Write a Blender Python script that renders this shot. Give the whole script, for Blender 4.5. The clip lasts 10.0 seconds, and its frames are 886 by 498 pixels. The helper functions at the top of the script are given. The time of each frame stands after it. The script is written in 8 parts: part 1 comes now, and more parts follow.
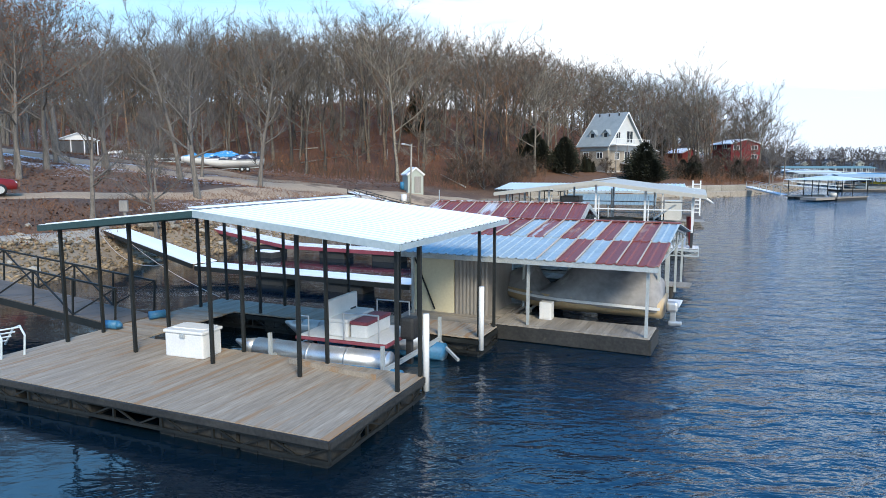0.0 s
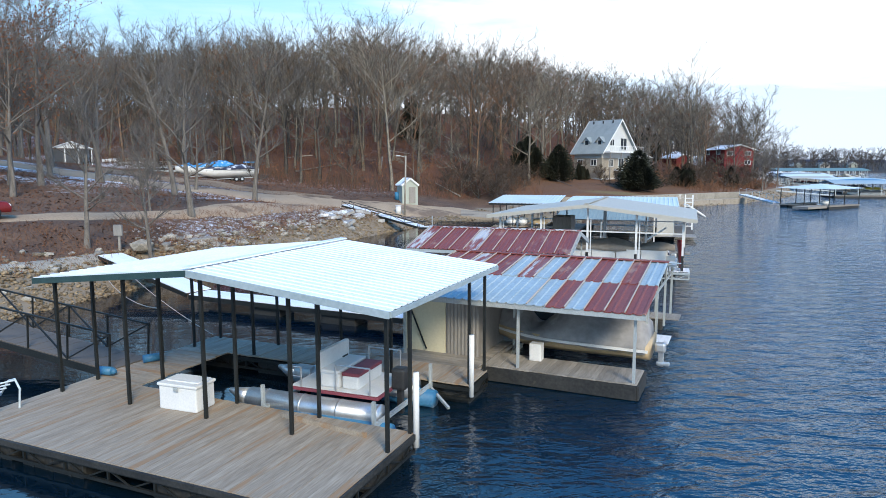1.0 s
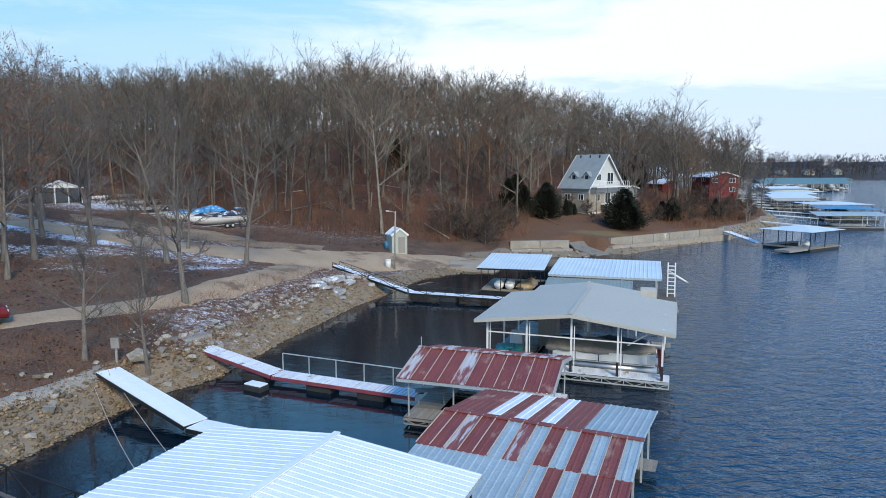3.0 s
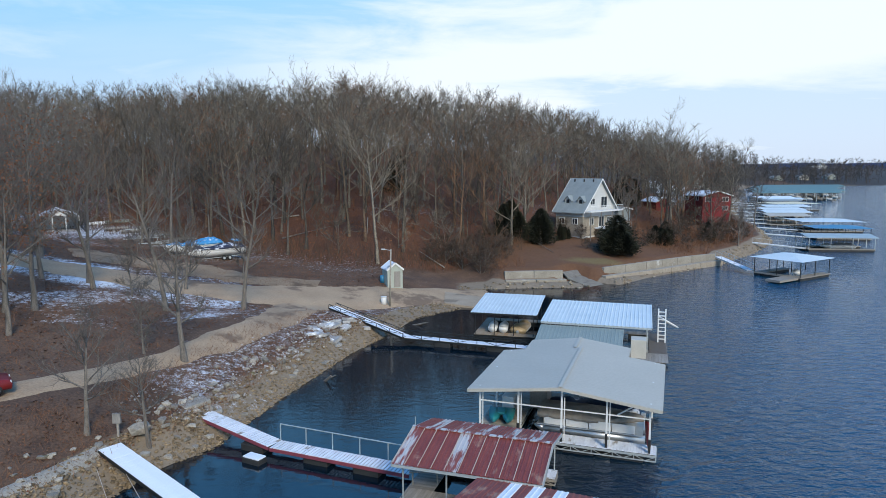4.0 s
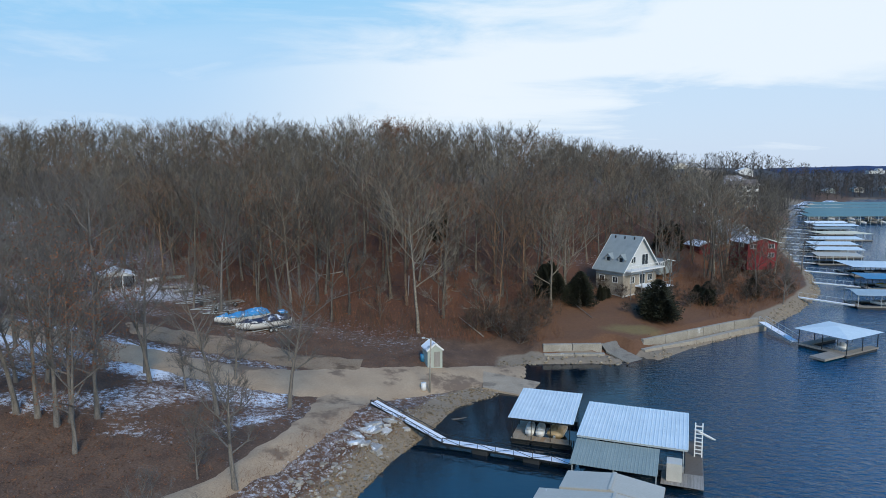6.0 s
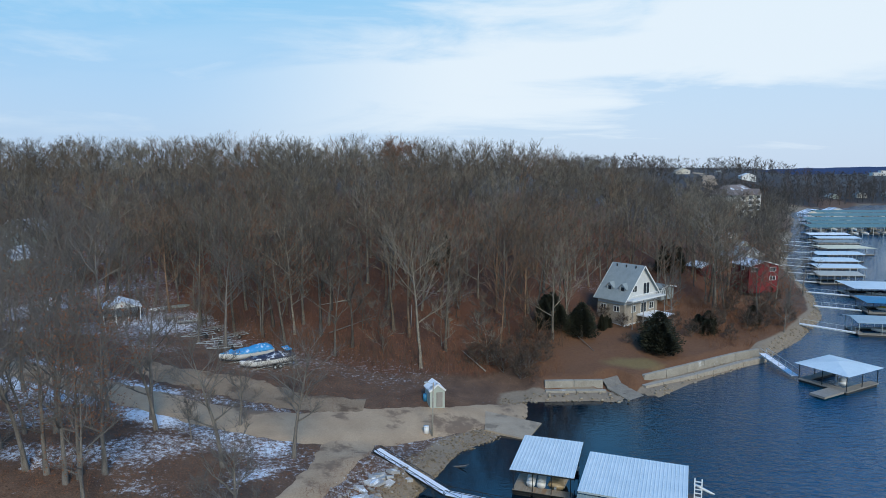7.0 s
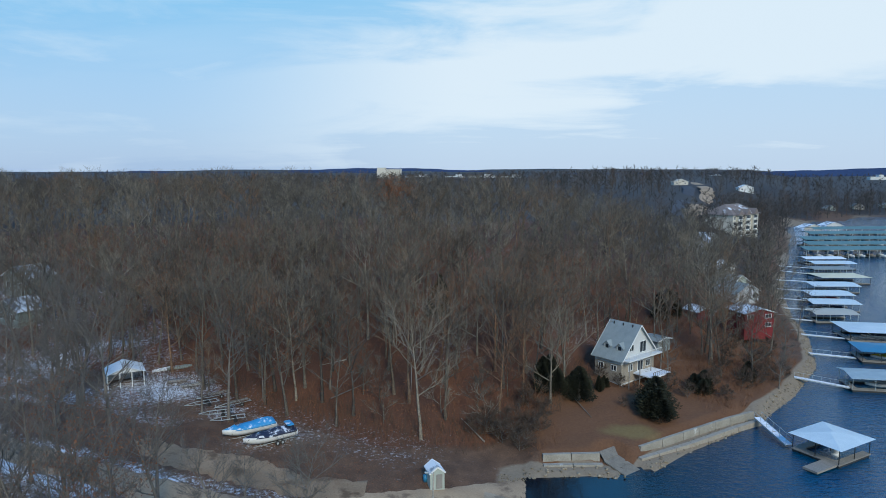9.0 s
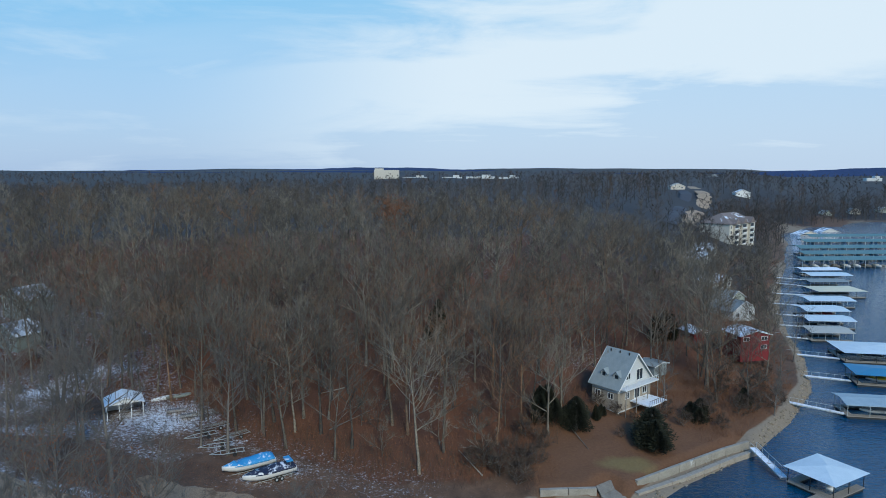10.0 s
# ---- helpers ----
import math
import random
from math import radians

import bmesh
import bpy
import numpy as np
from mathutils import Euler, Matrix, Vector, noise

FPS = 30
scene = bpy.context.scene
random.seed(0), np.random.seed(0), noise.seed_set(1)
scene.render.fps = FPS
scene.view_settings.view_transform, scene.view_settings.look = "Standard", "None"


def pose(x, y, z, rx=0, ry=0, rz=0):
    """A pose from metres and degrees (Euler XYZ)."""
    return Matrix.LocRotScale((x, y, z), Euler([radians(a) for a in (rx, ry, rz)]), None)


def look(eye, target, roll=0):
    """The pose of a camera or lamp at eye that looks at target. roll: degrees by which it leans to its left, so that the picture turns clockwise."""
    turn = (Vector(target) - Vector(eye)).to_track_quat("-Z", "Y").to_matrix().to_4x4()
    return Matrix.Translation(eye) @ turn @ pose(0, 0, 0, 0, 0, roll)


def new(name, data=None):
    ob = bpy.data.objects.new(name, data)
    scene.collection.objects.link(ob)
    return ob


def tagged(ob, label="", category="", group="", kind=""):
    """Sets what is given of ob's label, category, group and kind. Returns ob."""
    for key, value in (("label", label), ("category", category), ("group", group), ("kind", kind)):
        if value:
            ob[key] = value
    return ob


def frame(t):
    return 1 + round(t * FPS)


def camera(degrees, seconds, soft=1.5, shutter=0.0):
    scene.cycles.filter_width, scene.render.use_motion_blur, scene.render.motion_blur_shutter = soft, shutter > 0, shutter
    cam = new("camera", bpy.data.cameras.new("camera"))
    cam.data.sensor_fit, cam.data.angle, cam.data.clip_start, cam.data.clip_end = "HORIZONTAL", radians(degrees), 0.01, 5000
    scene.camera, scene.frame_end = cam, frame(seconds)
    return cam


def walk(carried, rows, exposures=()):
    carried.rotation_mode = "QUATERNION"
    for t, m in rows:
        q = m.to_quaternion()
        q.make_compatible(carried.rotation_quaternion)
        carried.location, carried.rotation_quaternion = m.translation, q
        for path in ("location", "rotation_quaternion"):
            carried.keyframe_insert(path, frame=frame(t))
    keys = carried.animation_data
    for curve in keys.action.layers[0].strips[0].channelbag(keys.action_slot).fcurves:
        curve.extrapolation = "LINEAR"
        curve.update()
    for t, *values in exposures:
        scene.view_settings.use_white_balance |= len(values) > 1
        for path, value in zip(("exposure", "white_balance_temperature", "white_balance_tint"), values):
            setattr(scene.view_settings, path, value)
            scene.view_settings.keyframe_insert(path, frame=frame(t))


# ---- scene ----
cam = camera(67.7, 10.0, 0.5)
METRES, EYE, TILT, LEAN, TURN = 42.9, 4.56, -7.1, 0.0, 0.0
ROWS = [
    (0.0, 0.0, 0.0, 0.0, 0.0, 0.0, -0.0),
    (0.5, 0.0013, -0.0027, 0.0113, -0.19, 0.02, 0.03),
    (1.0, 0.0028, -0.0054, 0.0271, -0.39, 0.03, 0.11),
    (1.5, 0.0037, -0.0092, 0.0465, -0.58, 0.05, 0.18),
    (2.0, 0.0038, -0.0155, 0.0778, -0.8, 0.06, 0.2),
    (2.5, 0.0031, -0.0225, 0.117, -1.03, 0.08, 0.21),
    (4.0, 0.0072, -0.0545, 0.2547, -1.63, 0.15, 0.3),
    (4.5, 0.0076, -0.0642, 0.3055, -0.53, 0.2, 0.16),
    (5.0, 0.0088, -0.074, 0.3643, 0.87, 0.22, -0.05),
    (5.5, 0.0105, -0.0839, 0.4255, 1.6, 0.2, -0.14),
    (7.0, 0.0119, -0.1116, 0.6077, 2.16, 0.13, -0.23),
    (7.5, 0.0122, -0.1216, 0.668, 2.21, 0.18, -0.15),
    (8.0, 0.0126, -0.1318, 0.7313, 2.21, 0.18, -0.13),
    (8.5, 0.0107, -0.1404, 0.7956, 2.13, 0.15, -0.13),
    (9.0, 0.0105, -0.1489, 0.8584, 2.06, 0.12, -0.13),
    (9.5, 0.0085, -0.1554, 0.9228, 1.95, 0.03, -0.15),
    (10.0, 0.0079, -0.1631, 0.9854, 1.83, -0.01, -0.15),
]
walk(cam, [(t, pose(0, 0, EYE, TILT, LEAN, TURN) @ pose(METRES * x, METRES * y, METRES * z, 90 + pitch, roll, yaw)) for t, x, y, z, yaw, pitch, roll in ROWS],
     [(0.0, 0.62, 6350, 7), (2.5, 0.30, 6250, 6), (4.5, 0.08, 6250, 6), (7.0, -0.09, 6050, 3), (10.0, -0.17, 5850, 0)])

# ---- world and light ----
def make_world():
    w = bpy.data.worlds.new("sky")
    scene.world = w
    w.use_nodes = True
    nt = w.node_tree
    nt.nodes.clear()
    N, L = nt.nodes.new, nt.links.new
    out, bg = N("ShaderNodeOutputWorld"), N("ShaderNodeBackground")
    sky = N("ShaderNodeTexSky")
    sky.sky_type, sky.sun_disc = "NISHITA", False
    sky.sun_elevation, sky.sun_rotation = radians(SUN_UP), radians(SUN_TURN)
    sky.air_density, sky.dust_density, sky.ozone_density = 1.0, 1.5, 1.5
    gain = N("ShaderNodeVectorMath")
    gain.operation = "SCALE"
    gain.inputs["Scale"].default_value = SKY_GAIN
    L(sky.outputs[0], gain.inputs[0])
    # clouds: a broken sheet, stretched along the horizon
    co, sep = N("ShaderNodeTexCoord"), N("ShaderNodeSeparateXYZ")
    L(co.outputs["Generated"], sep.inputs[0])
    up = N("ShaderNodeMath")
    up.operation = "MAXIMUM"
    up.inputs[1].default_value = 0.0
    L(sep.outputs[2], up.inputs[0])
    lift = N("ShaderNodeMath")
    lift.operation = "ADD"
    lift.inputs[1].default_value = 0.16
    L(up.outputs[0], lift.inputs[0])
    proj = N("ShaderNodeVectorMath")
    proj.operation = "DIVIDE"
    L(co.outputs["Generated"], proj.inputs[0])
    L(lift.outputs[0], proj.inputs[1])
    mp = N("ShaderNodeMapping")
    mp.inputs["Rotation"].default_value = (0, 0, radians(-24))
    mp.inputs["Scale"].default_value = (0.42, 1.15, 0.3)
    mp.inputs["Location"].default_value = CLOUD_AT
    L(proj.outputs[0], mp.inputs["Vector"])
    n1 = N("ShaderNodeTexNoise")
    n1.inputs["Scale"].default_value, n1.inputs["Detail"].default_value, n1.inputs["Roughness"].default_value = 0.95, 7, 0.52
    n1.inputs["Distortion"].default_value = 0.35
    L(mp.outputs[0], n1.inputs["Vector"])
    ramp = N("ShaderNodeValToRGB")
    ramp.color_ramp.elements[0].position, ramp.color_ramp.elements[1].position = 0.36, 0.70
    L(n1.outputs["Fac"], ramp.inputs[0])
    # clouds thin out into blue haze near the horizon
    low = N("ShaderNodeMapRange")
    low.interpolation_type = "SMOOTHSTEP"
    low.inputs["From Min"].default_value, low.inputs["From Max"].default_value = 0.0, 0.10
    low.inputs["To Min"].default_value, low.inputs["To Max"].default_value = 0.12, 1.0
    L(up.outputs[0], low.inputs["Value"])
    fac = N("ShaderNodeMath")
    fac.operation = "MULTIPLY"
    L(ramp.outputs[0], fac.inputs[0])
    L(low.outputs[0], fac.inputs[1])
    # clear sky: pale near the horizon, deep blue overhead
    tone = N("ShaderNodeValToRGB")
    els = tone.color_ramp.elements
    els[0].position, els[0].color = 0.0, (0.52, 0.65, 0.92, 1)
    els[1].position, els[1].color = 0.80, (0.06, 0.32, 0.90, 1)
    for at, c in ((0.10, (0.43, 0.65, 0.96, 1)), (0.24, (0.30, 0.66, 1.0, 1)), (0.32, (0.22, 0.63, 1.10, 1)), (0.5, (0.09, 0.46, 1.10, 1))):
        els.new(at).color = c
    L(up.outputs[0], tone.inputs[0])
    haze = N("ShaderNodeMix")
    haze.data_type = "RGBA"
    haze.inputs[0].default_value = 0.8
    L(gain.outputs[0], haze.inputs[6])
    L(tone.outputs[0], haze.inputs[7])
    # one long cloud bank that climbs to the right
    dot = N("ShaderNodeVectorMath")
    dot.operation = "DOT_PRODUCT"
    dot.inputs[1].default_value = (-0.12, -0.150, 1.0)
    L(co.outputs["Generated"], dot.inputs[0])
    wob = N("ShaderNodeMath")
    wob.operation = "MULTIPLY_ADD"
    wob.inputs[1].default_value = 0.22
    L(n1.outputs["Fac"], wob.inputs[0])
    L(dot.outputs["Value"], wob.inputs[2])
    mid = N("ShaderNodeMath")
    mid.operation = "SUBTRACT"
    mid.inputs[1].default_value = 0.11
    L(wob.outputs[0], mid.inputs[0])
    # torn, streaky edges
    mp2 = N("ShaderNodeMapping")
    mp2.inputs["Rotation"].default_value = (0, radians(-7), 0)
    mp2.inputs["Scale"].default_value = (3.2, 3.2, 17.0)
    L(co.outputs["Generated"], mp2.inputs["Vector"])
    n2 = N("ShaderNodeTexNoise")
    n2.inputs["Scale"].default_value, n2.inputs["Detail"].default_value, n2.inputs["Roughness"].default_value = 1.0, 9, 0.6
    n2.inputs["Distortion"].default_value = 0.5
    L(mp2.outputs[0], n2.inputs["Vector"])
    torn = N("ShaderNodeMath")
    torn.operation = "MULTIPLY_ADD"
    torn.inputs[1].default_value = 0.20
    L(n2.outputs["Fac"], torn.inputs[0])
    L(mid.outputs[0], torn.inputs[2])
    even = N("ShaderNodeMath")
    even.operation = "SUBTRACT"
    even.inputs[1].default_value = 0.10
    L(torn.outputs[0], even.inputs[0])
    ab = N("ShaderNodeMath")
    ab.operation = "ABSOLUTE"
    L(even.outputs[0], ab.inputs[0])
    bank = N("ShaderNodeMapRange")
    bank.interpolation_type = "SMOOTHSTEP"
    bank.inputs["From Min"].default_value, bank.inputs["From Max"].default_value = 0.045, 0.15
    bank.inputs["To Min"].default_value, bank.inputs["To Max"].default_value = 0.93, 0.0
    L(ab.outputs[0], bank.inputs["Value"])
    # the bank frays out towards the west
    west = N("ShaderNodeMapRange")
    west.interpolation_type = "SMOOTHSTEP"
    west.inputs["From Min"].default_value, west.inputs["From Max"].default_value = -0.46, 0.02
    west.inputs["To Min"].default_value, west.inputs["To Max"].default_value = 0.18, 1.0
    L(sep.outputs[0], west.inputs["Value"])
    frayed = N("ShaderNodeMath")
    frayed.operation = "MULTIPLY"
    L(bank.outputs[0], frayed.inputs[0])
    L(west.outputs[0], frayed.inputs[1])
    # streaks of thin cloud in the clear sky
    streak = N("ShaderNodeMapRange")
    streak.inputs["From Min"].default_value, streak.inputs["From Max"].default_value = 0.44, 0.70
    streak.inputs["To Min"].default_value, streak.inputs["To Max"].default_value = 0.0, 0.42
    L(n2.outputs["Fac"], streak.inputs["Value"])
    clear = N("ShaderNodeMapRange")
    clear.interpolation_type = "SMOOTHSTEP"
    clear.inputs["From Min"].default_value, clear.inputs["From Max"].default_value = 0.16, 0.42
    clear.inputs["To Min"].default_value, clear.inputs["To Max"].default_value = 1.0, 0.15
    L(up.outputs[0], clear.inputs["Value"])
    wisps = N("ShaderNodeMath")
    wisps.operation = "MULTIPLY"
    L(streak.outputs[0], wisps.inputs[0])
    L(clear.outputs[0], wisps.inputs[1])
    veil = N("ShaderNodeMath")
    veil.operation = "MAXIMUM"
    L(frayed.outputs[0], veil.inputs[0])
    floor_up = N("ShaderNodeMapRange")
    floor_up.interpolation_type = "SMOOTHSTEP"
    floor_up.inputs["From Min"].default_value, floor_up.inputs["From Max"].default_value = 0.10, 0.34
    floor_up.inputs["To Min"].default_value, floor_up.inputs["To Max"].default_value = 0.42, 0.0
    L(up.outputs[0], floor_up.inputs["Value"])
    pale = N("ShaderNodeMath")
    pale.operation = "MULTIPLY"
    L(floor_up.outputs[0], pale.inputs[0])
    L(west.outputs[0], pale.inputs[1])
    soft = N("ShaderNodeMath")
    soft.operation = "MAXIMUM"
    L(wisps.outputs[0], soft.inputs[0])
    L(pale.outputs[0], soft.inputs[1])
    L(soft.outputs[0], veil.inputs[1])
    bank = veil
    thin = N("ShaderNodeMath")
    thin.operation = "MULTIPLY"
    high = N("ShaderNodeMapRange")
    high.inputs["From Min"].default_value, high.inputs["From Max"].default_value = 0.24, 0.45
    high.inputs["To Min"].default_value, high.inputs["To Max"].default_value = 0.22, 0.06
    L(up.outputs[0], high.inputs["Value"])
    L(high.outputs[0], thin.inputs[1])
    L(fac.outputs[0], thin.inputs[0])
    both = N("ShaderNodeMath")
    both.operation = "MAXIMUM"
    L(bank.outputs[0], both.inputs[0])
    L(thin.outputs[0], both.inputs[1])
    fac = both
    mix = N("ShaderNodeMix")
    mix.data_type = "RGBA"
    L(fac.outputs[0], mix.inputs[0])
    L(haze.outputs[2], mix.inputs[6])
    mix.inputs[7].default_value = CLOUD
    L(mix.outputs[2], bg.inputs[0])
    bg.inputs[1].default_value = 1.0
    L(bg.outputs[0], out.inputs[0])


SUN_UP, SUN_TURN, SKY_GAIN = 34.0, 162.0, 0.10
CLOUD_AT = (0.35, 0.2, 0.0)
CLOUD = (0.92, 0.945, 1.0, 1)
make_world()
sun = new("sun", bpy.data.lights.new("sun", "SUN"))
sun.data.energy, sun.data.angle, sun.data.color = 2.65, radians(16), (1.0, 0.87, 0.69)
_a = radians(SUN_TURN)
sun.matrix_world = look((math.sin(_a) * 200, math.cos(_a) * 200, 200 * math.tan(radians(SUN_UP))), (0, 0, 0))


# ---- materials ----
def surface(name, c1, c2, scale=3.0, rough=0.8, metal=0.0, bump=0.3, stretch=(1, 1, 1), c3=None, c3_at=0.62, fine=12.0,
            per_piece=0.0, spec=0.5, coords="Object", c3_scale=0.6):
    """Two-scale noise between c1 and c2, with an optional third colour in patches and fine relief."""
    m = bpy.data.materials.new(name)
    m.use_nodes = True
    nt = m.node_tree
    N, L = nt.nodes.new, nt.links.new
    b = nt.nodes["Principled BSDF"]
    co, mp = N("ShaderNodeTexCoord"), N("ShaderNodeMapping")
    mp.inputs["Scale"].default_value = stretch
    L(co.outputs[coords], mp.inputs["Vector"])
    vec = mp.outputs[0]
    if per_piece:
        info, add = N("ShaderNodeObjectInfo"), N("ShaderNodeVectorMath")
        sc = N("ShaderNodeMath")
        sc.operation = "MULTIPLY"
        sc.inputs[1].default_value = 57.0
        L(info.outputs["Random"], sc.inputs[0])
        L(mp.outputs[0], add.inputs[0])
        L(sc.outputs[0], add.inputs[1])
        vec = add.outputs[0]
    big, small = N("ShaderNodeTexNoise"), N("ShaderNodeTexNoise")
    big.inputs["Scale"].default_value, big.inputs["Detail"].default_value = scale, 5
    small.inputs["Scale"].default_value, small.inputs["Detail"].default_value = scale * fine, 4
    L(vec, big.inputs["Vector"])
    L(vec, small.inputs["Vector"])
    avg = N("ShaderNodeMath")
    avg.operation = "MULTIPLY_ADD"
    avg.inputs[1].default_value = 0.55
    L(small.outputs["Fac"], avg.inputs[0])
    half = N("ShaderNodeMath")
    half.operation = "MULTIPLY"
    half.inputs[1].default_value = 0.45
    L(big.outputs["Fac"], half.inputs[0])
    L(half.outputs[0], avg.inputs[2])
    rng = N("ShaderNodeMapRange")
    rng.inputs["From Min"].default_value, rng.inputs["From Max"].default_value = 0.33, 0.67
    L(avg.outputs[0], rng.inputs["Value"])
    mix = N("ShaderNodeMix")
    mix.data_type = "RGBA"
    L(rng.outputs[0], mix.inputs[0])
    mix.inputs[6].default_value, mix.inputs[7].default_value = (*c1, 1), (*c2, 1)
    col = mix.outputs[2]
    if per_piece:
        hsv, pv = N("ShaderNodeHueSaturation"), N("ShaderNodeMapRange")
        L(info.outputs["Random"], pv.inputs["Value"])
        pv.inputs["To Min"].default_value, pv.inputs["To Max"].default_value = 1 - per_piece, 1 + per_piece
        L(pv.outputs[0], hsv.inputs["Value"])
        L(col, hsv.inputs["Color"])
        col = hsv.outputs[0]
    if c3:
        patch = N("ShaderNodeTexNoise")
        patch.inputs["Scale"].default_value, patch.inputs["Detail"].default_value = scale * c3_scale, 6
        patch.inputs["Roughness"].default_value = 0.65
        off = N("ShaderNodeVectorMath")
        off.inputs[1].default_value = (31.7, 12.3, 5.1)
        L(vec, off.inputs[0])
        L(off.outputs[0], patch.inputs["Vector"])
        r2, m2 = N("ShaderNodeMapRange"), N("ShaderNodeMix")
        r2.inputs["From Min"].default_value, r2.inputs["From Max"].default_value = c3_at - 0.03, c3_at + 0.05
        L(patch.outputs["Fac"], r2.inputs["Value"])
        m2.data_type = "RGBA"
        L(r2.outputs[0], m2.inputs[0])
        L(col, m2.inputs[6])
        m2.inputs[7].default_value = (*c3, 1)
        col = m2.outputs[2]
    L(col, b.inputs["Base Color"])
    rr = N("ShaderNodeMapRange")
    rr.inputs["To Min"].default_value, rr.inputs["To Max"].default_value = max(0.02, rough - 0.12), min(1, rough + 0.12)
    L(big.outputs["Fac"], rr.inputs["Value"])
    L(rr.outputs[0], b.inputs["Roughness"])
    b.inputs["Metallic"].default_value = metal
    b.inputs["Specular IOR Level"].default_value = spec
    if bump:
        bp = N("ShaderNodeBump")
        bp.inputs["Strength"].default_value, bp.inputs["Distance"].default_value = bump, 0.02
        L(small.outputs["Fac"], bp.inputs["Height"])
        L(bp.outputs[0], b.inputs["Normal"])
    return m


def water_material():
    m = bpy.data.materials.new("lake_water")
    m.use_nodes = True
    nt = m.node_tree
    N, L = nt.nodes.new, nt.links.new
    b = nt.nodes["Principled BSDF"]
    b.inputs["Roughness"].default_value = 0.03
    b.inputs["IOR"].default_value = 1.65
    co = N("ShaderNodeTexCoord")
    mp = N("ShaderNodeMapping")
    mp.inputs["Rotation"].default_value = (0, 0, radians(-28))
    mp.inputs["Scale"].default_value = (0.75, 1.6, 1)
    L(co.outputs["Object"], mp.inputs["Vector"])
    chop, rip = N("ShaderNodeTexNoise"), N("ShaderNodeTexNoise")
    chop.inputs["Scale"].default_value, chop.inputs["Detail"].default_value = 1.1, 4
    chop.inputs["Distortion"].default_value = 0.6
    rip.inputs["Scale"].default_value, rip.inputs["Detail"].default_value = 4.6, 3
    L(mp.outputs[0], chop.inputs["Vector"])
    L(mp.outputs[0], rip.inputs["Vector"])
    # calm in the cove, ruffled out on the open lake
    sep = N("ShaderNodeSeparateXYZ")
    L(co.outputs["Object"], sep.inputs[0])
    side = N("ShaderNodeMath")
    side.operation = "MULTIPLY_ADD"
    side.inputs[1].default_value = -0.36
    L(sep.outputs[1], side.inputs[0])
    L(sep.outputs[0], side.inputs[2])
    wind = N("ShaderNodeMapRange")
    wind.inputs["From Min"].default_value, wind.inputs["From Max"].default_value = -9.0, 7.0
    wind.inputs["To Min"].default_value, wind.inputs["To Max"].default_value = 0.035, 0.66
    L(side.outputs[0], wind.inputs["Value"])
    deep = N("ShaderNodeTexNoise")
    deep.inputs["Scale"].default_value, deep.inputs["Detail"].default_value = 0.05, 4
    L(co.outputs["Object"], deep.inputs["Vector"])
    # place across the cove made uneven with noise, not measured depth
    depth = N("ShaderNodeMath")
    depth.operation = "MULTIPLY_ADD"
    depth.inputs[1].default_value = 9.0
    L(deep.outputs["Fac"], depth.inputs[0])
    L(side.outputs[0], depth.inputs[2])
    far_out = N("ShaderNodeMapRange")
    far_out.inputs["From Min"].default_value, far_out.inputs["From Max"].default_value = -1.0, 22.0
    L(depth.outputs[0], far_out.inputs["Value"])
    # body colour with reflections put in: sky blue out on lake, dark in cove
    mix = N("ShaderNodeMix")
    mix.data_type = "RGBA"
    mix.inputs[6].default_value, mix.inputs[7].default_value = (0.002, 0.009, 0.017, 1), (0.001, 0.050, 0.118, 1)
    L(far_out.outputs[0], mix.inputs[0])
    L(mix.outputs[2], b.inputs["Base Color"])
    b1, b2 = N("ShaderNodeBump"), N("ShaderNodeBump")
    b1.inputs["Distance"].default_value, b2.inputs["Distance"].default_value = 0.42, 0.09
    L(wind.outputs[0], b1.inputs["Strength"])
    L(wind.outputs[0], b2.inputs["Strength"])
    L(chop.outputs["Fac"], b1.inputs["Height"])
    L(rip.outputs["Fac"], b2.inputs["Height"])
    L(b1.outputs[0], b2.inputs["Normal"])
    L(b2.outputs[0], b.inputs["Normal"])
    return m


M_WATER = water_material()


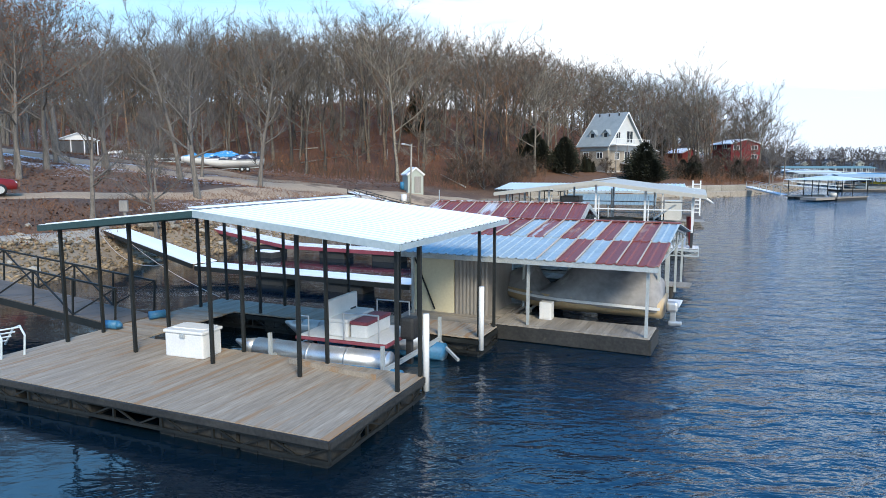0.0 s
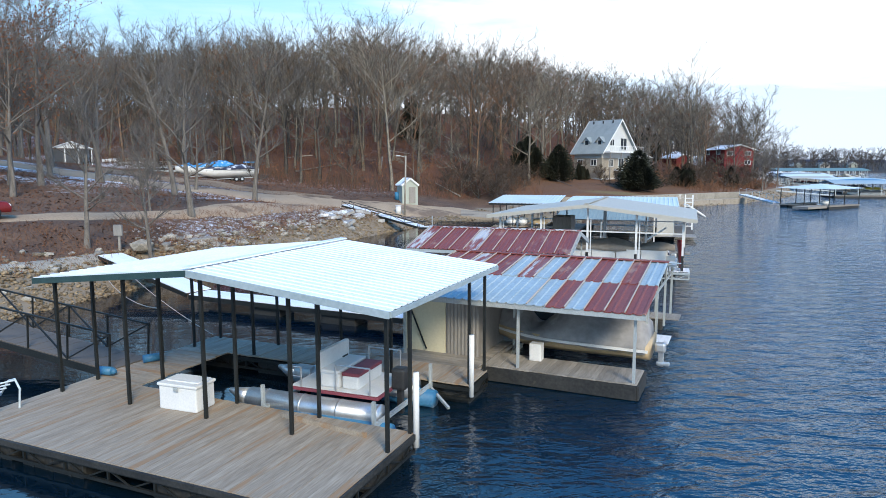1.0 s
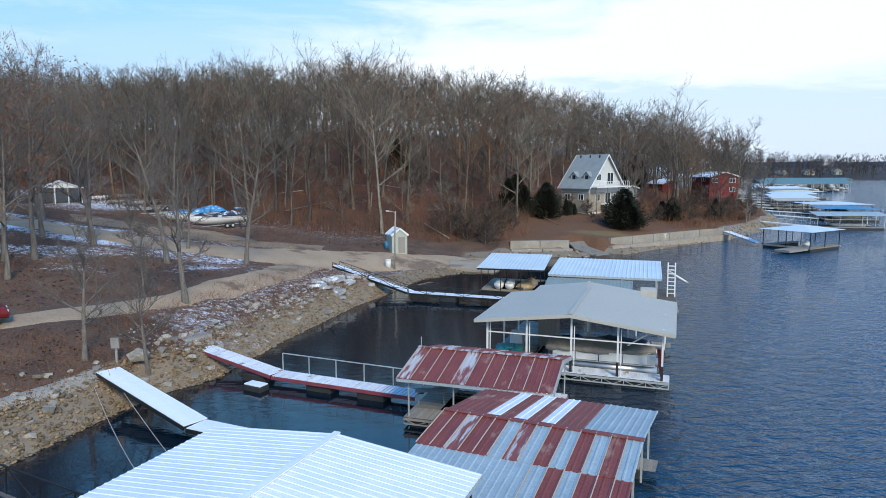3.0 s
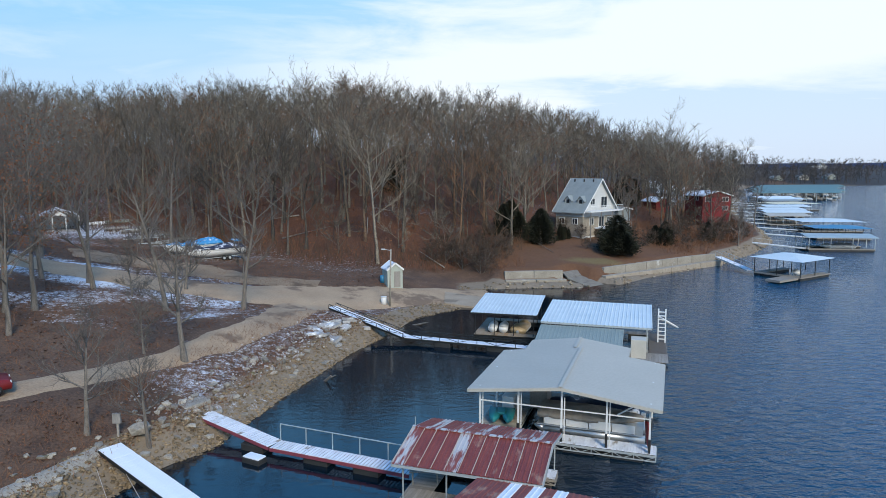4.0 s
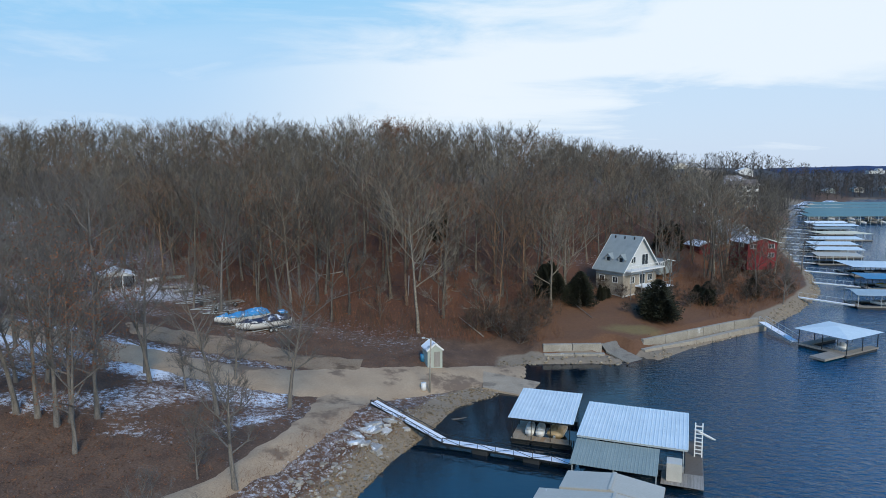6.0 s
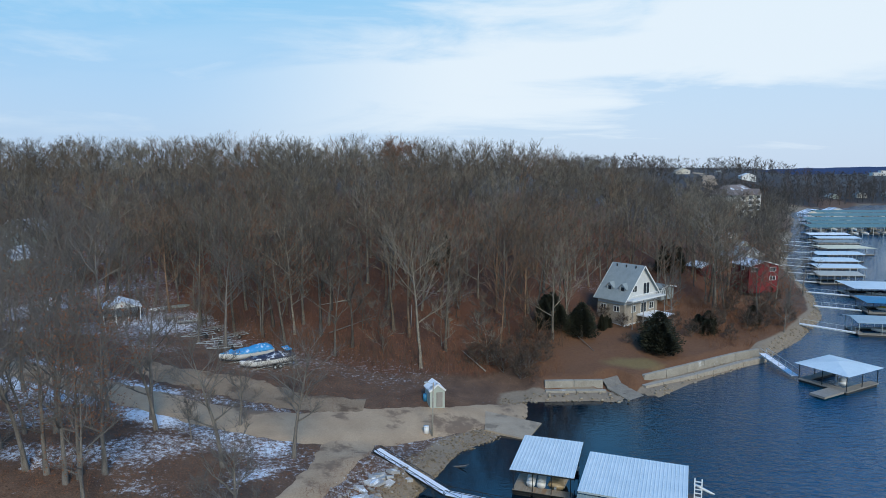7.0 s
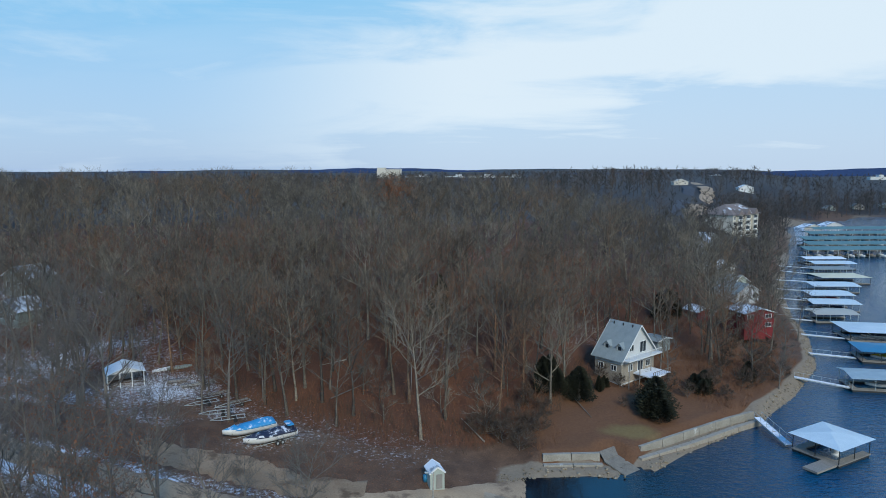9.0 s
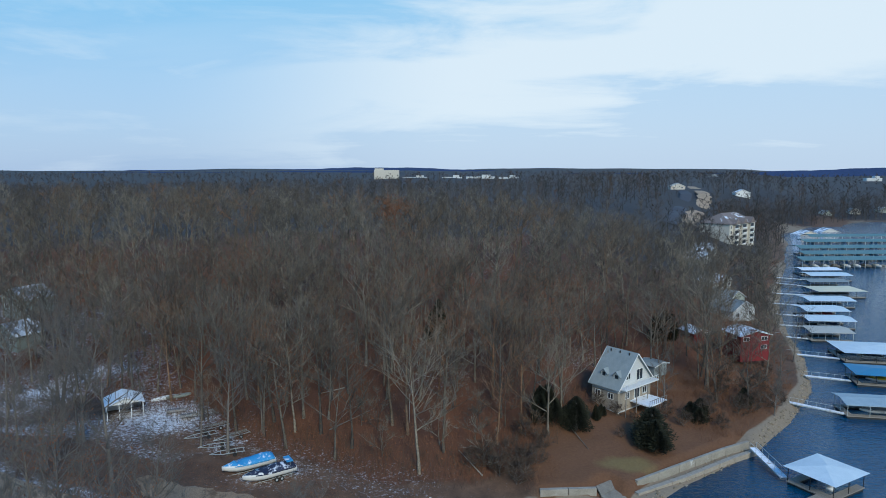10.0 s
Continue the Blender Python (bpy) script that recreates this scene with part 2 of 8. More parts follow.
def ground_material():
    """Leaf litter, woodland floor and lawn, blended by what grows where, with thin snow lying in speckled patches. Far
    wooded land is toned by distance alone.
    """
    m = surface("winter_ground", (0.050, 0.027, 0.016), (0.175, 0.102, 0.060), 0.5, 0.95, bump=0.9, fine=14)
    nt = m.node_tree
    N, L = nt.nodes.new, nt.links.new
    b = nt.nodes["Principled BSDF"]
    col = b.inputs["Base Color"].links[0].from_socket
    co = N("ShaderNodeTexCoord")

    def noise_at(scale, detail, rough):
        n = N("ShaderNodeTexNoise")
        n.inputs["Scale"].default_value, n.inputs["Detail"].default_value, n.inputs["Roughness"].default_value = scale, detail, rough
        L(co.outputs["Object"], n.inputs["Vector"])
        return n.outputs["Fac"]

    def blend(col, fac, c1, c2, grain):
        mix, over = N("ShaderNodeMix"), N("ShaderNodeMix")
        mix.data_type = over.data_type = "RGBA"
        L(grain, mix.inputs[0])
        mix.inputs[6].default_value, mix.inputs[7].default_value = (*c1, 1), (*c2, 1)
        L(fac, over.inputs[0])
        L(col, over.inputs[6])
        L(mix.outputs[2], over.inputs[7])
        return over.outputs[2]

    def edge(name, grain, soft=0.35):
        at, add, rg = N("ShaderNodeAttribute"), N("ShaderNodeMath"), N("ShaderNodeMapRange")
        at.attribute_name = name
        L(at.outputs["Fac"], add.inputs[0])
        L(grain, add.inputs[1])
        rg.inputs["From Min"].default_value, rg.inputs["From Max"].default_value = 1.0 - soft / 2, 1.0 + soft / 2
        L(add.outputs[0], rg.inputs["Value"])
        return rg.outputs[0]

    coarse, fine, speck = noise_at(0.16, 6, 0.6), noise_at(2.4, 5, 0.7), noise_at(1.9, 10, 0.85)
    col = blend(col, edge("woods", coarse, 0.3), (0.024, 0.014, 0.010), (0.080, 0.045, 0.031), fine)
    rust = N("ShaderNodeMapRange")
    rust.inputs["From Min"].default_value, rust.inputs["From Max"].default_value = 0.33, 0.52
    L(noise_at(0.028, 5, 0.55), rust.inputs["Value"])
    both = N("ShaderNodeMath")
    both.operation = "MULTIPLY"
    L(rust.outputs[0], both.inputs[0])
    L(edge("woods", coarse, 0.3), both.inputs[1])
    col = blend(col, both.outputs[0], (0.058, 0.023, 0.011), (0.205, 0.083, 0.036), fine)
    # distance put into the colour: wooded land far off goes darker and greyer
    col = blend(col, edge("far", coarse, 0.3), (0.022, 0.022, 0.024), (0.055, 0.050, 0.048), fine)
    col = blend(col, edge("lawn", coarse, 0.3), (0.070, 0.029, 0.013), (0.215, 0.105, 0.047), fine)
    col = blend(col, edge("straw", coarse, 0.3), (0.13, 0.085, 0.030), (0.25, 0.175, 0.065), fine)
    col = blend(col, edge("stony", coarse, 0.3), (0.15, 0.115, 0.078), (0.32, 0.255, 0.18), fine)
    col = blend(col, edge("snow", speck, 0.13), (0.62, 0.66, 0.72), (0.84, 0.86, 0.90), fine)
    L(col, b.inputs["Base Color"])
    return m


M_GROUND = ground_material()
M_ROAD = surface("pale_gravel", (0.29, 0.20, 0.122), (0.48, 0.355, 0.23), 0.3, 0.95, bump=0.5, fine=25, c3=(0.19, 0.13, 0.085), c3_at=0.58)
M_ROCK = surface("bank_stone", (0.19, 0.17, 0.14), (0.44, 0.40, 0.33), 1.2, 0.9, bump=0.8, fine=8, per_piece=0.35, c3=(0.13, 0.11, 0.05), c3_at=0.62)
M_SNOWROCK = surface("snowy_stone", (0.27, 0.255, 0.235), (0.50, 0.49, 0.47), 1.0, 0.85, bump=0.6, per_piece=0.2, c3=(0.85, 0.87, 0.90), c3_at=0.57)
M_SNOW = surface("old_snow", (0.72, 0.76, 0.82), (0.88, 0.90, 0.93), 1.5, 0.7, bump=0.4)
M_PLANK = surface("weathered_plank", (0.23, 0.185, 0.135), (0.41, 0.35, 0.275), 0.8, 0.85, bump=0.3, stretch=(6, 0.5, 6), fine=7, per_piece=0.07, c3=(0.31, 0.20, 0.115), c3_at=0.56)
M_PLANK_GREY = surface("grey_plank", (0.20, 0.18, 0.15), (0.36, 0.33, 0.29), 0.9, 0.85, bump=0.5, stretch=(8, 0.6, 8), fine=7, per_piece=0.2)
M_SNOWPLANK = surface("snowed_plank", (0.62, 0.65, 0.70), (0.85, 0.87, 0.90), 1.2, 0.8, bump=0.3, c3=(0.33, 0.29, 0.24), c3_at=0.60, per_piece=0.1)
M_BLACK = surface("black_painted_steel", (0.010, 0.012, 0.012), (0.030, 0.032, 0.030), 2.5, 0.5, 0.3, bump=0.15, c3=(0.07, 0.035, 0.02), c3_at=0.72)
M_FLOAT = surface("black_float", (0.012, 0.013, 0.014), (0.045, 0.045, 0.042), 1.3, 0.65, bump=0.3, c3=(0.12, 0.11, 0.08), c3_at=0.66)
M_GALV = surface("galvanised_steel", (0.38, 0.42, 0.42), (0.58, 0.61, 0.60), 3, 0.5, 0.35, bump=0.1)
M_GREEN_TRIM = surface("dark_green_trim", (0.02, 0.05, 0.05), (0.04, 0.08, 0.08), 3, 0.5, bump=0.1)
M_WHITE = surface("white_paint", (0.66, 0.67, 0.66), (0.80, 0.80, 0.78), 2.0, 0.5, bump=0.1, c3=(0.50, 0.48, 0.44), c3_at=0.68)
M_CREAM = surface("cream_panel", (0.64, 0.58, 0.40), (0.74, 0.68, 0.49), 1.2, 0.7, bump=0.15)
M_GREY_PANEL = surface("grey_corrugated_panel", (0.22, 0.20, 0.18), (0.34, 0.32, 0.29), 0.9, 0.6, 0.2, bump=0.2, stretch=(5, 5, 0.5))
M_SNOWROOF = surface("snowed_roof", (0.70, 0.75, 0.79), (0.86, 0.88, 0.89), 0.8, 0.55, bump=0.25, fine=14)
M_RED_ROOF = surface("faded_red_roof_paint", (0.17, 0.035, 0.028), (0.28, 0.075, 0.055), 0.9, 0.55, 0.1, bump=0.2, c3=(0.36, 0.20, 0.14), c3_at=0.62, stretch=(2, 1, 1))
M_BLUE_ROOF = surface("bare_blue_grey_roof", (0.29, 0.365, 0.395), (0.43, 0.505, 0.53), 0.9, 0.55, 0.15, bump=0.15, c3=(0.30, 0.20, 0.16), c3_at=0.68)
M_RED_STREAK = surface("red_roof_worn_to_metal", (0.20, 0.05, 0.04), (0.30, 0.09, 0.07), 1.2, 0.5, 0.1, bump=0.2, c3=(0.52, 0.50, 0.49), c3_at=0.50, stretch=(5, 0.7, 1))
M_SEAM = surface("pale_roof_seam", (0.42, 0.33, 0.26), (0.56, 0.47, 0.39), 3, 0.6, bump=0.1)
M_PATCHY = surface("planks_with_snow_patches", (0.62, 0.65, 0.70), (0.85, 0.87, 0.90), 0.8, 0.8, bump=0.3, c3=(0.13, 0.11, 0.09), c3_at=0.46)
M_TAN_ROOF = surface("tan_metal_roof", (0.43, 0.405, 0.34), (0.49, 0.465, 0.40), 0.5, 0.55, bump=0.03)
M_PALE_ROOF = surface("pale_ribbed_roof", (0.55, 0.63, 0.66), (0.72, 0.79, 0.81), 0.6, 0.5, 0.1, bump=0.15)
M_TARP_ROOF = surface("grey_green_sheet_roof", (0.20, 0.24, 0.22), (0.29, 0.33, 0.30), 0.6, 0.5, bump=0.2)
M_BARK = surface("grey_bark", (0.072, 0.063, 0.052), (0.25, 0.222, 0.190), 1.5, 0.95, bump=0.9, stretch=(4, 4, 0.7), fine=6)
M_TWIG = surface("twig_bark", (0.058, 0.051, 0.045), (0.175, 0.155, 0.137), 0.6, 0.95, bump=0.0)


def tinted(name, c1, c2):
    """Twig bark whose tone varies from tree to tree by the mesh's own tint."""
    m = surface(name, c1, c2, 0.6, 0.95, bump=0.0)
    nt = m.node_tree
    b = nt.nodes["Principled BSDF"]
    src = b.inputs["Base Color"].links[0].from_socket
    at, rp, mx = nt.nodes.new("ShaderNodeAttribute"), nt.nodes.new("ShaderNodeValToRGB"), nt.nodes.new("ShaderNodeMix")
    at.attribute_name = "tint"
    els = rp.color_ramp.elements
    els[0].position, els[0].color = 0.0, (1.0, 1.0, 1.0, 1)
    els[1].position, els[1].color = 1.0, (1.5, 0.92, 0.62, 1)
    for k, c in ((0.28, (0.48, 0.48, 0.50, 1)), (0.55, (1.75, 1.72, 1.66, 1)), (0.75, (0.70, 0.69, 0.68, 1)), (0.92, (1.15, 0.98, 0.84, 1))):
        els.new(k).color = c
    info, both, wrap = nt.nodes.new("ShaderNodeObjectInfo"), nt.nodes.new("ShaderNodeMath"), nt.nodes.new("ShaderNodeMath")
    wrap.operation = "FRACT"
    nt.links.new(at.outputs["Fac"], both.inputs[0])
    nt.links.new(info.outputs["Random"], both.inputs[1])
    nt.links.new(both.outputs[0], wrap.inputs[0])
    nt.links.new(wrap.outputs[0], rp.inputs[0])
    mx.data_type, mx.blend_type = "RGBA", "MULTIPLY"
    mx.inputs[0].default_value = 1.0
    nt.links.new(src, mx.inputs[6])
    nt.links.new(rp.outputs[0], mx.inputs[7])
    nt.links.new(mx.outputs[2], b.inputs["Base Color"])
    return m


M_WOODS = tinted("hillside_twigs", (0.026, 0.022, 0.017), (0.222, 0.192, 0.150))
M_WOODBARK = tinted("hillside_bark", (0.030, 0.026, 0.020), (0.255, 0.225, 0.178))
# far twigs: haze and missing sun put into the colour, darker and greyer
M_HAZED_WOODS = tinted("distant_twigs_hazed", (0.034, 0.031, 0.030), (0.118, 0.108, 0.100))
M_OAKLEAF = surface("rusty_dry_leaf", (0.13, 0.05, 0.022), (0.26, 0.11, 0.05), 1.2, 0.9, bump=0.0)
M_CEDAR = surface("cedar_green", (0.009, 0.012, 0.006), (0.034, 0.037, 0.018), 1.0, 0.95, bump=0.0)
M_BRUSH = surface("dry_brush", (0.12, 0.055, 0.030), (0.27, 0.135, 0.070), 0.8, 0.95, bump=0.0)
M_CONCRETE = surface("pale_concrete", (0.23, 0.205, 0.165), (0.40, 0.365, 0.305), 0.7, 0.9, bump=0.6, c3=(0.60, 0.60, 0.58), c3_at=0.66)


# ---- mesh helpers ----
def part(name, bm, material, parent=None, label="", matrix=None):
    me = bpy.data.meshes.new(name)
    bm.to_mesh(me)
    bm.free()
    for mt in (material if isinstance(material, (list, tuple)) else [material]):
        me.materials.append(mt)
    ob = new(name, me)
    if parent:
        ob.parent = parent
    if matrix:
        ob.matrix_basis = matrix
    if label:
        tagged(ob, label)
    return ob


def thing(name, label, category, m, group="", kind=""):
    ob = new(name)
    ob.empty_display_size = 0.3
    ob.matrix_basis = m
    return tagged(ob, label, category, group, kind)


def box(bm, c, s, rz=0.0, bevel=0.0, m=None):
    """Adds a box with centre c and size s."""
    mt = pose(*c, 0, 0, rz) @ Matrix.Diagonal((*s, 1))
    if m:
        mt = m @ mt
    r = bmesh.ops.create_cube(bm, size=1, matrix=mt)
    if bevel:
        es = {e for v in r["verts"] for e in v.link_edges}
        bmesh.ops.bevel(bm, geom=list(es), offset=bevel, segments=2, affect="EDGES", profile=0.6)
    return r["verts"]


def beam(bm, p, q, w, h=None):
    """A square bar from p to q."""
    p, q = Vector(p), Vector(q)
    d = q - p
    turn = d.to_track_quat("Z", "Y").to_matrix().to_4x4()
    bmesh.ops.create_cube(bm, size=1, matrix=Matrix.Translation((p + q) / 2) @ turn @ Matrix.Diagonal((w, h or w, d.length, 1)))


def rod(bm, p, q, r, r2=None, n=8):
    p, q = Vector(p), Vector(q)
    d = q - p
    turn = d.to_track_quat("Z", "Y").to_matrix().to_4x4()
    bmesh.ops.create_cone(bm, cap_ends=True, segments=n, radius1=r, radius2=r if r2 is None else r2, depth=d.length, matrix=Matrix.Translation((p + q) / 2) @ turn)


def bar(name, p, q, w, material, parent, h=None, label=""):
    bm = bmesh.new()
    beam(bm, p, q, w, h)
    return part(name, bm, material, parent, label)


def slab(bm, pts, thick):
    """A plate: pts go round its top."""
    top = [bm.verts.new(p) for p in pts]
    low = [bm.verts.new((p[0], p[1], p[2] - thick)) for p in pts]
    n = len(pts)
    bm.faces.new(top)
    bm.faces.new(low[::-1])
    for i in range(n):
        bm.faces.new((top[i], low[i], low[(i + 1) % n], top[(i + 1) % n]))
    bmesh.ops.recalc_face_normals(bm, faces=bm.faces[:])


def loft(bm, rings, close=True):
    """Joins rings of points, each as long as the others, into a skin with closed ends."""
    vs = [[bm.verts.new(p) for p in r] for r in rings]
    n = len(rings[0])
    for a, b in zip(vs, vs[1:]):
        for i in range(n if close else n - 1):
            bm.faces.new((a[i], a[(i + 1) % n], b[(i + 1) % n], b[i]))
    if close:
        bm.faces.new(vs[0][::-1])
        bm.faces.new(vs[-1])
    bmesh.ops.recalc_face_normals(bm, faces=bm.faces[:])


def smooth(ob):
    for p in ob.data.polygons:
        p.use_smooth = True
    return ob


# ---- terrain ----
SHORE = [(-70, -60), (-30, -2), (-22.5, 11), (-18, 20), (-16.5, 24.4), (-15.7, 27), (-14.8, 30), (-13.6, 33), (-11.8, 35), (-10.9, 38.4), (-9.7, 43), (-8.0, 48.3),
         (-6.0, 54.5), (-3.9, 59), (-2.3, 63), (-0.5, 67.4), (3.9, 71.6), (7.7, 78.2), (8.4, 84), (17.3, 85), (23.8, 84.0), (33, 92.8), (48.5, 104.5),
         (60.8, 118), (74, 136), (84.5, 160), (92.4, 185), (106, 220), (130, 269), (157, 323), (200, 403), (232, 480), (310, 545), (440, 600), (800, 700), (2500, 1000), (7000, 1500)]
LAND = SHORE + [(7000, 7000), (-7000, 7000), (-7000, -60)]
TREELINE = [(-7000, 60), (-400, 100), (-110, 118), (-72, 113), (-45, 101), (-30, 94), (-10, 87), (2, 90), (12, 99), (24, 112), (36, 126), (52, 134), (74, 158), (90, 205), (112, 255), (136, 305), (178, 395), (212, 490), (300, 565), (900, 740), (7000, 1800)]


def seg_distance(x, y, line):
    d = np.full(x.shape, 1e9)
    for (x0, y0), (x1, y1) in zip(line, line[1:]):
        ex, ey = x1 - x0, y1 - y0
        t = np.clip(((x - x0) * ex + (y - y0) * ey) / (ex * ex + ey * ey), 0, 1)
        d = np.minimum(d, np.hypot(x - x0 - t * ex, y - y0 - t * ey))
    return d


def inside(x, y, poly):
    r = np.zeros(x.shape, bool)
    for (x0, y0), (x1, y1) in zip(poly, poly[1:] + poly[:1]):
        c = (y0 > y) != (y1 > y)
        if y0 != y1:
            r ^= c & (x < (x1 - x0) * (y - y0) / (y1 - y0) + x0)
    return r


def sstep(v, a, b):
    t = np.clip((v - a) / (b - a), 0, 1)
    return t * t * (3 - 2 * t)


def waves(x, y, s):
    """Cheap smooth unevenness, about -1 to 1, at wavelength s."""
    k = 2 * np.pi / s
    return (np.sin(k * (x * 0.93 + y * 0.31) + 1.3) + np.sin(k * 1.31 * (-x * 0.42 + y * 0.88) + 4.1) + np.sin(k * 0.77 * (x * 0.55 - y * 0.72) + 2.2)) / 3


def ground(x, y):
    """Height of the land (below zero: the lake bed)."""
    x, y = np.asarray(x, float), np.asarray(y, float)
    d = seg_distance(x, y, SHORE) * np.where(inside(x, y, LAND), 1, -1)
    e = seg_distance(x, y, TREELINE) * np.where(inside(x, y, TREELINE + [(7000, 7000), (-7000, 7000)]), 1, -1)
    # steep stony bank, but a gentle beach at the boat ramp in the head of the cove
    beach = sstep(y, 61, 68) * (1 - sstep(x, 8.5, 11))
    yard = sstep(x, 8.5, 11) * (1 - sstep(x, 52, 75)) * sstep(y, 80, 86)
    bank = 1.5 * sstep(d, -0.4, 2.6)
    walled = sstep(x, 9.5, 11) * (1 - sstep(x, 47, 50)) * sstep(y, 80, 84)
    bank = bank * (1 - walled) + walled * (0.42 * sstep(d, -0.6, 1.0) + 1.15 * sstep(d, 3.0, 4.3))
    low = 1.5 * sstep(d, -1.0, 16.0)
    h = bank * (1 - beach) + low * beach
    h = h + 0.058 * np.clip(d - 1, 0, 60) + yard * 1.2 * sstep(d, 4, 25)
    h = h + 0.06 * np.clip(-x - 12, 0, 50) * sstep(y, 42, 60) * (1 - 0.55 * sstep(y, 80, 98))
    h = h + 0.85 * sstep(d, 2.5, 9) * sstep(y, 20, 30) * (1 - sstep(y, 50, 66)) * (1 - sstep(x, -9, -5))
    h = h + np.where(d < 0, np.maximum(d * 0.45, -4.0), 0)
    hill = 15.5 * np.clip(e / 75, 0, 1) ** 1.15 + 2.0 * sstep(e, 60, 160) + 3.5 * sstep(x, 60, 140) * sstep(e, 0, 60)
    hill = hill * (1 - 0.75 * sstep(x - 0.42 * y, 0, 90) * sstep(y, 300, 420))
    far = sstep(e, 170, 600)
    h = h + np.where(e > 0, hill - far * 6.0, 0)
    h = h + np.where(d > 0, sstep(d, 0, 6) * (0.10 * waves(x, y, 9) + 0.06 * waves(x + 5, y, 4)), 0)
    h = h + np.where(e > 0, sstep(e, 0, 60) * (0.8 * waves(x, y, 47) + far * 3.5 * waves(x, y, 420)), 0)
    h = h + sstep(np.hypot(x, y), 1500, 4000) * np.where(d > 0, 7 + 14 * waves(x, y, 2300), 0)
    # cut for the concrete launching ramp
    along, side = (x - 23.8) * -0.63 + (y - 85.8) * 0.775, np.abs((x - 23.8) * 0.775 + (y - 85.8) * 0.63)
    cut = (along > -2) & (along < 6.2) & (side < 2.2)
    h = np.where(cut, np.minimum(h, 0.2 * np.clip(along, -2, 6) - 0.42), h)
    return h, d, e


def gz(x, y):
    return float(ground(np.array([x]), np.array([y]))[0][0])


def spread(lo, hi, step, limit_lo, limit_hi, grow=1.16):
    mid = list(np.arange(lo, hi + step / 2, step))
    a, s = [], step
    p = lo
    while p > limit_lo:
        s *= grow
        p -= s
        a.append(p)
    b, s = [], step
    p = hi
    while p < limit_hi:
        s *= grow
        p += s
        b.append(p)
    return np.array(a[::-1] + mid + b)


def grid_mesh(name, xs, ys, zf, mats, index=None):
    X, Y = np.meshgrid(xs, ys)
    Z = zf(X, Y)
    nx, ny = len(xs), len(ys)
    me = bpy.data.meshes.new(name)
    v = np.stack([X, Y, Z], -1).reshape(-1, 3)
    i = np.arange(nx * ny).reshape(ny, nx)
    f = np.stack([i[:-1, :-1], i[:-1, 1:], i[1:, 1:], i[1:, :-1]], -1).reshape(-1, 4)
    quads(me, v, f)
    for m in mats:
        me.materials.append(m)
    if index is not None:
        cx, cy = v[f].mean(1)[:, 0], v[f].mean(1)[:, 1]
        me.polygons.foreach_set("material_index", index(cx, cy).astype(np.int32))
    me.polygons.foreach_set("use_smooth", np.ones(len(f), bool))
    return new(name, me)


def quads(me, v, f):
    """Fills a mesh from arrays of corners and faces, all of one size."""
    k = f.shape[1]
    me.vertices.add(len(v))
    me.vertices.foreach_set("co", np.asarray(v, np.float32).ravel())
    me.loops.add(len(f) * k)
    me.loops.foreach_set("vertex_index", np.asarray(f, np.int32).ravel())
    me.polygons.add(len(f))
    me.polygons.foreach_set("loop_start", np.arange(0, len(f) * k, k, dtype=np.int32))
    me.update(calc_edges=True)


LANE = [(-60, 19), (-40, 27.5), (-26.0, 34.9), (-21.4, 38.7), (-17.6, 43.6), (-15.0, 49.6), (-13.0, 56.5), (-12.2, 63.5), (-11.5, 72)]
ROAD_UP = [(-140, 106), (-95, 90), (-73, 81), (-56.7, 74.8), (-43.9, 71.9), (-34.4, 69.5), (-26.8, 67.7), (-18.5, 67.2), (-10, 71), (-2, 75), (9, 81)]
XS, YS = spread(-75, 95, 0.95, -6500, 6500), spread(4, 170, 0.95, -60, 6500)
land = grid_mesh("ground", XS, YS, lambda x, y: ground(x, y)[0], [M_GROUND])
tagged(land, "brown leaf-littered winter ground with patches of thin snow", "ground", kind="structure")


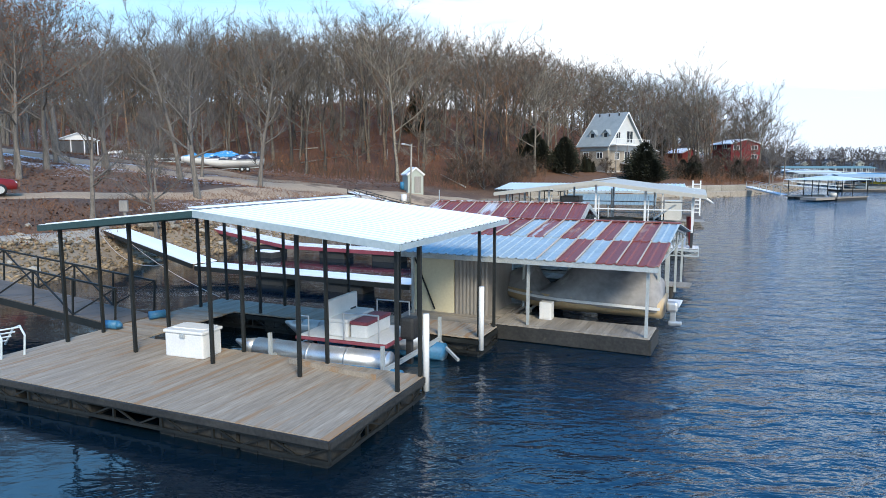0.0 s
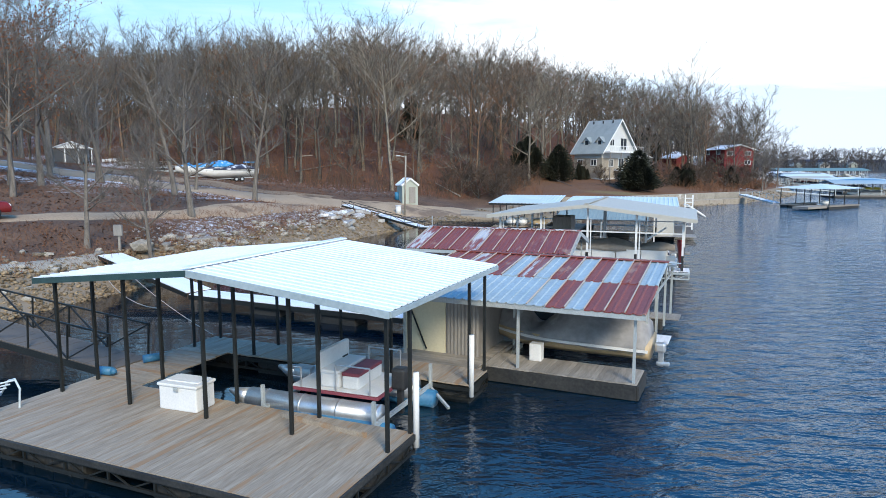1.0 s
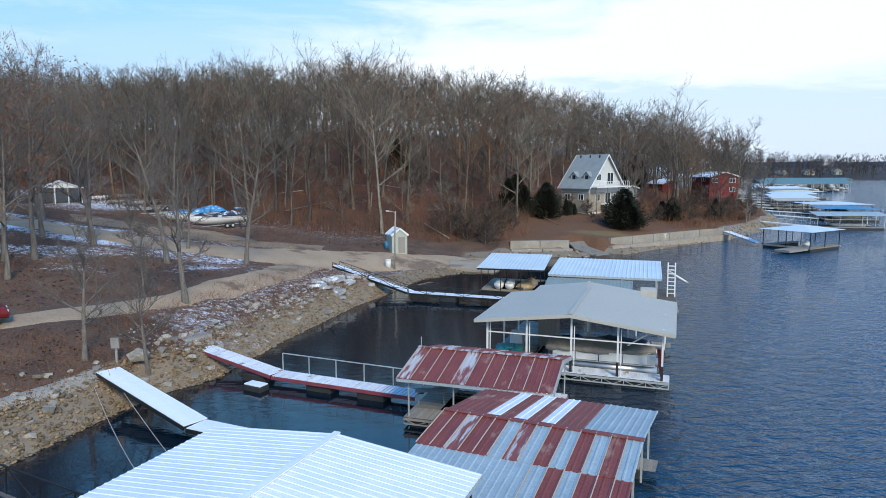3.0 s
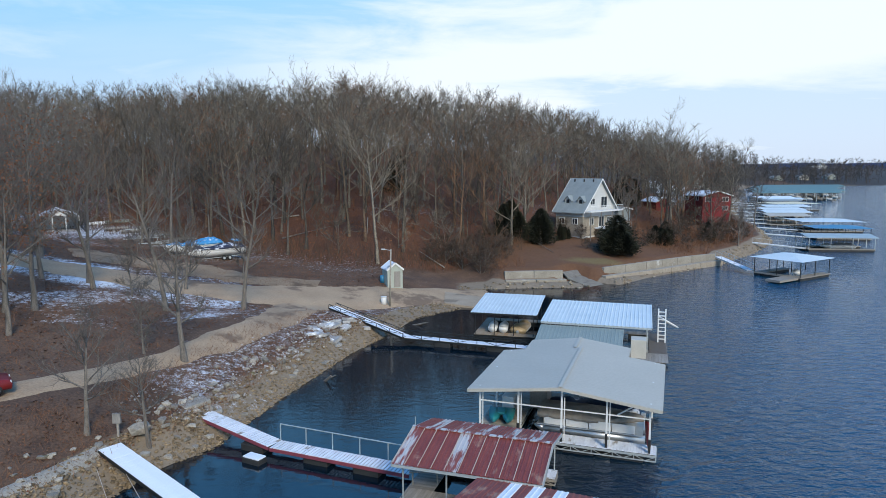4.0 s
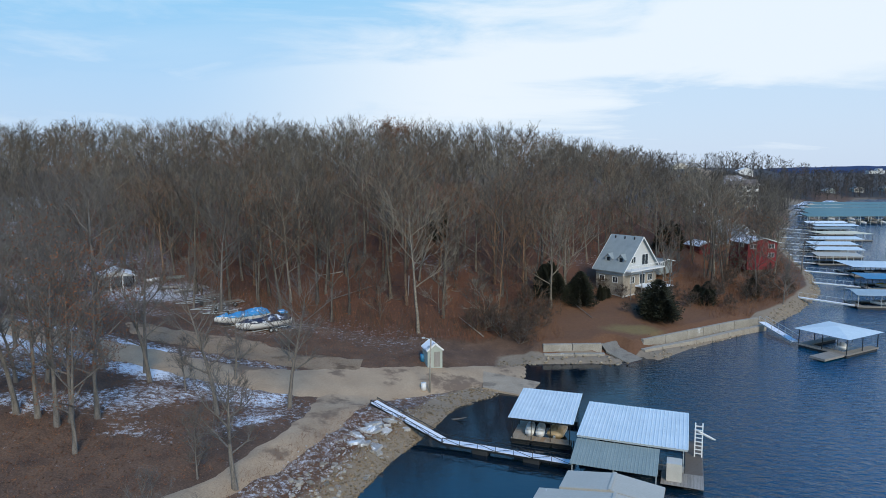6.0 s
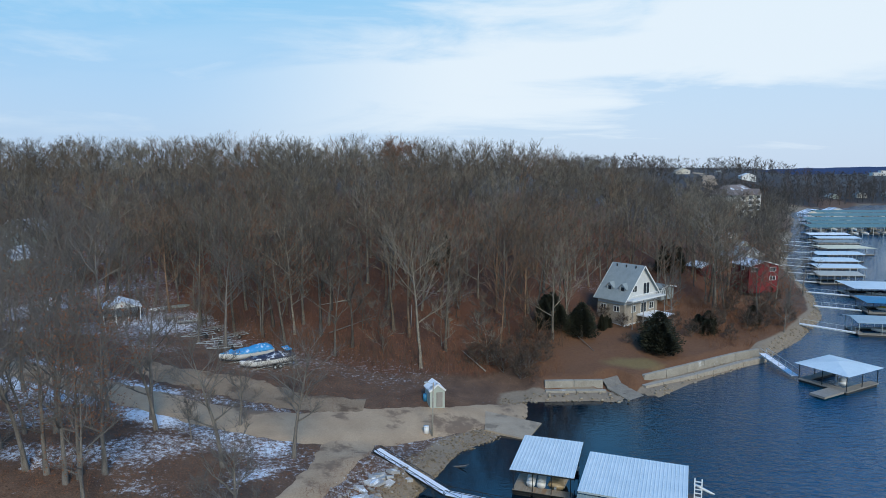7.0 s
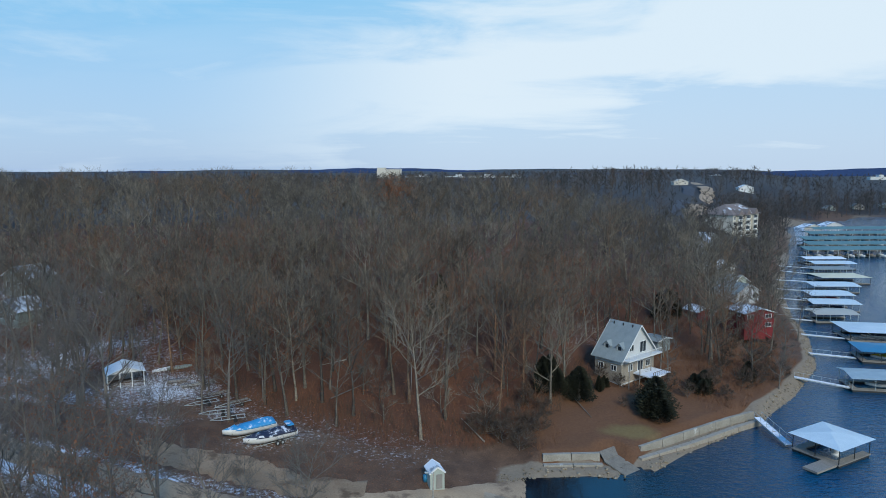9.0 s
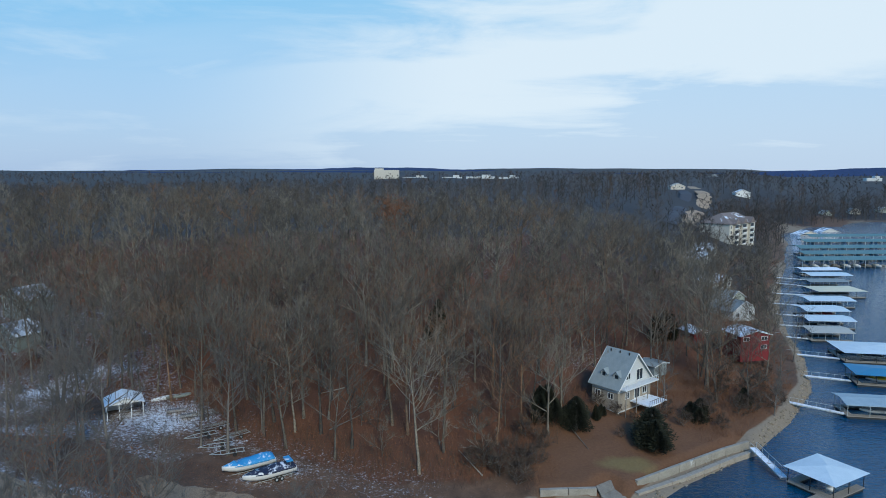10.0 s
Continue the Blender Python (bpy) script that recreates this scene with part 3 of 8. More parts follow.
def ground_cover(ob):
    """Writes how much woodland, lawn, stones and snow there is at each corner of the land, and how far off it lies."""
    v = np.empty(len(ob.data.vertices) * 3, np.float32)
    ob.data.vertices.foreach_get("co", v)
    x, y, _ = v.reshape(-1, 3).T.astype(float)
    _, d, e = ground(x, y)
    woods = sstep(e, -3, 3)
    lawn = sstep(x, 8, 14) * (1 - sstep(x, 62, 78)) * (1 - sstep(e, -1, 8)) * sstep(y, 82, 88)
    island = inside(x, y, [(-75, 60), (-22, 49), (-15, 60), (-22, 69), (-50, 77), (-75, 86)]) * 1.0
    left = inside(x, y, [(-110, 95), (-62, 93), (-42, 86), (-34, 96), (-48, 112), (-75, 150), (-130, 160)]) * 1.0
    bank = sstep(d, 2, 4) * (1 - sstep(d, 6, 10)) * sstep(y, 36, 42) * (1 - sstep(y, 70, 75))
    verge = sstep(x, -60, -50) * (1 - sstep(x, -8, 2)) * sstep(e, -7, -3) * (1 - sstep(e, 2, 8))
    snow = 0.33 + 0.145 * island * sstep(waves(x, y, 11), -0.6, 0.5) + 0.13 * left * sstep(waves(x, y, 19), -0.9, 0.3) + 0.10 * bank + 0.07 * verge + (0.10 - 0.02 * sstep(e, 0, 10)) * sstep(waves(x, y, 31), 0.40, 0.75) - 0.4 * lawn - 0.02 * sstep(e, 0, 8) - 0.10 * sstep(x, 40, 60)
    snow = snow - 0.2 * inside(x, y, [(-40, 8), (-30, 33), (-20, 42), (-12, 36), (-16, 20)])
    snow = snow + 0.12 * (1 - sstep(seg_distance(x, y, [(-49, 76.5), (-36.4, 73.4), (-27.6, 72.0), (-19.5, 71.2)]), 0.6, 1.9)) + 0.14 * (1 - sstep(seg_distance(x, y, [(-60, 72.5), (-43.3, 67.8), (-33.2, 65.4), (-25.5, 63.4)]), 0.6, 2.2))
    stony = (1 - sstep(d, 1.5, 3.5)) + 0.75 * sstep(y, 62, 68) * (1 - sstep(d, 2.5, 5)) * (1 - sstep(x, 9, 12)) + 0.9 * sstep(x, 9, 11) * (1 - sstep(x, 49, 53)) * sstep(y, 80, 84) * (1 - sstep(d, 2.4, 3.4))
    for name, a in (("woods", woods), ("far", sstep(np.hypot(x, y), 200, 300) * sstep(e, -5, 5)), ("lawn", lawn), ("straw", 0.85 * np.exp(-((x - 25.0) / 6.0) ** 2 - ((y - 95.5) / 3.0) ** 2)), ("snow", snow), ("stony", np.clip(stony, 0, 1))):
        ob.data.attributes.new(name, "FLOAT", "POINT").data.foreach_set("value", a.astype(np.float32))


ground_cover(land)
bm = bmesh.new()
bmesh.ops.create_grid(bm, x_segments=8, y_segments=8, size=6500)
tagged(part("water", bm, M_WATER), "dark blue wind-ruffled lake water", "water", kind="structure")


def strip(name, line, widths, material, lift, label, category, step=0.9, across=7, ragged=0.5):
    """A band draped on the land along a line."""
    pts, ws = [], []
    for (a, b), (w0, w1) in zip(zip(line, line[1:]), zip(widths, widths[1:])):
        n = max(2, int(math.dist(a, b) / step))
        for i in range(n):
            t = i / n
            pts.append((a[0] + (b[0] - a[0]) * t, a[1] + (b[1] - a[1]) * t))
            ws.append(w0 + (w1 - w0) * t)
    pts.append(line[-1])
    ws.append(widths[-1])
    p = np.array(pts)
    for _ in range(6):
        p[1:-1] = (p[:-2] + 2 * p[1:-1] + p[2:]) / 4
    tang = np.gradient(p, axis=0)
    nrm = np.stack([-tang[:, 1], tang[:, 0]], 1) / np.linalg.norm(tang, axis=1)[:, None]
    w = np.array(ws) / 2
    u = np.linspace(-1, 1, across)
    X = p[:, 0][:, None] + nrm[:, 0][:, None] * w[:, None] * u
    Y = p[:, 1][:, None] + nrm[:, 1][:, None] * w[:, None] * u
    edge = np.abs(u)[None, :] ** 3 * ragged
    X, Y = X + nrm[:, 0][:, None] * edge * waves(X, Y, 3.1), Y + nrm[:, 1][:, None] * edge * waves(X + 9, Y, 2.3)
    Z = ground(X, Y)[0] + lift * (1 - np.abs(u) ** 6)[None, :] * 1.0 - 0.05 * (np.abs(u) ** 6)[None, :]
    i = np.arange(X.size).reshape(X.shape)
    f = np.stack([i[:-1, :-1], i[1:, :-1], i[1:, 1:], i[:-1, 1:]], -1).reshape(-1, 4)[:, ::-1]
    me = bpy.data.meshes.new(name)
    quads(me, np.stack([X, Y, Z], -1).reshape(-1, 3), f)
    me.materials.append(material)
    me.polygons.foreach_set("use_smooth", np.ones(len(f), bool))
    return tagged(new(name, me), label, category, kind="structure")


strip("road", LANE, [4, 4, 3.4, 3.2, 3.2, 3.4, 4.0, 6, 6],
      M_ROAD, 0.10, "pale gravel lakeside road with worn wheel tracks", "road")
strip("road", ROAD_UP, [5, 5, 5, 5, 5.2, 5.4, 6.2, 8, 9.5, 6.5, 5.5],
      M_ROAD, 0.13, "wide pale gravel road leading to the boat ramp", "road", across=13)
M_DIRT = surface("packed_brown_dirt", (0.20, 0.135, 0.080), (0.36, 0.26, 0.165), 0.35, 0.95, bump=0.5, fine=22, c3=(0.13, 0.085, 0.05), c3_at=0.58)
strip("dirt_yard", [(-43, 81.5), (-37.9, 78.2), (-29, 77.2), (-20.2, 74.6), (-12, 75.0)], [2.5, 5.5, 7.5, 5.5, 6], M_DIRT, 0.09, "packed brown dirt yard before the parked boats", "yard", across=13, ragged=0.9)


# ---- trees ----
def tree_arrays(rng, height, limbs, twigs, sides=5, spread_out=0.42, levels=2, twig_w=0.02, first=0.35, twig_len=1.0, girth=0.0125, keep=0.6):
    """A bare tree: wood (tapered trunk and limbs) and twigs (fine three-cornered slivers), as corner and face arrays."""
    V, F, TV, TF = [], [], [], []

    def tube(pts, rads, n):
        base = len(V)
        for i, (p, r) in enumerate(zip(pts, rads)):
            d = pts[min(i + 1, len(pts) - 1)] - pts[max(i - 1, 0)]
            q = d.to_track_quat("Z", "Y")
            for k in range(n):
                a = 2 * math.pi * k / n
                V.append(tuple(p + q @ Vector((r * math.cos(a), r * math.sin(a), 0))))
        for i in range(len(pts) - 1):
            for k in range(n):
                a, b = base + i * n + k, base + i * n + (k + 1) % n
                F.append((a, b, b + n, a + n))

    def twig(p, d, ln, w):
        side = d.cross(Vector((rng.uniform(-1, 1), rng.uniform(-1, 1), rng.uniform(-1, 1))))
        if side.length < 1e-3:
            return
        side = side.normalized() * w
        i = len(TV)
        TV.extend((tuple(p - side), tuple(p + side), tuple(p + d * ln)))
        TF.append((i, i + 1, i + 2))

    def limb(p, d, ln, r, level):
        n = 3 if level == 0 else (2 if levels > 2 and level == 1 else 1)
        pts, rads = [p.copy()], [r]
        q, dd = p.copy(), d.copy()
        for i in range(n):
            dd = (dd + Vector((rng.uniform(-1, 1), rng.uniform(-1, 1), rng.uniform(-0.25, 0.6))) * 0.22).normalized()
            q = q + dd * (ln / n)
            pts.append(q.copy())
            rads.append(r * (1 - 0.8 * (i + 1) / n) + twig_w * 0.45)
        tube(pts, rads, min(sides, 4) if level == 0 else 3)
        if level < levels - 1:
            for _ in range(3 if level else 4):
                t = rng.uniform(0.25, 0.95)
                k = min(int(t * n), n - 1)
                at = pts[k].lerp(pts[k + 1], t * n - k)
                side = Vector((rng.gauss(0, 1), rng.gauss(0, 1), rng.gauss(0.5, 0.5))).normalized()
                limb(at, (dd + side * 0.8).normalized(), ln * rng.uniform(0.4, 0.65), rads[k] * keep, level + 1)
        for _ in range(twigs):
            t = rng.uniform(0.2, 1.0)
            k = min(int(t * n), n - 1)
            at = pts[k].lerp(pts[k + 1], min(1, t * n - k))
            side = Vector((rng.gauss(0, 1), rng.gauss(0, 1), rng.gauss(0.6, 0.6))).normalized()
            twig(at, (dd * 0.6 + side).normalized(), rng.uniform(0.6, 2.0) * twig_len, twig_w * rng.uniform(0.6, 1.2))

    r0 = height * girth
    pts, rads = [Vector((0, 0, -0.3))], [r0 * 1.35]
    lean = Vector((rng.uniform(-0.05, 0.05), rng.uniform(-0.05, 0.05), 1))
    n = 7
    for i in range(1, n + 1):
        lean = (lean + Vector((rng.uniform(-0.06, 0.06), rng.uniform(-0.06, 0.06), 0))).normalized()
        pts.append(pts[-1] + lean * (height * 0.84 / n))
        rads.append(r0 * (1 - 0.88 * i / n))
    tube(pts, rads, sides + 1)
    for i in range(limbs):
        t = first + (0.97 - first) * (i + rng.random()) / limbs
        k = min(int(t * n), n - 1)
        at = pts[k].lerp(pts[k + 1], t * n - k)
        a = i * 2.4 + rng.uniform(-0.5, 0.5)
        rise = rng.uniform(0.15, 0.75) + 0.75 * t
        d = Vector((math.cos(a), math.sin(a), rise)).normalized()
        limb(at, d, height * spread_out * (1.02 - 0.55 * t) * min(1, 0.5 + 1.8 * (t - first)) * rng.uniform(0.75, 1.2), rads[k] * 0.55, 0)
    for _ in range(twigs):
        twig(pts[-1], Vector((rng.gauss(0, 0.5), rng.gauss(0, 0.5), 1)).normalized(), height * 0.07, twig_w)
    return np.array(V), np.array(F), np.array(TV), np.array(TF)


def array_mesh(name, v, f, material, flat=False):
    me = bpy.data.meshes.new(name)
    quads(me, v, f)
    me.materials.append(material)
    if not flat:
        me.polygons.foreach_set("use_smooth", np.ones(len(f), bool))
    return me


def leaf_arrays(rng, tv, tf, count, size):
    """Small dry leaves hung along twigs."""
    V, F = [], []
    ends = tv[tf[:, 2]]
    for _ in range(count):
        p = Vector(ends[rng.randrange(len(ends))]) + Vector((rng.gauss(0, 0.3), rng.gauss(0, 0.3), rng.gauss(-0.1, 0.3)))
        a = Vector((rng.gauss(0, 1), rng.gauss(0, 1), rng.gauss(0, 1))).normalized() * size * rng.uniform(0.6, 1.4)
        b = a.cross(Vector((rng.gauss(0, 1), rng.gauss(0, 1), rng.gauss(0, 1)))).normalized() * size * 0.6
        i = len(V)
        V.extend((tuple(p - a), tuple(p + b), tuple(p + a), tuple(p - b)))
        F.append((i, i + 1, i + 2, i + 3))
    return np.array(V), np.array(F)


TREE_KINDS = []
for seed, (h, limbs, twigs, wide, fst) in enumerate([(17, 10, 5, 0.56, 0.30), (19, 10, 5, 0.50, 0.34), (15, 9, 5, 0.60, 0.26), (18, 10, 5, 0.48, 0.32), (20, 11, 5, 0.52, 0.38), (16, 9, 5, 0.60, 0.26),
                                                      (8, 7, 5, 0.60, 0.16), (18, 10, 5, 0.62, 0.32), (6, 6, 5, 0.7, 0.12)]):
    TREE_KINDS.append(tree_arrays(random.Random(seed + 5), h, limbs, twigs, 3, wide, 3, 0.022, fst, 0.5 if h < 10 else 0.75, 0.0135, 0.70))
FINE_KINDS = []
for seed, (h, limbs, twigs, fst) in enumerate([(14, 13, 8, 0.30), (10, 11, 7, 0.28), (16, 14, 8, 0.34), (6, 10, 6, 0.22)]):
    FINE_KINDS.append(tree_arrays(random.Random(seed + 50), h, limbs, twigs, 6, 0.44, 3, 0.012, fst, 0.6, 0.021 if h == 10 else 0.0155))
KIND_MESH = [(array_mesh("trunk", a, b, M_WOODBARK), array_mesh("crown", c, d, M_WOODS, True)) for a, b, c, d in TREE_KINDS]
FINE_MESH = [(array_mesh("trunk", a, b, M_BARK), array_mesh("crown", c, d, M_TWIG, True)) for a, b, c, d in FINE_KINDS]
LEAF_MESH = [array_mesh("leaves", *leaf_arrays(random.Random(9), k[2], k[3], n, s), M_OAKLEAF, True) for k, n, s in ((TREE_KINDS[0], 900, 0.10), (FINE_KINDS[0], 1100, 0.09))]


def plant(meshes, x, y, scale, turn, label, group, leaves=None, tilt=0.0, z=None):
    ob = thing("tree", label, "tree", pose(x, y, gz(x, y) if z is None else z, tilt, 0, turn) @ Matrix.Scale(scale, 4), group)
    for nm, me in zip(("trunk", "crown"), meshes):
        new(nm, me).parent = ob
    if leaves:
        new("leaves", leaves).parent = ob
    return ob


# single trees between the lake and the road, and on the island of snow between the roads
rt = random.Random(3)
for x, y, k, s, leafy in [(-33, 51.5, 0, 1.0, 1), (-31.3, 52.6, 0, 1.1, 1), (-33.2, 65.2, 2, 1.0, 0), (-27.1, 60.8, 3, 1.0, 0), (-22.2, 56.2, 2, 0.9, 0), (-16.3, 44.0, 1, 1.05, 0),
                          (-16.6, 60.1, 2, 0.9, 0), (-17.6, 33.1, 1, 0.72, 0), (-14.6, 33.6, 1, 0.6, 0), (-19.4, 44.8, 3, 0.9, 0), (-40, 60, 0, 1.15, 1), (-44, 66, 2, 1.0, 0),
                          (-49, 68, 0, 1.0, 0), (-30, 47, 0, 0.9, 1), (-38, 52, 2, 1.0, 1), (-52, 64, 2, 1.05, 0), (-24, 66, 1, 0.8, 0), (-55, 80, 0, 1.0, 0), (-60, 70, 2, 1.0, 0),
                          (-42, 46, 0, 1.1, 1), (-50, 55, 2, 1.1, 0), (37.5, 117, 1, 0.95, 0), (58, 118, 1, 0.7, 0), (66, 133, 0, 0.8, 0), (78, 152, 0, 0.9, 0), (62, 125, 3, 1.1, 0)]:
    plant(FINE_MESH[k], x, y, s, rt.uniform(0, 360), "oak with a few rusty leaves still on its twigs" if leafy else "bare grey winter tree by the gravel road",
          "roadside trees", LEAF_MESH[1] if leafy and k == 0 else None)


for _ in range(44):
    x, y = rt.uniform(-80, -24), rt.uniform(46, 100)
    if abs(x + 0.55 * y) > 4 and seg_distance(np.array([x]), np.array([y]), ROAD_UP)[0] > 5.5 and seg_distance(np.array([x]), np.array([y]), LANE)[0] > 4:
        plant(FINE_MESH[rt.choice((0, 2, 2, 1))], x, y, rt.uniform(0.7, 1.1), rt.uniform(0, 360), "bare grey winter tree beside the gravel roads", "roadside trees")


def scatter(rng, gap, x0, x1, y0, y1, keep):
    """One random place in each square of a grid, where keep allows it."""
    a = np.array([(x0 + (i + rng.random()) * gap, y0 + (j + rng.random()) * gap) for i in range(int((x1 - x0) / gap)) for j in range(int((y1 - y0) / gap))])
    return a[keep(a[:, 0], a[:, 1])]


def wooded(x, y):
    _, d, e = ground(x, y)
    clear = (np.hypot(x - 29, y - 121) < 11) | (np.hypot(x - 65, y - 146) < 8) | (np.hypot(x - 150, y - 368) < 25) | (np.hypot(x - 141, y - 342) < 13) | (np.hypot(x - 130, y - 302) < 22) | ((seg_distance(x, y, [(112, 345), (116, 365), (121, 392), (142, 440), (190, 570), (222, 700)]) < 7) & (x > 90)) | (seg_distance(x, y, [(130, 385), (152, 440), (204, 565), (238, 700)]) < 7) | (seg_distance(x, y, [(62, 140), (68, 160), (88, 205), (104, 260), (112, 300)]) < 3)
    slope = (x > 44) & (y > 112) & (d > 5) & (y < 700)
    return ((e > 0.5) | slope) & ~clear


def forest(name, kinds, places, rng, label, low=0.75, high=1.15, mats=None):
    """Many trees in one mesh of twigs and wood."""
    vs, qs, ts, tint, n = [], [], [], [], 0
    z = ground(places[:, 0], places[:, 1])[0]
    for (x, y), g in zip(places, z):
        V, F, TV, TF = kinds[rng.randrange(len(kinds))]
        a, s = rng.uniform(0, 6.28), rng.uniform(low, high) * (1.0 + 0.15 * min(1, max(0, (x - 45) / 50)))
        R = np.array([[math.cos(a), -math.sin(a), 0], [math.sin(a), math.cos(a), 0], [0, 0, 1]]) * s
        both = np.concatenate([V, TV]) @ R.T + (x, y, g)
        vs.append(both)
        tint.append(np.full(len(both), rng.random(), np.float32))
        qs.append(F + n)
        ts.append(TF + n + len(V))
        n += len(both)
    v, q, t = np.concatenate(vs), np.concatenate(qs), np.concatenate(ts)
    me = bpy.data.meshes.new(name)
    me.vertices.add(len(v))
    me.vertices.foreach_set("co", v.astype(np.float32).ravel())
    me.loops.add(q.size + t.size)
    me.loops.foreach_set("vertex_index", np.concatenate([q.ravel(), t.ravel()]).astype(np.int32))
    me.polygons.add(len(q) + len(t))
    me.polygons.foreach_set("loop_start", np.concatenate([np.arange(len(q)) * 4, q.size + np.arange(len(t)) * 3]).astype(np.int32))
    for mt in mats or (M_WOODBARK, M_WOODS):
        me.materials.append(mt)
    me.attributes.new("tint", "FLOAT", "POINT").data.foreach_set("value", np.concatenate(tint))
    me.polygons.foreach_set("material_index", np.concatenate([np.zeros(len(q)), np.ones(len(t))]).astype(np.int32))
    me.update(calc_edges=True)
    return tagged(new(name, me), label, "woods", kind="stuff")


rw = random.Random(21)
near = scatter(rw, 5.2, -85, 60, 86, 150, wooded)
edge = ground(near[:, 0], near[:, 1])[2]
order = np.argsort(edge)
front, rest = near[order[:230]], near[order[230:]]
for x, y in front:
    k = rw.choice((0, 1, 2, 3, 4, 6, 7, 8))
    leafy = rw.random() < 0.12
    plant(KIND_MESH[0 if leafy else k], x, y, rw.uniform(0.76, 1.14), rw.uniform(0, 360),
          "hillside oak holding rusty dry leaves" if leafy else "slender bare tree at the edge of the hillside woods", "trees at the wood's edge", LEAF_MESH[0] if leafy else None)
mid = np.concatenate([rest, scatter(rw, 6.8, -190, 150, 90, 240, lambda x, y: wooded(x, y) & ~((x > -85) & (x < 60) & (y < 150)) & (np.abs(x) < 30 + y * 0.66))])
forest("hillside_woods", TREE_KINDS, mid[mid[:, 1] < 150], rw, "dense bare winter woods covering the hillside", 0.74, 1.06)
CREST_KINDS = [tree_arrays(random.Random(s + 400), h, 9, 3, 3, wide * 1.15, 3, 0.036, 0.32, 0.9, 0.0135, 0.70) for s, (h, wide) in enumerate(((18, 0.46), (19, 0.42), (17, 0.52), (18, 0.5), (20, 0.44)))]
crest = scatter(rw, 7.5, -190, 150, 150, 240, lambda x, y: wooded(x, y) & (np.abs(x) < 30 + y * 0.66))
forest("crest_woods", CREST_KINDS, crest, rw, "even-topped bare woods along the hill's crest", 0.78, 1.0)
# cheaper trees farther off, their haze put into the twig colour
FAR_KINDS = [tree_arrays(random.Random(s + 90), 14, 8, 12, 3, 0.36, 1, 0.085, 0.12, 1.15) for s in range(4)]
farp = scatter(rw, 15.5, -560, 520, 240, 760, lambda x, y: wooded(x, y) & (np.abs(x) < 40 + y * 0.70))
forest("distant_woods", FAR_KINDS, farp, rw, "bare winter woods on the ridge far behind", 0.85, 1.2, (M_HAZED_WOODS, M_HAZED_WOODS))
def far_shore(x, y):
    d = ground(x, y)[1]
    return wooded(x, y) & (d > 4) & (d < 46)


forest("shore_woods", FAR_KINDS, scatter(rw, 7.5, 96, 420, 215, 640, far_shore), rw, "bare grey trees along the far shore", 0.8, 1.15, (M_HAZED_WOODS, M_HAZED_WOODS))
VFAR_KINDS = [tree_arrays(random.Random(s + 190), 11, 4, 6, 3, 0.42, 1, 0.42, 0.08, 1.9) for s in range(3)]
vfar = scatter(rw, 60.0, -1700, 1700, 760, 2400, lambda x, y: wooded(x, y) & (np.abs(x) < 40 + y * 0.70))
forest("horizon_woods", VFAR_KINDS, vfar, rw, "grey-brown bare woods towards the horizon", 0.9, 1.4, (M_HAZED_WOODS, M_HAZED_WOODS))


# ---- docks ----
def sheet(parent, material, a0, a1, b0, b1, z0, z1, along="v", pitch=0.24, rib=0.03, name="roof_panel", label="", thick=0.02):
    """One ribbed roofing sheet: a runs along the ridge, b down the slope; ribs follow the slope."""
    n = max(1, round((a1 - a0) / pitch))
    w = (a1 - a0) / n
    prof = []
    for i in range(n):
        s = a0 + i * w
        prof += [(s, 0), (s + w * 0.62, 0), (s + w * 0.70, rib), (s + w * 0.90, rib)]
    prof.append((a1, 0))
    put = (lambda a, b, z: (b, a, z)) if along == "v" else (lambda a, b, z: (a, b, z))
    v = [put(a, b, z + h + t) for b, z, t in ((b0, z0, 0), (b1, z1, 0), (b1, z1, -thick), (b0, z0, -thick)) for a, h in prof]
    k = len(prof)
    f = [(r * k + i, r * k + i + 1, (r + 1) % 4 * k + i + 1, (r + 1) % 4 * k + i) for r in range(4) for i in range(k - 1)]
    me = bpy.data.meshes.new(name)
    me.from_pydata(v, [], f + [tuple(r * k for r in range(4)), tuple(r * k + k - 1 for r in range(4))])
    me.materials.append(material)
    bm2 = bmesh.new()
    bm2.from_mesh(me)
    bmesh.ops.recalc_face_normals(bm2, faces=bm2.faces[:])
    bm2.to_mesh(me)
    bm2.free()
    ob = new(name, me)
    ob.parent = parent
    return tagged(ob, label) if label else ob


def boards(parent, u0, u1, v0, v1, z, along="v", w=0.14, gap=0.007, thick=0.035, material=None, rng=random.Random(1)):
    """Deck boards, one object each on one mesh."""
    span, ln = ((u1 - u0), (v1 - v0)) if along == "v" else ((v1 - v0), (u1 - u0))
    n = max(1, round(span / (w + gap)))
    step = span / n
    bm = bmesh.new()
    box(bm, (0, 0, -thick / 2), (step - gap, ln, thick))
    me = bpy.data.meshes.new("board")
    bm.to_mesh(me)
    bm.free()
    me.materials.append(material or M_PLANK)
    for i in range(n):
        ob = new("board", me)
        ob.parent = parent
        c = (i + 0.5) * step
        dz = rng.uniform(-0.004, 0.004)
        if along == "v":
            ob.matrix_basis = pose(u0 + c, (v0 + v1) / 2, z + dz, 0, rng.uniform(-0.5, 0.5), 0)
        else:
            ob.matrix_basis = pose((u0 + u1) / 2, v0 + c, z + dz, rng.uniform(-0.5, 0.5), 0, 90)


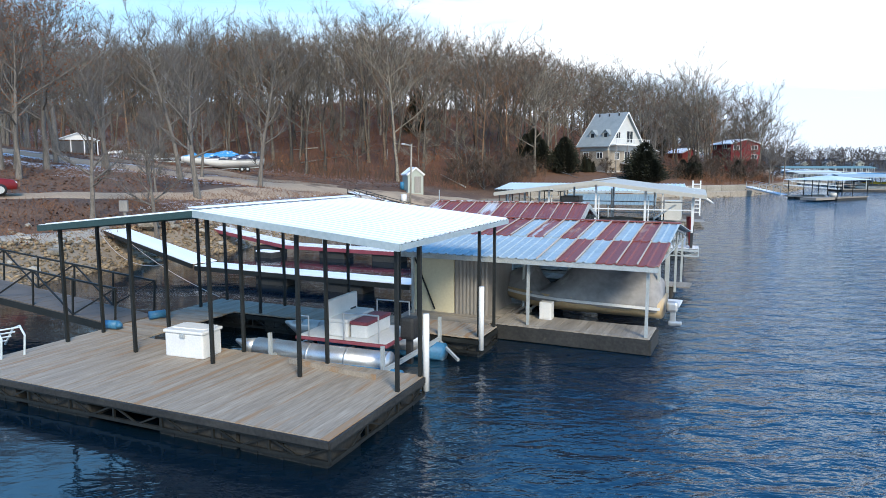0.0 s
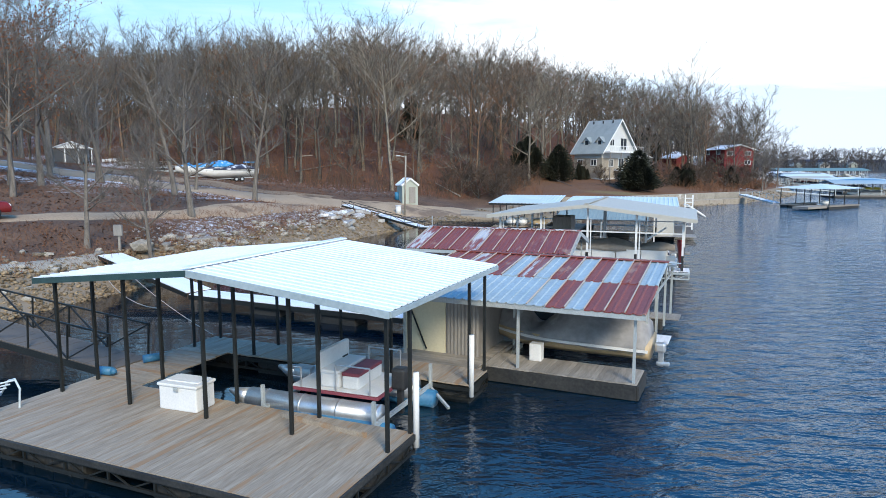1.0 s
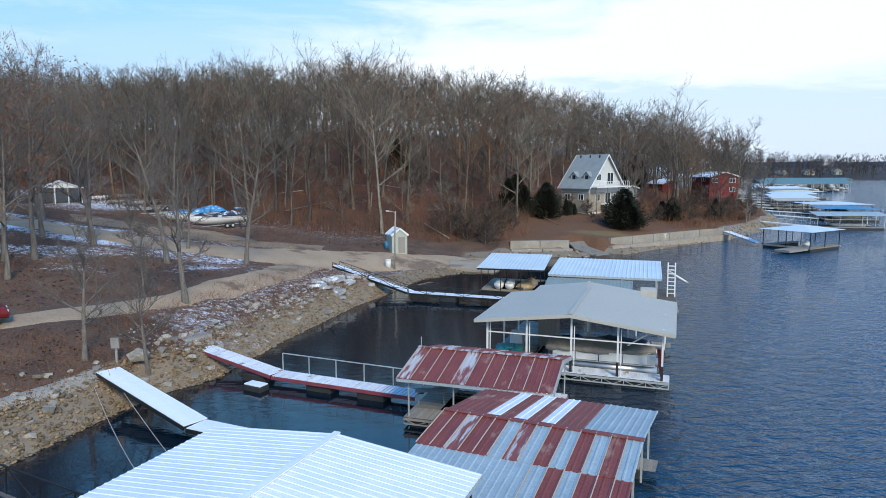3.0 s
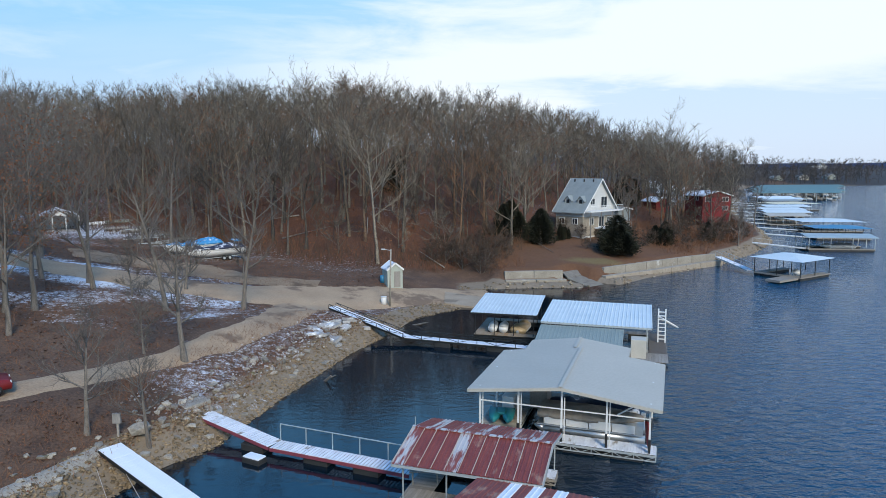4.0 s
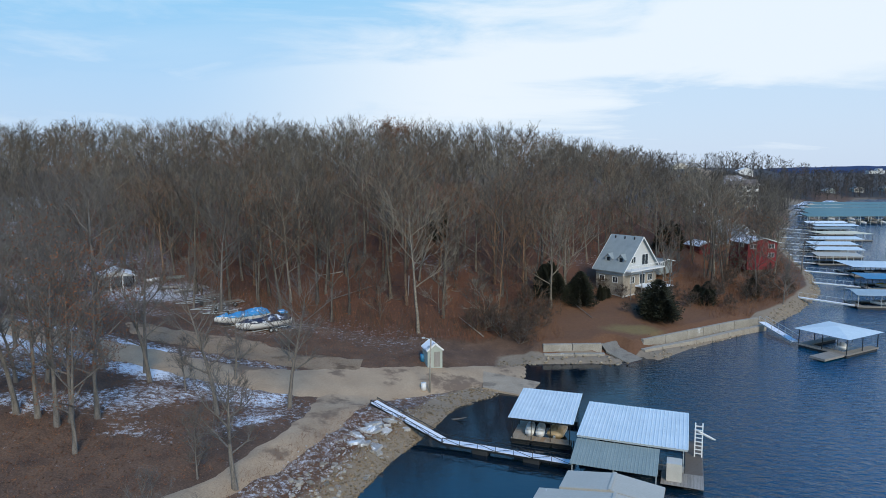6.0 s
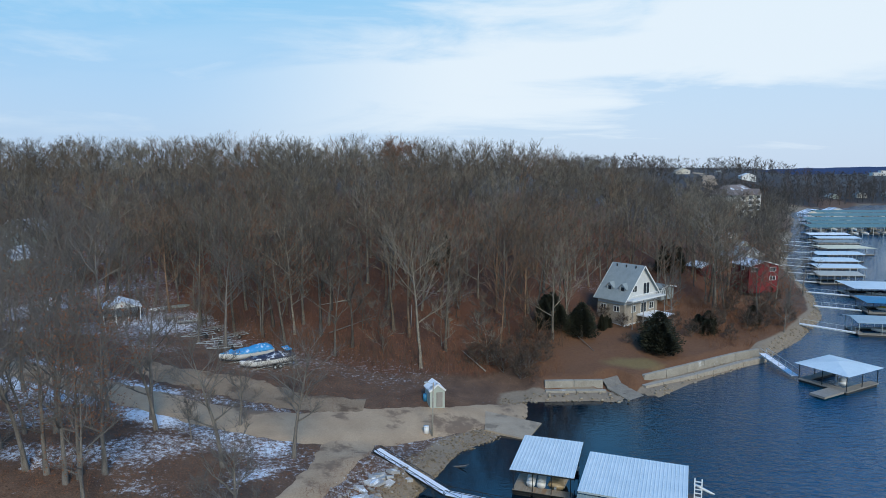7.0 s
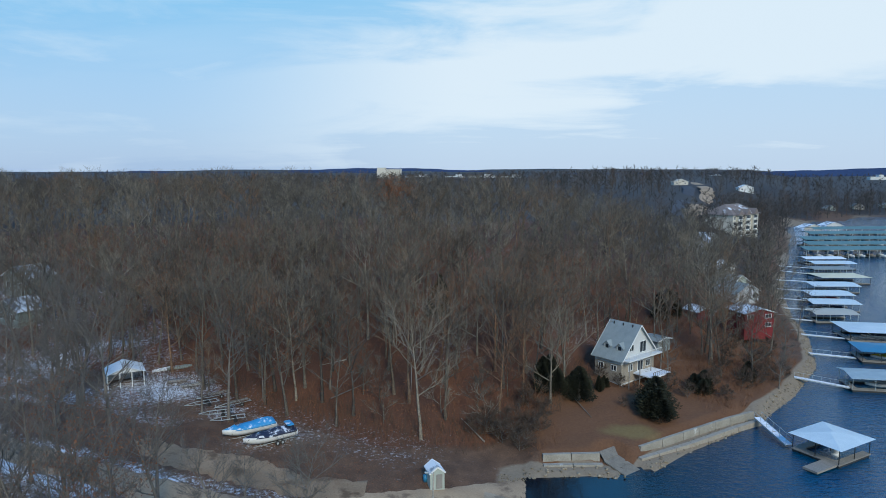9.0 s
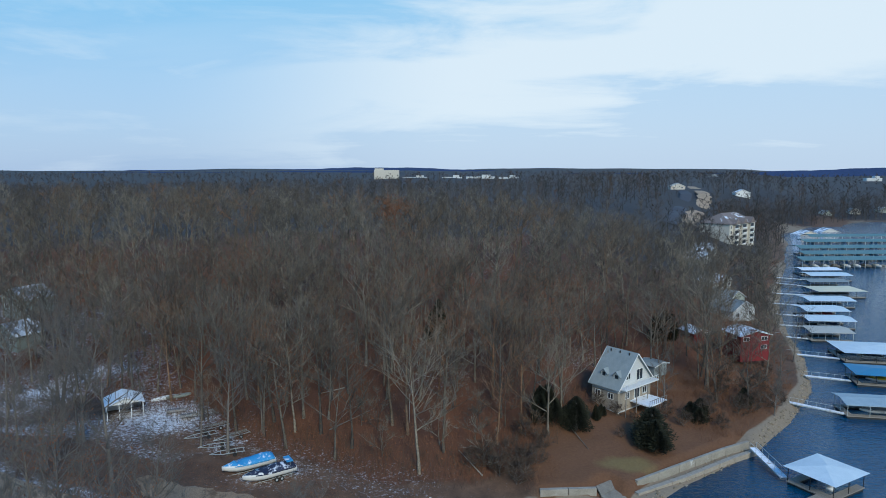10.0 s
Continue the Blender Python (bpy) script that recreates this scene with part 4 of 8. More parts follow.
def deck_frame(parent, u0, u1, v0, v1, z, material, depth=0.34):
    """Truss of bars round a deck's edge."""
    for a, b in (((u0, v0), (u1, v0)), ((u1, v0), (u1, v1)), ((u0, v1), (u1, v1)), ((u0, v0), (u0, v1))):
        bm = bmesh.new()
        beam(bm, (*a, z - 0.085), (*b, z - 0.085), 0.07, 0.10)
        beam(bm, (*a, z - depth), (*b, z - depth), 0.05, 0.06)
        n = max(2, int(math.dist(a, b) / 0.55))
        for i in range(n):
            t0, t1 = i / n, (i + 1) / n
            if i % 2:
                t0, t1 = t1, t0
            p = [a[0] + (b[0] - a[0]) * t0, a[1] + (b[1] - a[1]) * t0, z - 0.10]
            q = [a[0] + (b[0] - a[0]) * t1, a[1] + (b[1] - a[1]) * t1, z - depth]
            beam(bm, p, q, 0.028)
            if i % 2:
                beam(bm, p, (p[0], p[1], z - depth), 0.04)
        part("edge_truss", bm, material, parent)


def floats(parent, places, z, size=(1.7, 1.0, 0.55), material=None):
    bm = bmesh.new()
    box(bm, (0, 0, 0), size, bevel=0.06)
    for k in (-0.3, 0, 0.3):
        box(bm, (k * size[0], 0, 0), (0.07, size[1] + 0.03, size[2] * 0.9))
    me = bpy.data.meshes.new("float")
    bm.to_mesh(me)
    bm.free()
    me.materials.append(material or M_FLOAT)
    for u, v, r in places:
        ob = new("float", me)
        ob.parent = parent
        ob.matrix_basis = pose(u, v, z, 0, 0, r)


def gable(parent, u0, u1, v0, v1, ze, zr, along, materials, panel=0.9, trim=None, ridge=None, rib=0.03):
    """A gable roof of sheets. materials(side, i, n) gives each sheet's material."""
    a0, a1, b0, b1 = (v0, v1, u0, u1) if along == "v" else (u0, u1, v0, v1)
    mid = (b0 + b1) / 2 if ridge is None else ridge
    n = max(1, round((a1 - a0) / panel))
    for side, (p, q) in enumerate(((b0, mid), (b1, mid))):
        for i in range(n):
            sheet(parent, materials(side, i, n), a0 + (a1 - a0) * i / n + 0.002, a0 + (a1 - a0) * (i + 1) / n - 0.002, p, q, ze, zr, along, rib=rib)
    put = (lambda a, b, z: (b, a, z)) if along == "v" else (lambda a, b, z: (a, b, z))
    if trim:
        for a in (a0 - 0.02, a1 + 0.02):
            for p in (b0, b1):
                bar("rake_trim", put(a, p, ze - 0.10), put(a, mid, zr - 0.10), 0.05, trim, parent, 0.17)
        for p in (b0, b1):
            bar("eave_beam", put(a0, p, ze - 0.10), put(a1, p, ze - 0.10), 0.06, trim, parent, 0.12)
    bm = bmesh.new()
    beam(bm, put(a0 - 0.03, mid, zr + 0.045), put(a1 + 0.03, mid, zr + 0.045), 0.22, 0.03)
    part("ridge_cap", bm, materials(0, 0, n), parent)


def posts(parent, places, z0, z1, w, material):
    for u, v in places:
        bar("post", (u, v, z0), (u, v, z1(u, v) if callable(z1) else z1), w, material, parent)


DECK_A = 0.52
dock = thing("boat_dock", "floating dock with plank deck, black posts and snow-covered ribbed roof", "dock", pose(-1.7, 9.4, 0, 0, 0, -23.4), "covered docks along the shore")
ROOF_A = lambda u, v: 3.27 + 0.45 * (1 - abs(u + 4.33) / 4.7)
boards(dock, -8.95, 0.0, 0.0, 3.35, DECK_A)
boards(dock, -8.95, 0.0, 6.45, 7.75, DECK_A)
boards(dock, -8.95, -7.35, 3.36, 6.44, DECK_A, along="u")
deck_frame(dock, -8.95, 0.0, 0.02, 3.33, DECK_A - 0.035, M_BLACK)
deck_frame(dock, -8.95, 0.0, 6.47, 7.73, DECK_A - 0.035, M_BLACK)
floats(dock, [(-0.95, 0.62, 0), (-2.7, 0.62, 0), (-6.1, 0.62, 0), (-8.1, 0.62, 0), (-0.6, 2.55, 90), (-4.6, 2.6, 0), (-7.6, 2.6, 0), (-0.9, 7.1, 0), (-3.2, 7.1, 0), (-5.6, 7.1, 0), (-8.0, 7.1, 0)], 0.17)
POST_A = [(u, v) for v in (2.32, 3.28, 6.55, 7.65) for u in (-0.05, -2.17, -4.33, -6.5, -8.65)] + [(-8.3, 5.0)]
posts(dock, [p for p in POST_A], DECK_A, lambda u, v: ROOF_A(u, v) - 0.05, 0.065, M_BLACK)
for v in (2.32, 3.28, 6.55, 7.65):
    for a, b in ((-8.85, -4.33), (0.15, -4.33)):
        bar("rafter", (a, v, ROOF_A(a, v) - 0.12), (b, v, ROOF_A(b, v) - 0.12), 0.06, M_GREEN_TRIM, dock, 0.12)
gable(dock, -8.9, 0.20, 2.0, 7.9, 3.27, 3.72, "v", lambda s, i, n: M_SNOWROOF, 0.98, None, rib=0.017)
for a, mt in ((-8.9, M_GREEN_TRIM), (0.20, M_BLUE_ROOF)):
    for v in (1.98, 7.92):
        bar("rake_trim", (a, v, 3.19), (-4.35, v, 3.64), 0.05, mt, dock, 0.13)
    bar("eave_beam", (a, 2.0, 3.19), (a, 7.9, 3.19), 0.06, mt, dock, 0.10)
for u, v, z in ((0.04, 3.36, 1.75), (0.03, 6.5, 1.75)):
    bm = bmesh.new()
    rod(bm, (u, v, 0.22), (u, v, z), 0.065, n=12)
    smooth(part("bumper_post", bm, M_WHITE, dock, "white plastic bumper sleeve on the slip's corner"))
bar("cleat_board", (-2.9, 3.0, DECK_A + 0.05), (-0.75, 2.75, DECK_A + 0.05), 0.06, M_PLANK, dock, 0.10)
bar("bumper_strip", (-8.95, -0.03, DECK_A - 0.07), (0.02, -0.03, DECK_A - 0.07), 0.05, M_FLOAT, dock, 0.11)
bar("bumper_strip", (0.03, -0.03, DECK_A - 0.07), (0.03, 3.35, DECK_A - 0.07), 0.05, M_FLOAT, dock, 0.11)
DOCK_A = dock.matrix_basis.copy()


def dock_box(m):
    ob = thing("storage_box", "white plastic dock storage box with hinged lid on the deck", "box", m)
    bm = bmesh.new()
    box(bm, (0, 0, 0.26), (0.98, 0.60, 0.52), bevel=0.03)
    part("body", bm, M_WHITE, ob)
    bm = bmesh.new()
    box(bm, (0, 0, 0.56), (1.04, 0.66, 0.07), bevel=0.025)
    box(bm, (0, 0.08, 0.60), (0.82, 0.44, 0.03), bevel=0.01)
    part("lid", bm, M_WHITE, ob)
    bm = bmesh.new()
    box(bm, (0, -0.35, 0.49), (0.12, 0.03, 0.08), bevel=0.008)
    part("latch", bm, M_GALV, ob)
    return ob


dock_box(DOCK_A @ pose(-5.22, 2.72, DECK_A, 0, 0, 4))
bm = bmesh.new()
box(bm, (0, 0, 0.11), (0.34, 0.30, 0.22), bevel=0.02)
box(bm, (0, 0, 0.24), (0.38, 0.34, 0.04), bevel=0.015)
tagged(part("cooler", bm, M_WHITE, None, matrix=DOCK_A @ pose(-5.75, 3.15, DECK_A)), "small white cooler behind the storage box", "cooler")


def ladder(m):
    ob = thing("swim_ladder", "pale tubular swim ladder folded up on the deck", "ladder", m)
    for s in (-0.22, 0.22):
        bm = bmesh.new()
        pts = [(s, 0, 0), (s, -0.1, 0.45), (s, 0.15, 0.62), (s, 0.55, 0.5), (s, 1.1, 0.05)]
        for p, q in zip(pts, pts[1:]):
            rod(bm, p, q, 0.022)
        part("rail", bm, M_PALE_ROOF, ob)
    for i in range(4):
        bm = bmesh.new()
        y, z = 0.2 + 0.25 * i, 0.58 - 0.14 * i
        rod(bm, (-0.22, y, z), (0.22, y, z), 0.018)
        part("rung", bm, M_PALE_ROOF, ob)


ladder(DOCK_A @ pose(-8.6, 1.0, DECK_A, 0, 0, 75))

M_ALU = surface("dull_aluminium", (0.45, 0.47, 0.49), (0.62, 0.64, 0.66), 3, 0.35, 0.7, bump=0.1)
M_MAROON = surface("maroon_boat_deck", (0.17, 0.035, 0.05), (0.26, 0.06, 0.08), 2, 0.6, bump=0.1)
M_VINYL = surface("white_vinyl", (0.62, 0.62, 0.60), (0.76, 0.76, 0.74), 3, 0.5, bump=0.1)
M_BLUE_PAINT = surface("blue_lift_tank", (0.03, 0.13, 0.26), (0.06, 0.22, 0.38), 1.5, 0.5, bump=0.1, c3=(0.30, 0.34, 0.36), c3_at=0.63)
M_COVER = surface("grey_boat_cover", (0.22, 0.215, 0.21), (0.36, 0.35, 0.34), 1.0, 0.85, bump=0.5, fine=5, c3=(0.48, 0.47, 0.46), c3_at=0.60)
M_BUFF = surface("buff_gelcoat", (0.42, 0.30, 0.16), (0.55, 0.42, 0.25), 1.5, 0.4, bump=0.05)
M_DARK = surface("black_plastic", (0.012, 0.012, 0.013), (0.04, 0.04, 0.04), 3, 0.5, bump=0.1)
M_TEAL = surface("teal_plastic", (0.01, 0.16, 0.19), (0.03, 0.24, 0.27), 2, 0.5, bump=0.05)
M_RED = surface("red_paint", (0.143, 0.007, 0.009), (0.220, 0.017, 0.017), 2, 0.45, bump=0.05)
M_BLUE_TARP = surface("bright_blue_cover", (0.03, 0.22, 0.50), (0.08, 0.34, 0.62), 1.2, 0.7, bump=0.3, c3=(0.75, 0.80, 0.86), c3_at=0.60)
M_NAVY = surface("navy_cover", (0.010, 0.014, 0.035), (0.03, 0.04, 0.08), 1.5, 0.7, bump=0.3, c3=(0.70, 0.73, 0.78), c3_at=0.58)


def pontoon_boat(m, length=4.6, label="old pontoon boat with white benches and maroon deck", closed=False):
    """Bow towards -x."""
    ob = thing("pontoon_boat", label, "boat", m)
    h = length / 2
    for s in (-0.98, 0.98):
        bm = bmesh.new()
        rod(bm, (-h + 0.45, s, 0.28), (h - 0.05, s, 0.28), 0.26, n=18)
        rod(bm, (-h + 0.45, s, 0.28), (-h - 0.15, s, 0.42), 0.26, 0.04, n=18)
        for k in range(4):
            rod(bm, (-h + 0.9 + k * 0.95, s, 0.28), (-h + 0.95 + k * 0.95, s, 0.28), 0.268, n=18)
        smooth(part("pontoon_tube", bm, M_ALU, ob))
    bm = bmesh.new()
    box(bm, (0.62, 0, 0.60), (length - 1.5, 1.7, 0.07), bevel=0.02)
    part("deck", bm, M_MAROON, ob)
    bm = bmesh.new()
    box(bm, (0.62, 0, 0.645), (length - 1.6, 1.6, 0.012))
    part("deck_mat", bm, M_VINYL, ob)
    for x, rz in ((0.45, 180),):
        bm = bmesh.new()
        box(bm, (x, 0, 0.82), (0.5, 1.25, 0.34), bevel=0.05)
        part("seat_base", bm, M_VINYL, ob)
        bm = bmesh.new()
        box(bm, (x, 0, 1.02), (0.50, 1.33, 0.09), bevel=0.035)
        part("seat_cushion", bm, M_MAROON if x > 0.8 else M_VINYL, ob)
        bm = bmesh.new()
        sx = 0.27 if rz == 0 else -0.27
        box(bm, (x + sx, 0, 1.22), (0.12, 1.35, 0.46), bevel=0.04)
        part("backrest", bm, M_VINYL, ob)
    bm = bmesh.new()
    box(bm, (0.95, 0, 0.80), (0.42, 1.2, 0.30), bevel=0.05)
    part("seat_base", bm, M_VINYL, ob)
    bm = bmesh.new()
    box(bm, (0.95, 0, 0.98), (0.44, 1.2, 0.08), bevel=0.03)
    part("seat_cushion", bm, M_MAROON, ob)
    for s in (-0.8, 0.8):
        bm = bmesh.new()
        pts = [(-h + 1.4, s, 0.64), (-h + 1.4, s, 1.1), (-0.2, s, 1.1), (-0.2, s, 0.64)]
        for p, q in zip(pts, pts[1:]):
            rod(bm, p, q, 0.018)
        rod(bm, (-h + 1.4, s, 0.88), (-0.2, s, 0.88), 0.014)
        part("side_rail", bm, M_ALU, ob)
        bm = bmesh.new()
        pts = [(0.7, s, 0.64), (0.7, s, 1.25), (h - 0.35, s, 1.25), (h - 0.35, s, 0.64)]
        for p, q in zip(pts, pts[1:]):
            rod(bm, p, q, 0.018)
        part("side_rail", bm, M_ALU, ob)
    bm = bmesh.new()
    box(bm, (-0.05, 0.45, 0.95), (0.32, 0.42, 0.62), bevel=0.05)
    con = part("console", bm, M_VINYL, ob)
    bm = bmesh.new()
    rod(bm, (0.16, 0.45, 1.16), (0.20, 0.45, 1.18), 0.17, n=16)
    part("steering_wheel", bm, M_DARK, con)
    bm = bmesh.new()
    box(bm, (h + 0.02, 0, 0.85), (0.34, 0.34, 0.5), bevel=0.07)
    box(bm, (h + 0.02, 0, 0.35), (0.14, 0.12, 0.65), bevel=0.02)
    part("outboard_motor", bm, M_DARK, ob)
    return ob


pontoon_boat(DOCK_A @ pose(-3.05, 4.95, 0.14, 0, 0, 2), 3.8)
lift = thing("boat_lift", "boat lift with blue tanks and grey steel arms", "boat lift", DOCK_A @ pose(-2.6, 4.95, 0))
for v in (-1.15, 1.15):
    bm = bmesh.new()
    rod(bm, (-1.6, v, 0.18), (1.85, v, 0.18), 0.22, n=14)
    smooth(part("tank", bm, M_BLUE_PAINT, lift))
    for u in (-1.2, 1.6):
        bar("arm", (u, v * 1.25, 0.0), (u, v * 1.25, 0.95), 0.07, M_GALV, lift)
        bar("arm", (u, v * 1.25, 0.35), (u + 0.7, v * 0.8, 0.10), 0.06, M_GALV, lift)
for u in (-1.2, 1.6):
    bar("cross_beam", (u, -1.4, 0.42), (u, 1.4, 0.42), 0.08, M_GALV, lift)


# dock with rusty red and blue-grey roof
DECK_B = 0.42
dockb = thing("boat_dock", "floating dock with patchy red and blue-grey metal roof", "dock", pose(5.0, 15.65, 0, 0, 0, -25), "covered docks along the shore")
Mb = dockb.matrix_basis.copy()
boards(dockb, -4.05, 0.02, -0.05, 1.25, DECK_B, material=M_PLANK_GREY)
boards(dockb, -6.75, -4.08, -0.6, 4.2, DECK_B, along="u", material=M_PLANK_GREY)
M_FOAM = surface("aged_foam", (0.42, 0.39, 0.31), (0.62, 0.58, 0.48), 2.0, 0.9, bump=0.5, c3=(0.16, 0.15, 0.10), c3_at=0.60)
for u, v, w, d in ((-6.0, -0.5, 1.5, 0.3), (-4.75, -0.5, 0.95, 0.3), (-4.2, 0.6, 0.3, 1.7), (-4.2, 2.6, 0.3, 1.9)):
    bm = bmesh.new()
    box(bm, (u, v, 0.04), (w, d, 0.20), bevel=0.03)
    part("float", bm, M_FOAM, dockb, "weathered pale foam float")
boards(dockb, -6.75, 0.3, 4.25, 5.3, DECK_B, material=M_SNOWPLANK)
boards(dockb, -6.75, 0.3, 7.7, 8.7, DECK_B, material=M_PLANK_GREY)
deck_frame(dockb, -4.05, 0.02, -0.05, 1.25, DECK_B - 0.035, M_FLOAT, 0.30)
deck_frame(dockb, -6.75, -4.1, -0.6, 4.2, DECK_B - 0.035, M_PLANK_GREY, 0.30)
floats(dockb, [(-1.0, 0.55, 0), (-3.0, 0.55, 0), (-5.6, 0.1, 0), (-5.6, 2.4, 0), (-1.2, 4.8, 0), (-4.2, 4.8, 0), (-1.2, 8.2, 0), (-4.2, 8.2, 0)], 0.12, (1.9, 1.0, 0.46))
posts(dockb, [(u, v) for u in (-0.08,) for v in (0.05, 2.2, 4.4, 6.6, 8.7)] + [(-0.6, v) for v in (4.4, 6.6, 8.7)] + [(u, v) for u in (-3.1, -6.5) for v in (0.1, 4.4, 8.7)] + [(-3.9, 2.2)], DECK_B, lambda u, v: 2.78 - 0.62 * abs(v - 4.45) / 4.6, 0.07, M_GALV)
for v0, v1, za, zb in ((0.0, 4.45, 2.14, 2.76), (8.9, 4.45, 2.14, 2.76)):
    bar("gable_chord", (-0.02, v0, za), (-0.02, v1, zb), 0.06, M_GALV, dockb)
bar("gable_chord", (-0.02, 0.0, 2.05), (-0.02, 8.9, 2.05), 0.05, M_GALV, dockb)
for i in range(8):
    v = 0.6 + i * 1.1
    bar("gable_brace", (-0.02, v, 2.05), (-0.02, v + (0.55 if v < 4 else -0.55), 2.76 - 0.62 * abs(v + (0.55 if v < 4 else -0.55) - 4.45) / 4.6), 0.035, M_GALV, dockb)
rr_ = random.Random(12)
NB = 14
for i in range(NB):
    a0, a1 = -6.75 + 6.95 * i / NB, -6.75 + 6.95 * (i + 1) / NB - 0.004
    lowm = M_RED_ROOF if i in (9, 11, 12, 13) else M_BLUE_ROOF
    upm = M_BLUE_ROOF if i in (5, 7, 9, 11, 13) else (M_RED_STREAK if i in (2, 6) else M_RED_ROOF)
    bkm = M_SNOWROOF if 2 < i < 9 and i % 2 else (M_BLUE_ROOF if i > 9 else M_RED_ROOF)
    sheet(dockb, lowm, a0, a1, -0.25, 2.1, 2.22, 2.545, "u", 0.25, 0.025)
    sheet(dockb, upm, a0, a1, 2.04, 4.45, 2.56, 2.87, "u", 0.25, 0.025)
    sheet(dockb, bkm, a0, a1, 9.1, 4.45, 2.22, 2.87, "u", 0.25, 0.025)
    if i > 7:
        bar("seam", (a0, -0.25, 2.26), (a0, 2.1, 2.585), 0.03, M_SEAM, dockb)
    bar("seam", (a0, 2.04, 2.60), (a0, 4.45, 2.91), 0.03, M_SEAM, dockb)
bar("eave_beam", (-6.75, -0.2, 2.14), (0.2, -0.2, 2.14), 0.06, M_GALV, dockb, 0.13)
bm = bmesh.new()
beam(bm, (-6.78, 4.45, 2.90), (0.22, 4.45, 2.90), 0.26, 0.03)
part("ridge_cap", bm, M_RED_ROOF, dockb)
bar("fascia", (-4.05, -0.08, 0.20), (0.02, -0.08, 0.20), 0.05, M_FLOAT, dockb, 0.36)
bar("fascia", (0.05, -0.08, 0.20), (0.05, 1.25, 0.20), 0.05, M_FLOAT, dockb, 0.36)
# lockers under the roof's end
for u0, u1, v0, v1, mt, nm in ((-6.72, -5.42, 0.55, 2.6, M_CREAM, "cream wall panel of the locker"), (-5.41, -4.4, 0.55, 2.6, M_GREY_PANEL, "grey corrugated panel of the locker")):
    bm = bmesh.new()
    wave = 0.02 if mt is M_GREY_PANEL else 0.0
    front = [(u0 + 0.005 + (u1 - u0 - 0.01) * k / 18, v0 - wave * (k % 2)) for k in range(19)]
    plan = front + [(u1 - 0.005, v1), (u0 + 0.005, v1)]
    loft(bm, [[(u, v, DECK_B) for u, v in plan], [(u, v, DECK_B + 1.74) for u, v in plan]])
    part("locker", bm, mt, dockb, nm)
bar("brace", (-6.7, 0.48, 2.1), (-6.0, 0.48, 0.5), 0.035, M_BLACK, dockb)


def boat_hull(bm, L, W, H, rake=0.5, n=9, z=0.0):
    rings = []
    for i in range(n):
        t = i / (n - 1)
        w = W / 2 * (1 - max(0, (t - 0.45) / 0.55) ** 2.2 * 0.96)
        zk = z + H * 0.55 * max(0, (t - 0.6) / 0.4) ** 2
        zt = z + H * (1 + 0.12 * t)
        x = L * (t - 0.5) + rake * 0.2 * t
        rings.append([(x, -w, zt), (x, -w * 0.92, z + H * 0.45 + (zk - z) * 0.5), (x, -w * 0.5, zk + H * 0.08), (x, 0, zk), (x, w * 0.5, zk + H * 0.08), (x, w * 0.92, z + H * 0.45 + (zk - z) * 0.5), (x, w, zt)])
    loft(bm, rings)


def boat_cover(bm, L, W, z, peak, n=19, seed=1):
    """A canvas over a boat: a wandering ridge with sags and folds down its sides."""
    rg = random.Random(seed)
    f1, f2 = rg.uniform(0, 6), rg.uniform(0, 6)
    rings = []
    for i in range(n):
        t = i / (n - 1)
        w = W / 2 * (1 - max(0, (t - 0.45) / 0.55) ** 2.2 * 0.94) * 1.03
        k = math.sin(min(1, t * 1.25 + 0.12) * math.pi) ** 0.7 if t < 0.75 else max(0.15, 1 - (t - 0.75) * 3)
        pz = peak * max(0.18, k) * (0.9 + 0.2 * math.sin(t * 13 + f1) + rg.uniform(-0.08, 0.08))
        x = L * (t - 0.5)
        side = [(-1, -0.16 + rg.uniform(-0.06, 0.04)), (-0.99, 0.05), (-0.8, pz * 0.34), (-0.5, pz * 0.66), (-0.2, pz * 0.92), (0.04 * math.sin(t * 9 + f2), pz), (0.25, pz * 0.88), (0.5, pz * 0.66), (0.8, pz * 0.34), (0.99, 0.05), (1, -0.16 + rg.uniform(-0.06, 0.04))]
        rings.append([(x + rg.uniform(-0.02, 0.02), w * a + 0.03 * math.sin(t * 40 + a * 3), z + h + (rg.uniform(-0.045, 0.045) if abs(a) < 0.9 else 0)) for a, h in side])
    loft(bm, rings)


